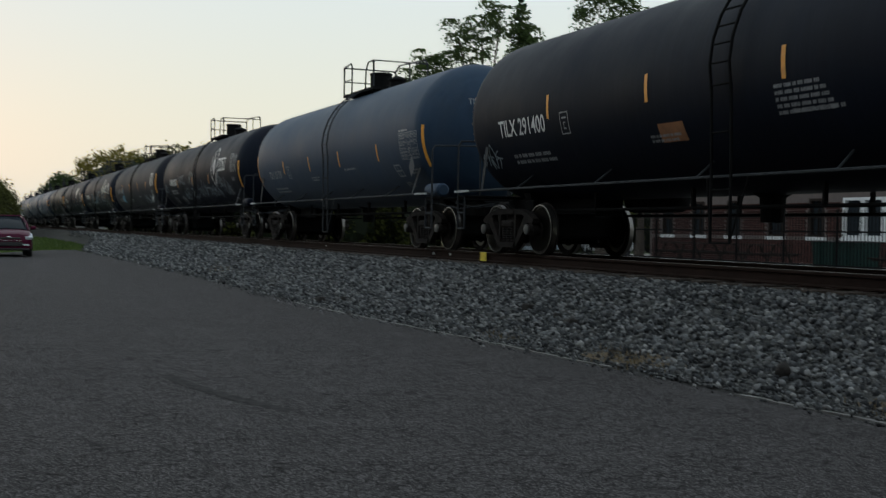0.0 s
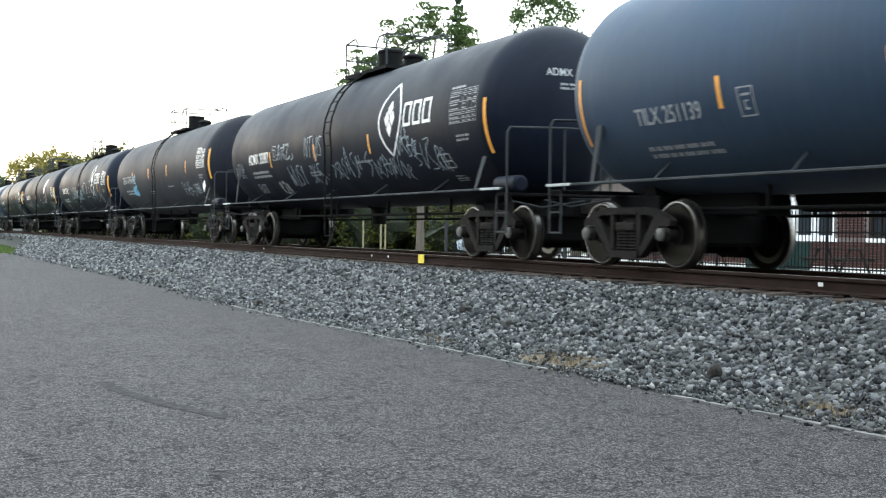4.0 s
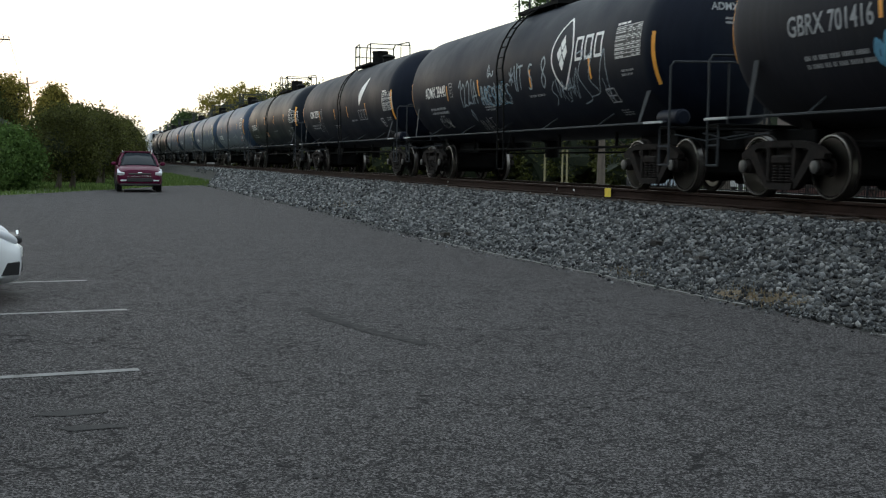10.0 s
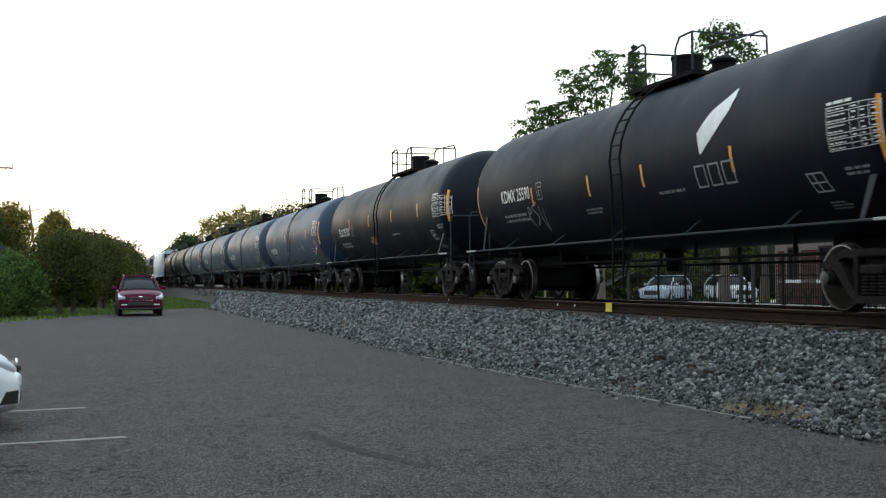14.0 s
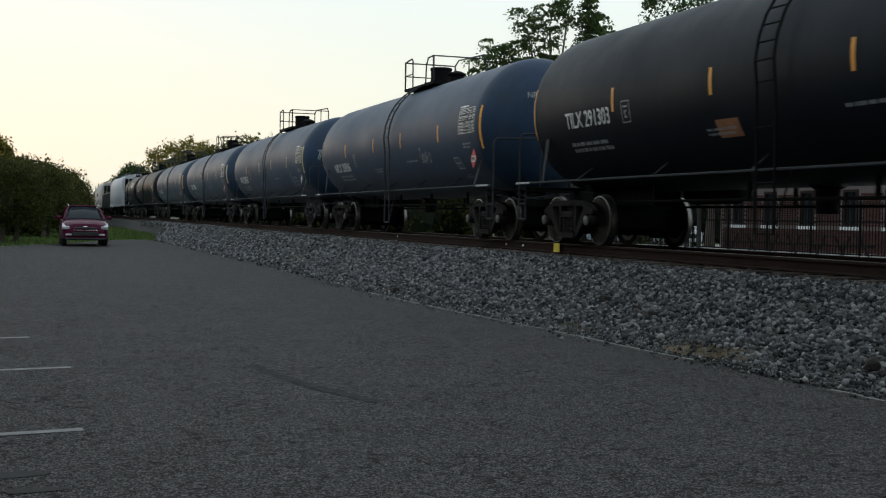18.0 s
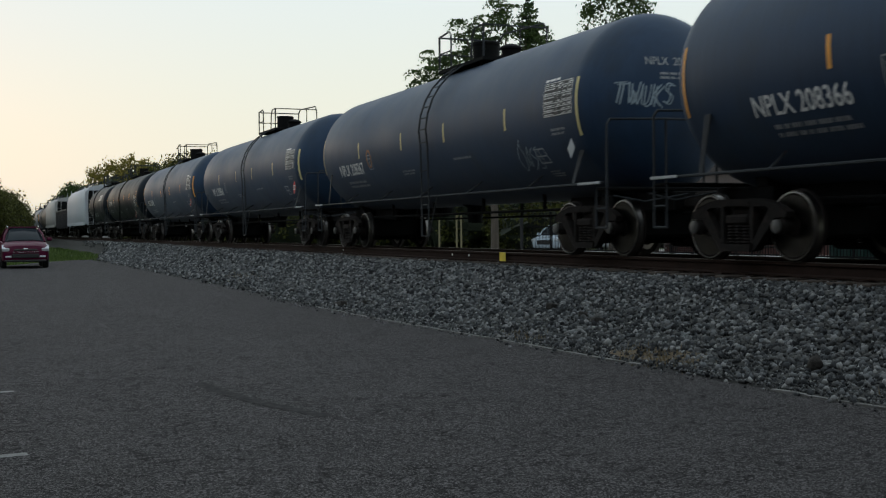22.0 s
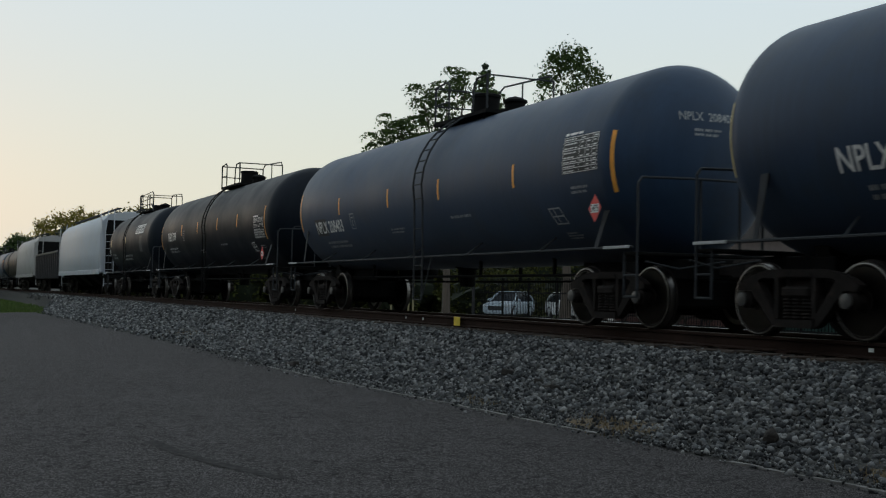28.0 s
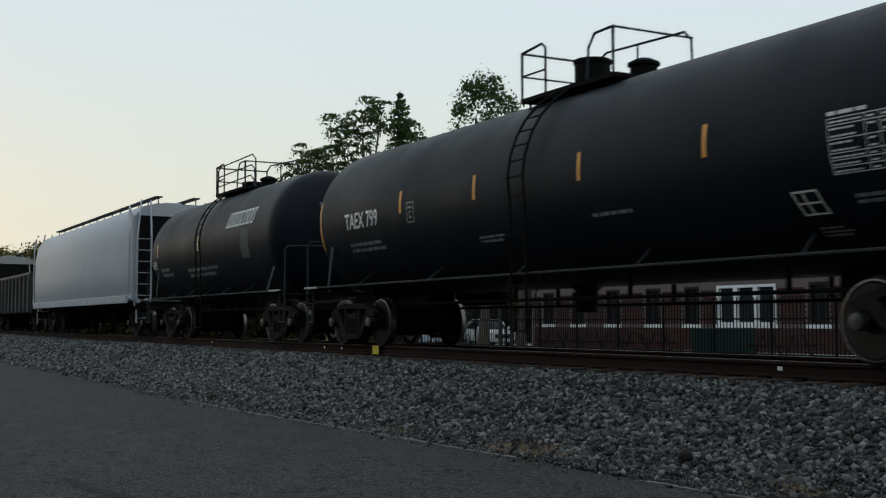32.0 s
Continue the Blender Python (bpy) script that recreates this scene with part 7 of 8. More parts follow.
def spruce():
    rnd = np.random.default_rng(43)
    t = thing("spruce_tree", "dark green spruce behind the broad-leaved tree", "tree", m=pose(36.0, 71.5, -0.05))
    H = 17.7
    part("trunk", Geo().lathe([(0, 0.25), (H * 0.5, 0.15), (H, 0.02)], "z", 9), M["bark"], t)
    pts, g = [], Geo()
    z = 3.0
    while z < H - 0.2:
        r = 4.4 * (1 - z / H) ** 0.9 + 0.1
        for k in range(10):
            a = rnd.uniform(0, 6.283)
            ln = r * rnd.uniform(0.7, 1.1)
            g.tube([(0, 0, z), (ln * 0.6 * math.cos(a), ln * 0.6 * math.sin(a), z - 0.05 * ln), (ln * math.cos(a), ln * math.sin(a), z + 0.12 * ln)], 0.025, 4)
            for i in range(14):
                u = (i + 1) / 14
                pts.append((ln * u * math.cos(a) + rnd.normal() * 0.06, ln * u * math.sin(a) + rnd.normal() * 0.06, z - 0.08 * ln * u + 0.2 * ln * u * u + rnd.normal() * 0.07))
        z += 0.42
    part("branchwork", g, M["bark"], t)["kind"] = "stuff"
    part("needles", leaf_cloud("needles", np.array(pts), 0.26, rnd, M["needle"]), None, t)


def bush_row():
    """Overgrown edge of the car park, running down to the track."""
    rnd = np.random.default_rng(61)
    rows = [(-23, 46, 5.4, 3.8, 2.9), (-15.4, 49, 4.6, 3.8, 2.8), (-10, 51.5, 3.5, 3.1, 2.55), (-5.3, 51.5, 2.5, 2.4, 2.75), (-3.2, 54.5, 1.35, 1.7, 2.5), (-0.7, 69, 1.9, 3.6, 4.1), (0.0, 81, 2.5, 4.8, 4.8), (2.0, 112, 3, 8, 5.4), (3.8, 128, 2.6, 8, 5.6), (4.9, 145, 2.3, 9, 5.3), (5.6, 165, 1.9, 10, 4.4), (-14, 122, 6, 6, 8.6), (-8.6, 120, 3.6, 6, 7.0), (-3.2, 112, 3.0, 5, 4.2), (-22, 116, 8, 6, 10), (-32, 112, 8, 6, 11)]
    for i, (x, y, rx, ry, h) in enumerate(rows):
        b = thing("bush", "dense dark green roadside bush" if i not in (3, 4) else "fresh green leafy bush beside the asphalt", "bush", "bushes along the car park", m=pose(x, y, -0.05))
        pts = clumps(rnd, (0, 0, h * 0.42), (rx, ry, h * 0.58), 300, 60 if i < 6 else 44, 0.26 if i < 6 else 0.34, -0.75)
        pts = pts[pts[:, 2] > 0.02]
        if 5 < i < 11:
            for _ in range(9):      # shoots that stand above the rest
                c = np.array((rnd.normal() * rx * 0.4, rnd.normal() * ry * 0.3, h * 0.9))
                up = c + np.array([(0, 0, 0.75 * j / 16) for j in range(17)]) + rnd.normal(size=(17, 3)) * 0.09
                pts = np.concatenate([pts, up])
        part("leaves", leaf_cloud("leaves", pts, 0.15 if i < 6 else 0.2, rnd, M["leaf_bush" if i in (3, 4) else "leaf_hedge"]), None, b)
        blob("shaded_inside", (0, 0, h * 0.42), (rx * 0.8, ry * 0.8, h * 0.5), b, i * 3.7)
    # row beyond the track
    for i in range(24):
        y = 70 + i * 6.4
        x = 30 + 4 * math.sin(i * 1.7) + (6 if i < 3 else 0) + max(0, y - 172) ** 2 / 1240
        h = 3.3 + 1.0 * abs(math.sin(i * 2.3))
        b = thing("bush", "dark green shrub beyond the track", "bush", "shrubs beyond the track", m=pose(x, y, -0.05))
        pts = clumps(rnd, (0, 0, h * 0.4), (3.5, 5.5, h * 0.6), 90, 22, 0.35, -0.75)
        pts = pts[pts[:, 2] > 0.02]
        part("leaves", leaf_cloud("leaves", pts, 0.34, rnd, M["leaf_hedge"]), None, b)
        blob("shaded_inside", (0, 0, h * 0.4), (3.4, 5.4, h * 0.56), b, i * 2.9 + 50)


def far_shrubs():
    """Thicket that closes the view under the train."""
    rnd = np.random.default_rng(67)
    for i in range(42):
        az, d = radians(8.5 + 1.25 * i), 92 + 5 * math.sin(i * 2.1)
        h = 7.0 + 0.8 * math.sin(i * 1.3) + (2.6 if 23 < i < 33 else 0.0)
        b = thing("bush", "tall dark green thicket beyond the yard", "bush", "thicket beyond the track", m=pose(d * math.sin(az), d * math.cos(az), -0.05))
        pts = clumps(rnd, (0, 0, h * 0.4), (2.6, 2.6, h * 0.6), 90, 30, 0.3, -0.75)
        pts = pts[pts[:, 2] > 0.02]
        part("leaves", leaf_cloud("leaves", pts, 0.3, rnd, M["leaf_hedge"]), None, b)
        blob("shaded_inside", (0, 0, h * 0.4), (2.5, 2.5, h * 0.56), b, i * 1.9 + 150)


def grass_tufts():
    """Blades on the verge and dry tufts in the ballast."""
    rnd = np.random.default_rng(71)
    g = Geo()
    def blade(x, y, z, h, w):
        a, l = rnd.uniform(0, 6.283), rnd.normal() * 0.3
        dx, dy = math.cos(a) * w, math.sin(a) * w
        g.add([(x - dx, y - dy, z), (x + dx, y + dy, z), (x + l * h * math.sin(a), y + l * h * math.cos(a), z + h)], [(0, 1, 2)])
    for k in range(34000):
        y = rnd.uniform(36, 76) if k % 2 else rnd.uniform(56, 118)
        x = rnd.uniform(-14, 8.4) if k % 2 else rnd.uniform(-4, 8.6)
        lim = float(np.interp(x, (-14, -8, -4.2, -2.3, -0.2, 1.3, 2.6, 4.0, 5.2, 6.5), (34, 37, 42.3, 45.8, 50.7, 53.9, 57.6, 61.3, 63.4, 64.5)))
        beside = y > 58 and edge_x(min(y, 62)) + 0.1 < x < bed_edge(y)
        if not beside and (y < lim + abs(rnd.normal()) * 0.3 or x > bed_edge(y)):
            continue
        blade(x, y, -0.06, rnd.uniform(0.06, 0.2), 0.03)
    tagged(part("verge_grass", g, M["grass"]), "rough green grass verge beyond the asphalt", "grass", kind="stuff")
    g = Geo()
    for cx, cy, sx, sy, n in ((6.66, 10.3, 0.16, 0.6, 300), (6.8, 6.7, 0.12, 0.3, 120), (6.85, 31.4, 0.3, 1.6, 400), (6.5, 13.2, 0.12, 0.5, 80)):
        for _ in range(n):
            x, y = cx + rnd.normal() * sx * 0.6, cy + rnd.normal() * sy * 0.6
            blade(x, y, max(0.0, bed_z(x, y)) - 0.01, rnd.uniform(0.02, 0.10), 0.008)
    tagged(part("dry_grass", g, M["dry_grass"]), "flattened straw-coloured grass at the ballast edge", "grass", kind="stuff")


# ---------------------------------------------------------------- poles and wires
def pole(label, x, y, h, arm_z, arm, lean, turn, extra=False):
    p = thing("utility_pole", label, "utility pole", "utility poles", m=pose(x, y, -0.1, 0, lean, 0))
    part("shaft", Geo().lathe([(0, 0.17), (h * 0.5, 0.15), (h, 0.11), (h + 0.03, 0.0)], "z", 12), M["pole_wood"], p, smooth=True)
    m = pose(0, 0, 0, 0, 0, turn)
    part("crossarm", Geo().box(-arm / 2, arm / 2, -0.19, -0.07, arm_z - 0.06, arm_z + 0.06, 0.01), M["pole_wood"], p, m=m)
    for sx in (-1, 1):
        part("arm_brace", Geo().tube([(sx * 0.7, -0.13, arm_z - 0.05), (0, -0.13, arm_z - 0.75)], 0.02, 5), M["pole_wood"], p, m=m)
    for u in (-0.47, -0.3, 0.3, 0.47):
        part("insulator", cached("insulator", lambda: Geo().lathe([(0, 0.02), (0.08, 0.02), (0.1, 0.05), (0.16, 0.055), (0.2, 0.03), (0.22, 0.0)], "z", 10).mesh("insulator", M["wire"], True)), None, p, m=m @ pose(arm * u, -0.13, arm_z + 0.06))
    if extra:
        part("bracket", Geo().tube([(0, 0, arm_z - 2.4), (-1.1, -0.1, arm_z - 2.35), (-1.9, -0.1, arm_z - 2.45)], 0.025, 5), M["wire"], p)
        part("cutout", Geo().lathe([(0, 0.06), (0.5, 0.06), (0.55, 0.0)], "z", 8, (-1.35, -0.1, arm_z - 2.2)), M["wire"], p)
    return p


def sag_line(a, b, sag, n=14):
    a, b = Vector(a), Vector(b)
    return [a.lerp(b, i / n) - Vector((0, 0, sag * 4 * (i / n) * (1 - i / n))) for i in range(n + 1)]


def poles():
    d1, d2 = 104.0, 165.0
    x1, y1 = -d1 * math.sin(radians(3.88)), d1 * math.cos(radians(3.88))
    x2, y2 = -d2 * math.sin(radians(2.05)), d2 * math.cos(radians(2.05))
    pole("weathered wooden utility pole with one crossarm above the bushes", x1, y1, 12.2, 11.2, 2.45, 0, 4, True)
    pole("leaning wooden utility pole among the bushes", x2, y2, 12.1, 11.3, 2.3, -6, 10)
    lx = x2 + math.tan(radians(-6)) * 11.3
    for i, u in enumerate((-0.47, 0.47)):
        g = Geo().tube(sag_line((x1 + 2.45 * u, y1 - 0.1, 11.35), (lx + 2.3 * u, y2, 11.4), 2.2), 0.014, 4)
        tagged(part("overhead_wire", g, M["wire"]), "thin overhead wire sagging between the poles", "wire", "overhead wires")
        g = Geo().tube(sag_line((x1 + 2.45 * u, y1 - 0.1, 11.35), (x1 - 8 + 2.45 * u, y1 - 62, 14.5), 1.6), 0.014, 4)
        tagged(part("overhead_wire", g, M["wire"]), "thin overhead wire running from the pole", "wire", "overhead wires")
    for z0, z1, s in ((6.9, 6.7, 0.5), (5.7, 6.3, 0.7)):
        g = Geo().tube(sag_line((x1 - 0.1, y1 - 0.15, z0), (x1 - 14, y1 - 25, z1), s), 0.035, 5)
        tagged(part("cable", g, M["pale_wire"]), "pale thick cable sagging from the pole", "cable", "overhead wires")
    # street lamp whose head reaches into view
    lp = thing("street_lamp", "grey street lamp with a long bracket arm", "street lamp", m=pose(-11.3, 78, -0.05))
    part("shaft", Geo().lathe([(0, 0.14), (11.2, 0.08)], "z", 12), M["pole_wood"], lp)
    part("arm", Geo().tube([(0, 0, 10.6), (0.9, 0, 11.1), (1.9, 0, 11.2)], 0.04, 8), M["lamp_head"], lp)
    part("head", Geo().box(1.75, 2.45, -0.14, 0.14, 11.05, 11.22, 0.05), M["lamp_head"], lp)
    for x, y, h in ((19.6, 46.0, 2.1), (19.9, 46.2, 2.1), (18.3, 44.8, 1.9)):
        tagged(part("marker_post", Geo().box(-0.032, 0.032, -0.032, 0.032, 0, h, 0.006), M["post_yellow"], m=pose(x, y, -0.06)), "thin dull yellow post beyond the track", "post", "marker posts")


# ---------------------------------------------------------------- fence, building and yard beyond the track
FX, FZ = 25.0, 0.3


def yard():
    g = Geo().box(17.5, 75.0, 4.0, 66.0, -0.4, 0.0)
    tagged(part("yard_pavement", g, M["concrete"]), "pale gravel and concrete yard beyond the track", "pavement", kind="structure")
    g = Geo()
    g.add([(16.2, 0, -0.05), (18.6, 0, FZ), (33, 0, FZ), (36, 0, -0.02), (16.2, 51, -0.05), (18.6, 50.6, FZ), (30, 50.6, FZ), (33, 52, -0.02)], [(0, 4, 5, 1), (1, 5, 6, 2), (2, 6, 7, 3), (4, 7, 6, 5)])
    tagged(part("yard_bank", g, M["concrete"]), "raised pale gravel strip under the fence", "ground", kind="structure")
    f = thing("fence", "black steel picket fence with flat rails", "fence", m=pose(FX, 0, FZ))
    y0, y1, H = 15.5, 50.0, 1.85
    for z in (0.18, H - 0.62, H - 0.14):
        part("rail", Geo().box(-0.025, 0.025, y0, y1, z - 0.025, z + 0.025), M["fence_black"], f)
    pk = Geo().box(-0.011, 0.011, -0.011, 0.011, 0.06, H).add([(-0.014, -0.014, H), (0.014, -0.014, H), (0.014, 0.014, H), (-0.014, 0.014, H), (0, 0, H + 0.05)], [(0, 1, 4), (1, 2, 4), (2, 3, 4), (3, 0, 4)]).mesh("picket", M["fence_black"])
    post = Geo().box(-0.035, 0.035, -0.035, 0.035, 0, H + 0.06, 0.006).mesh("post", M["fence_black"])
    n = int((y1 - y0) / 0.145)
    for i in range(n + 1):
        y = y0 + i * 0.145
        if i % 17 == 0:
            part("post", post, None, f, m=pose(0, y, 0))
        else:
            part("picket", pk, None, f, m=pose(0, y, 0))
    # pale gate posts at the far end
    for y in (39.4, 40.3, 50.2):
        tagged(part("gate_post", Geo().box(-0.06, 0.06, -0.06, 0.06, 0, 1.75, 0.01), M["post_grey"], m=pose(FX - 0.2, y, FZ)), "grey square gate post", "post", "gate posts")
    # building
    bx, by0, by1, bh = 36.0, 16.0, 55.0, 4.3
    b = thing("brick_building", "long red brick building with a white-framed entrance bay", "building", m=pose(0, 0, -0.02))
    wins = [(y, 1.05) for y in (20.5, 24.0, 27.5, 30.8, 33.8)] + [(36.78, 1.22), (38.01, 1.22), (39.22, 1.18)] + [(41.5, 1.0), (44.3, 1.1), (47.5, 1.1), (50.5, 1.1), (53.3, 1.0)]
    zb, zt = 1.36, 3.1
    y = by0
    g = Geo().box(bx, bx + 0.35, by0, by1, 0, 1.2).box(bx, bx + 0.35, by0, by1, zt, bh)
    for wy, w in wins:
        g.box(bx, bx + 0.35, y, wy - w / 2, 1.2, zt)
        y = wy + w / 2
    g.box(bx, bx + 0.35, y, by1, 1.2, zt)
    part("wall", g, M["mortar"], b)
    part("end_wall", Geo().box(bx + 0.35, bx + 14, by1 - 0.35, by1, 0, bh), M["brick"], b)
    part("end_wall", Geo().box(bx + 0.35, bx + 14, by0, by0 + 0.35, 0, bh), M["brick"], b)
    part("rear_wall", Geo().box(bx + 13.65, bx + 14, by0 + 0.35, by1 - 0.35, 0, bh), M["brick"], b)
    for sy, sw in [(wy, w + 0.3) for wy, w in wins if not 36 < wy < 40] + [(38.0, 3.9)]:
        part("sill", Geo().box(bx - 0.06, bx + 0.01, sy - sw / 2, sy + sw / 2, 1.2, 1.36, 0.008), M["trim_white"], b, "white stone window sill")
    part("floor_slab", Geo().box(bx + 0.35, bx + 13.65, by0 + 0.35, by1 - 0.35, 0, 0.3), M["mortar"], b)
    part("roof", Geo().prism([(by0 - 0.3, bh), (by1 + 0.3, bh), (by1 - 4, bh + 1.1), (by0 + 4, bh + 1.1)], bx - 0.3, bx + 14.3), M["roof"], b)
    for wy, w in wins:
        wd = part("window", Geo().box(bx + 0.16, bx + 0.19, wy - w / 2 + 0.1, wy + w / 2 - 0.1, zb + 0.1, zt - 0.1), M["glass"], b)
        fr = Geo()
        for a, c in ((wy - w / 2 + 0.002, wy - w / 2 + 0.12), (wy + w / 2 - 0.12, wy + w / 2 - 0.002)):
            fr.box(bx - 0.03, bx + 0.2, a, c, zb, zt - 0.002)
        fr.box(bx - 0.03, bx + 0.2, wy - w / 2 + 0.12, wy + w / 2 - 0.12, zb, zb + 0.1).box(bx - 0.03, bx + 0.2, wy - w / 2 + 0.12, wy + w / 2 - 0.12, zt - 0.12, zt - 0.002)
        white = 36 < wy < 40
        if not white:
            fr.box(bx + 0.1, bx + 0.155, wy - 0.03, wy + 0.03, zb + 0.1, zt - 0.12).box(bx + 0.1, bx + 0.155, wy - w / 2 + 0.12, wy + w / 2 - 0.12, 2.2, 2.26)
        part("frame", fr, M["trim_white" if white else "window_dark"], wd, "white painted window frame" if white else "dark brown window frame")
    # brick courses on the visible wall: headers and stretchers set proud of the mortar
    br = Geo().box(-0.012, 0.0, 0.006, 0.294, 0.006, 0.104).mesh("brick", M["brick"])
    rnd = random.Random(9)
    cnt = 0
    g = Geo()
    for zi in range(25):
        z = 1.38 + (zi - 11) * 0.11 if zi >= 11 else 0.05 + zi * 0.105
        y = by0 + (0.15 if zi % 2 else 0)
        while y < by1 - 0.35:
            hit = z > 1.2 and any(abs(y + 0.15 - wy) < w / 2 + 0.16 for wy, w in wins)
            if not hit:
                if cnt < 300 and 40 < y < 46:
                    part("brick", br, None, b, m=pose(bx, y, z))
                    cnt += 1
                else:
                    g.box(bx - 0.012, bx - 0.001, y + 0.006, y + 0.294, z + 0.006, z + 0.1)
            y += 0.30
    tagged(part("brickwork", g, M["brick"], b, "red brick courses"), kind="stuff")
    # white house past the brick building
    h = thing("house", "small white house with a dark roof among trees", "house", m=pose(55.0, 58.5, -0.02))
    part("wall", Geo().box(0, 7, 0, 5.6, 0, 7.4), M["trim_white"], h)
    part("roof", Geo().add([(-0.4, -0.4, 7.38), (7.4, -0.4, 7.38), (7.4, 6.0, 7.38), (-0.4, 6.0, 7.38), (-0.4, 2.8, 8.5), (7.4, 2.8, 8.5)], [(3, 2, 1, 0), (0, 1, 5, 4), (2, 3, 4, 5), (0, 4, 3), (1, 2, 5)]), M["roof"], h)
    for y in (0.9, 2.4, 3.9):
        wd = part("window", Geo().box(-0.03, 0.01, y, y + 0.8, 5.9, 6.95), M["glass"], h)
        part("frame", Geo().box(-0.05, 0, y - 0.07, y, 5.83, 7.02).box(-0.05, 0, y + 0.8, y + 0.87, 5.83, 7.02).box(-0.05, 0, y, y + 0.8, 5.83, 5.9).box(-0.05, 0, y, y + 0.8, 6.95, 7.02), M["trim_white"], wd)
    # dark green skip and benches by the fence
    bn = thing("metal_skip", "dark green metal rubbish skip beside the fence", "skip", m=pose(26.4, 29.0, FZ))
    part("bin_body", Geo().prism([(-0.92, 0.0), (0.92, 0.0), (1.0, 0.9), (-1.0, 0.9)], -0.5, 0.5), M["green_box"], bn)
    part("lid", Geo().box(-0.56, 0.56, -1.02, 1.02, 0.905, 0.95, 0.02), M["plastic"], bn)
    for y in (-0.6, 0.0, 0.6):
        part("rib", Geo().box(-0.56, -0.5, y - 0.04, y + 0.04, 0.12, 0.84), M["green_box"], bn)
    for y in (26.4, 33.0, 35.7, 38.3):
        t = thing("picnic_table", "dark wooden picnic table by the fence", "picnic table", "picnic tables", m=pose(26.5, y, FZ))
        for i in range(4):
            part("tabletop_board", Geo().box(-0.35 + i * 0.18, -0.19 + i * 0.18, -0.9, 0.9, 0.72, 0.76, 0.006), M["bench_wood"], t)
        for sx in (-1, 1):
            part("seat_board", Geo().box(sx * 0.7 - 0.12, sx * 0.7 + 0.12, -0.9, 0.9, 0.42, 0.46, 0.006), M["bench_wood"], t)
            for yy in (-0.65, 0.65):
                part("leg", Geo().tube([(sx * 0.62, yy, 0.0), (sx * 0.2, yy, 0.72)], 0.04, 6), M["bench_wood"], t)
        for yy in (-0.65, 0.65):
            part("cross_bar", Geo().box(-0.8, 0.8, yy - 0.03, yy + 0.03, 0.36, 0.42), M["bench_wood"], t)


def sky_blocking_walls():
    """Unseen walls added behind the bays and the camera to block sky light."""
    g = Geo().box(-10.0, -9.7, -22.0, 24.0, -0.05, 12.5).box(-9.7, 5.0, -10.3, -10.0, -0.05, 13.5)
    tagged(part("wall_west", g, M["brick_plain"]), "added plain dark brick wall, unseen, blocking sky light", "wall", kind="structure")


# ---------------------------------------------------------------- marks on the asphalt and litter in the stones
def blot(rnd, x, y, rx, ry, turn=0.0, n=18):
    c, s = math.cos(turn), math.sin(turn)
    pts = []
    for i in range(n):
        a = 2 * math.pi * i / n
        k = 0.75 + 0.35 * rnd.random()
        u, v = rx * k * math.cos(a), ry * k * math.sin(a)
        pts.append((x + u * c - v * s, y + u * s + v * c, 0.004))
    return Geo().add(pts, [tuple(range(n))])


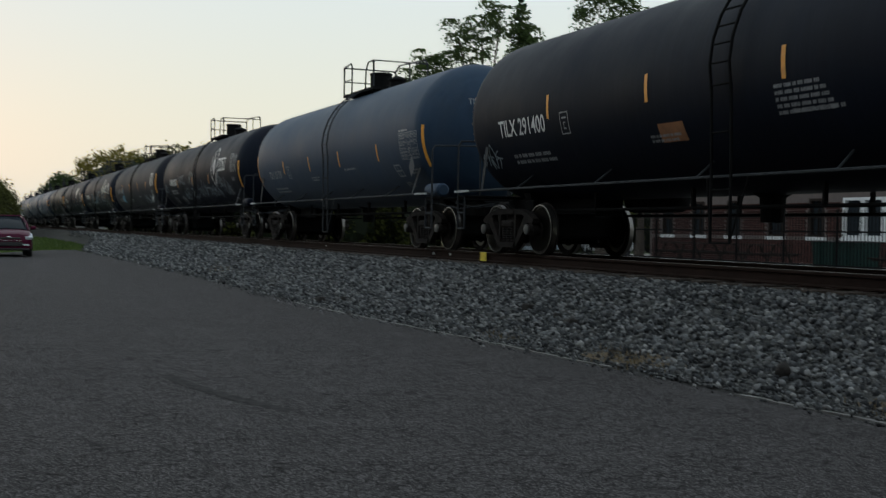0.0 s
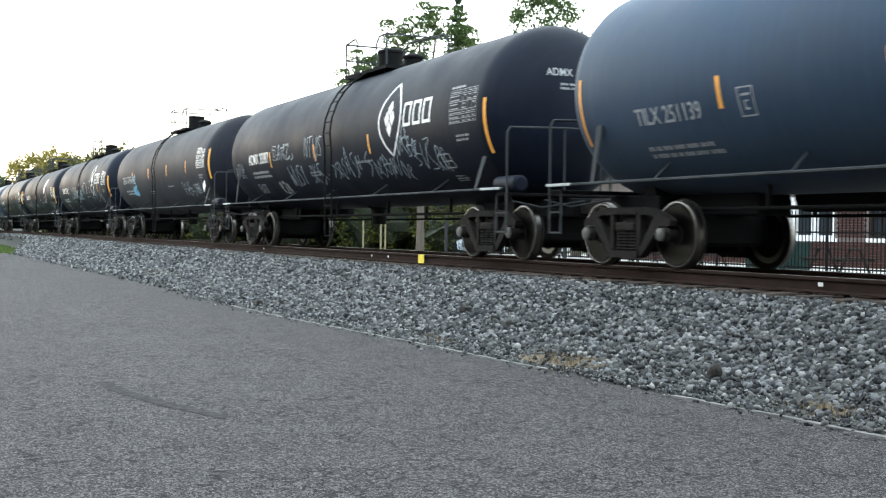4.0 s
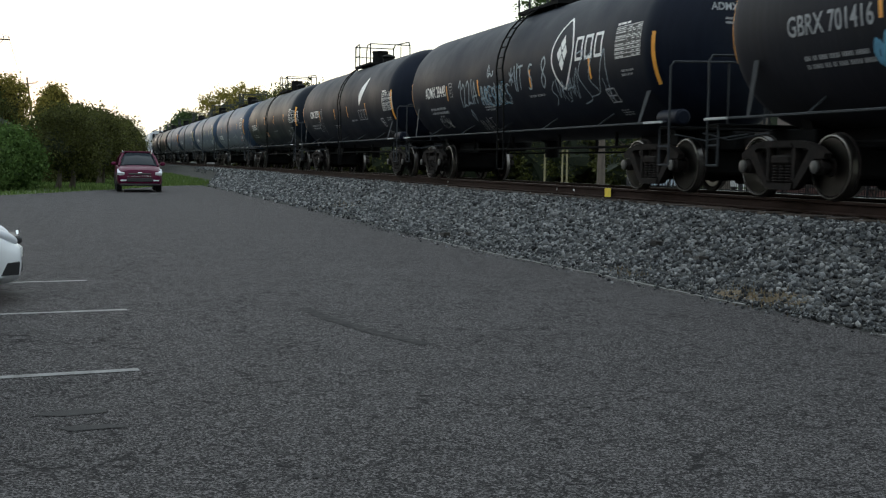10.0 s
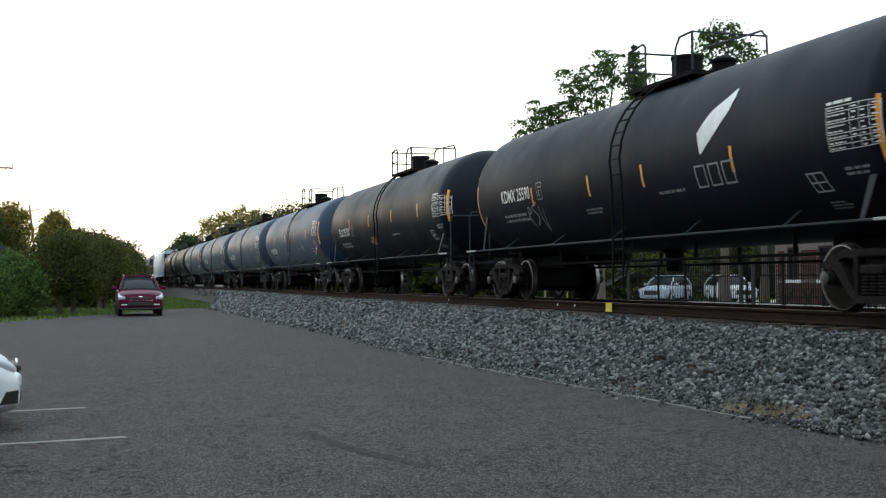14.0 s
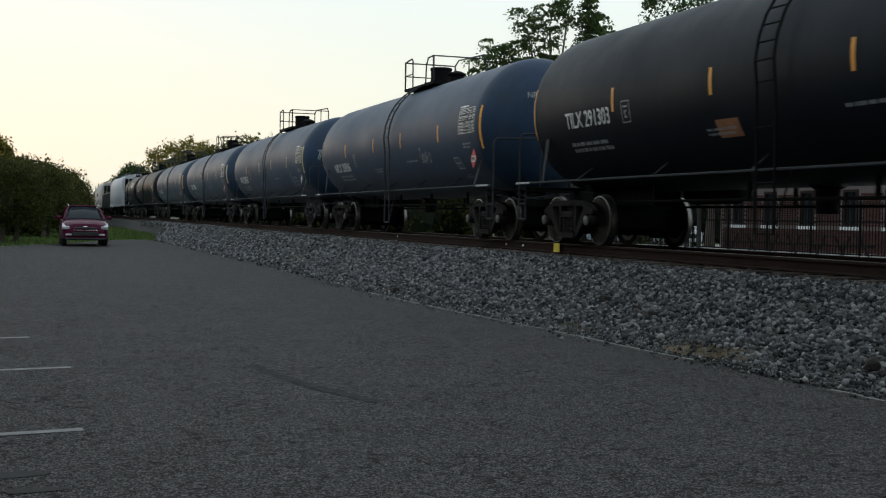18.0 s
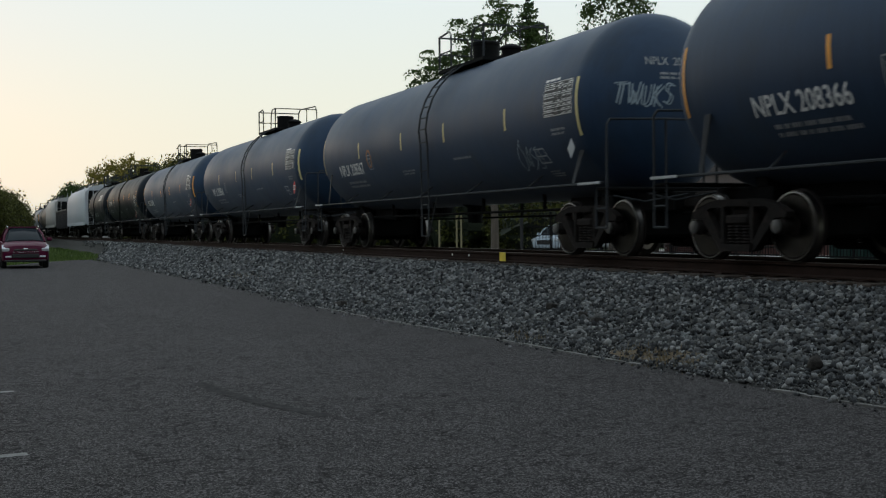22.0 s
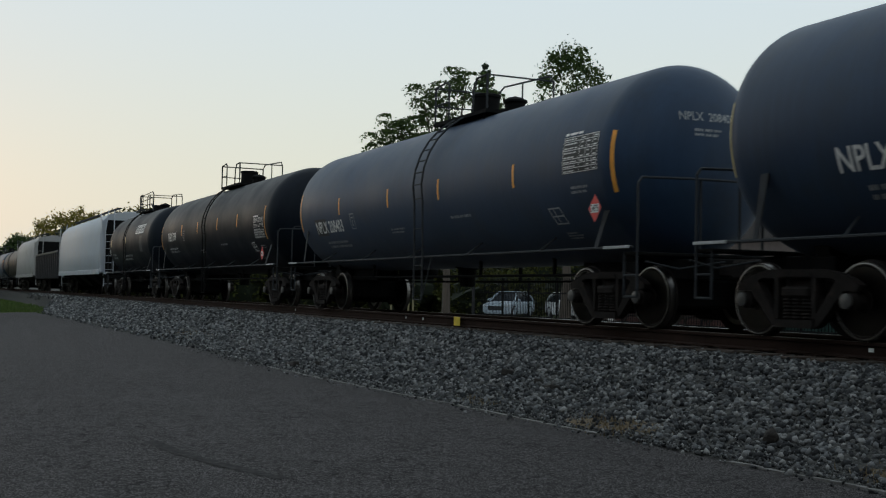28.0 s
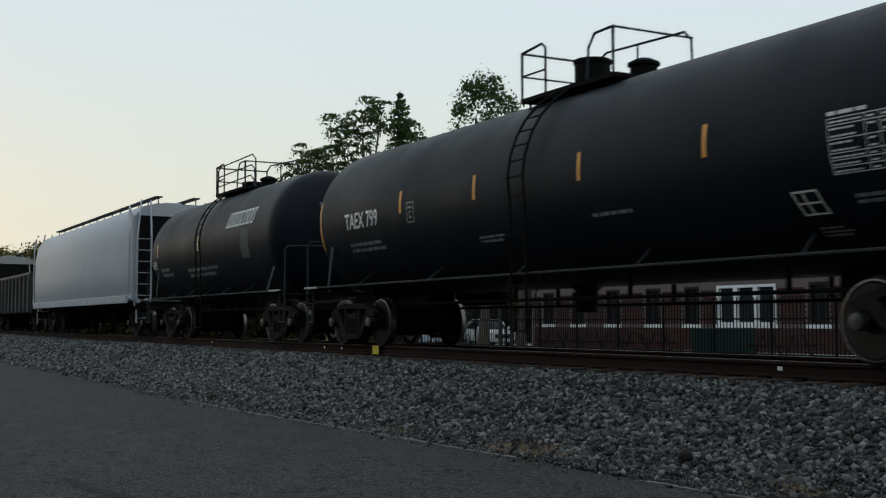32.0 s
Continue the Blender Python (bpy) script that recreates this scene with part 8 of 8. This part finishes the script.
def surface_marks():
    rnd = random.Random(17)
    k = 0.105
    for x, y in ((0.37, 4.70), (0.35, 7.88), (0.38, 11.07), (0.03, 13.80)):
        g = Geo()
        L = 5.2
        pts = []
        for i in range(14):
            u = L * i / 13
            for s in (-1, 1):
                pts.append((x - u + rnd.uniform(-0.01, 0.01), y - u * 0.118 + s * (0.05 + rnd.uniform(-0.006, 0.006)), 0.005))
        g.add(pts, [(2 * i, 2 * i + 1, 2 * i + 3, 2 * i + 2) for i in range(13)])
        tagged(part("bay_line", g, M["line_paint"]), "worn white parking bay line", "road marking", "parking bay lines", "structure")
    for x, y, rx, ry, a in ((-0.06, 6.6, 0.2, 0.09, 0.1), (0.04, 6.22, 0.17, 0.07, 0), (3.33, 10.8, 0.16, 0.025, 0.1), (4.82, 7.13, 0.05, 0.04, 0), (2.0, 7.51, 0.03, 0.025, 0), (6.42, 9.75, 0.1, 0.2, 0.1), (-0.9, 12.7, 0.5, 0.14, 0.05), (1.3, 8.4, 0.05, 0.03, 0), (1.35, 14.1, 0.2, 0.025, 0.1), (4.4, 5.6, 0.03, 0.03, 0), (1.0, 5.0, 0.03, 0.03, 0), (2.8, 6.1, 0.04, 0.03, 0)):
        tagged(part("oil_stain", blot(rnd, x, y, rx, ry, a), M["dark_stain"]), "dark oil stain on the asphalt", "stain", "stains on the asphalt", "structure")
    # tyre scuff and hairline cracks
    p, f = stroke([(2.0 + 0.02 * i + 0.006 * i * i, 10.9 - 0.3 * i) for i in range(9)], 0.13)
    tagged(part("tyre_scuff", Geo().add([(u, v, 0.0035) for u, v in p], f), M["scuff"]), "faint curved tyre scuff", "stain", "stains on the asphalt", "structure")
    for x, y, a, ln in [(rnd.uniform(0.2, 5.4), rnd.uniform(3.6, 9.5), rnd.choice((0.1, 0.3, 1.2, 2.2, 2.8)), rnd.uniform(0.5, 1.5)) for _ in range(26)] + [(0.5, 18, 1.2, 4.0), (3.0, 22, 1.8, 6.0), (2.0, 14.5, 0.4, 3.5)]:
        line = []
        for i in range(24):
            line.append((x, y))
            b = a + rnd.uniform(-1.0, 1.0)
            x += math.cos(b) * ln / 24
            y += math.sin(b) * ln / 24
        p, f = stroke(line, 0.0065)
        tagged(part("crack", Geo().add([(u, v, 0.0045) for u, v in p], f), M["dark_stain"]), "thin branching crack in the asphalt", "crack", "cracks in the asphalt", "structure")
    for x, y, rx, ry, a in ((6.6, 10.6, 0.13, 0.5, 0.02), (6.74, 10.0, 0.16, 0.4, 0.1), (6.82, 6.75, 0.09, 0.3, 0), (6.77, 31.4, 0.2, 1.2, 0), (7.04, 49.0, 0.25, 1.5, 0)):
        g = blot(rnd, 0, 0, rx, ry, a, 34)
        g.v = [(x + u, y + v, max(0.004, bed_z(x + u, y + v) + 0.012)) for u, v, _ in g.v]
        tagged(part("bare_soil", g, M["tan_soil"]), "patch of bare tan soil at the ballast edge", "soil", "bare soil patches", "structure")
    # rotten sleeper pieces and dark lumps on the bank
    for x, y, l, a in ((7.53, 14.1, 0.42, 20), (7.27, 12.68, 0.5, 75), (7.4, 13.1, 0.3, 40), (6.3, 20.4, 0.9, 88), (6.55, 19.6, 0.5, 80), (6.5, 24.5, 0.6, 85)):
        tagged(part("rotten_wood", Geo().box(-l / 2, l / 2, -0.06, 0.06, -0.05, 0.035, 0.012), M["old_wood"], m=pose(x, y, max(0.0, bed_z(x, y)) - 0.005, 6, 7, a)), "piece of dark rotten sleeper wood among the stones", "wood", "rotten wood pieces")
    for x, y, r in ((6.94, 8.2, 0.10), (7.85, 7.05, 0.07), (7.9, 6.6, 0.07)):
        rr = np.random.default_rng(int(y * 10))
        me = stones_mesh("dark_rock", np.array([(0, 0, 0.0)]), np.array([r]), rr, M["old_wood"])
        tagged(part("dark_rock", me, None, m=pose(x, y, bed_z(x, y) + r * 0.6)), "dark rounded lump of rock in the ballast", "rock", "dark rocks")


# ---------------------------------------------------------------- build
ground()
track()
train()
suv()
parked_row()
poles()
yard()
sky_blocking_walls()
bush_row()
far_shrubs()
frond_tree()
spruce()
tree("sparse-topped broad-leaved tree beyond the yard", 35.2, 59.0, 16.5, 2.6, 11.0, "leaf_tree", 44, n=150, per=46, size=0.22, spread=0.24, core=0.5)
tree("low broad-leaved tree beyond the yard", 37.2, 58.0, 13.5, 3.2, 9.0, "leaf_tree", 45, n=110, per=40, size=0.22, spread=0.26, core=0.5)
# gold crowns here and below carry the sunlight in their leaf colour
for _x, _y, _h, _r, _s in ((22.6, 178, 12.6, 7.5, 46), (15.6, 184, 8.6, 3.6, 47), (33, 176, 13.5, 8, 48), (31, 108, 10.6, 3.0, 49)):
    tree("rounded tree far beyond the track, sunlight's gold painted into some crowns", _x, _y, _h, _r, _h * 0.55, "leaf_gold" if _s in (46, 48) else "leaf_tree", _s, n=200, per=40, size=0.4, spread=0.42, core=0.8, group="far trees")
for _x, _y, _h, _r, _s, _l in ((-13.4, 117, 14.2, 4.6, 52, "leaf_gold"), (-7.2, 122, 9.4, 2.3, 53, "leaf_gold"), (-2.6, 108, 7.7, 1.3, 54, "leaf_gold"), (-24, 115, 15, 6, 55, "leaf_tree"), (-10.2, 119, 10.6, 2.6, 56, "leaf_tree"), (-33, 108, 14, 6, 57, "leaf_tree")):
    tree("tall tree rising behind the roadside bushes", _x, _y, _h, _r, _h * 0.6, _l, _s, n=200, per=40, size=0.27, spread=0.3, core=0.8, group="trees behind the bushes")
for _x, _y, _h, _s in ((-1.15, 56.5, 3.7, 58), (-0.55, 57.2, 3.5, 59), (0.75, 66, 3.8, 60), (0.95, 67.5, 3.6, 62)):
    tree("small slender tree on the verge", _x, _y, _h, 1.5, _h * 0.5, "leaf_hedge", _s, n=200, per=60, size=0.11, spread=0.2, core=0.6, group="verge trees")
# unseen trees added round the camera to block low sky and darken reflections
for _k, (_x, _y) in enumerate([(-33, -50 + 10 * i) for i in range(10)] + [(-24 + 10 * i, -52) for i in range(3)] + [(17 + 9 * i, -34) for i in range(6)]):
    _h = 16.5 + 2.0 * math.sin(_k * 2.1)
    tree("dense unseen tree added to block low sky round the car park", _x, _y, _h, 6.4, _h * 0.5, "leaf_hedge", 80 + _k, n=90, per=16, size=0.6, spread=0.7, core=0.95, group="trees round the car park")
surface_marks()
grass_tufts()
ballast_stones()
motions()
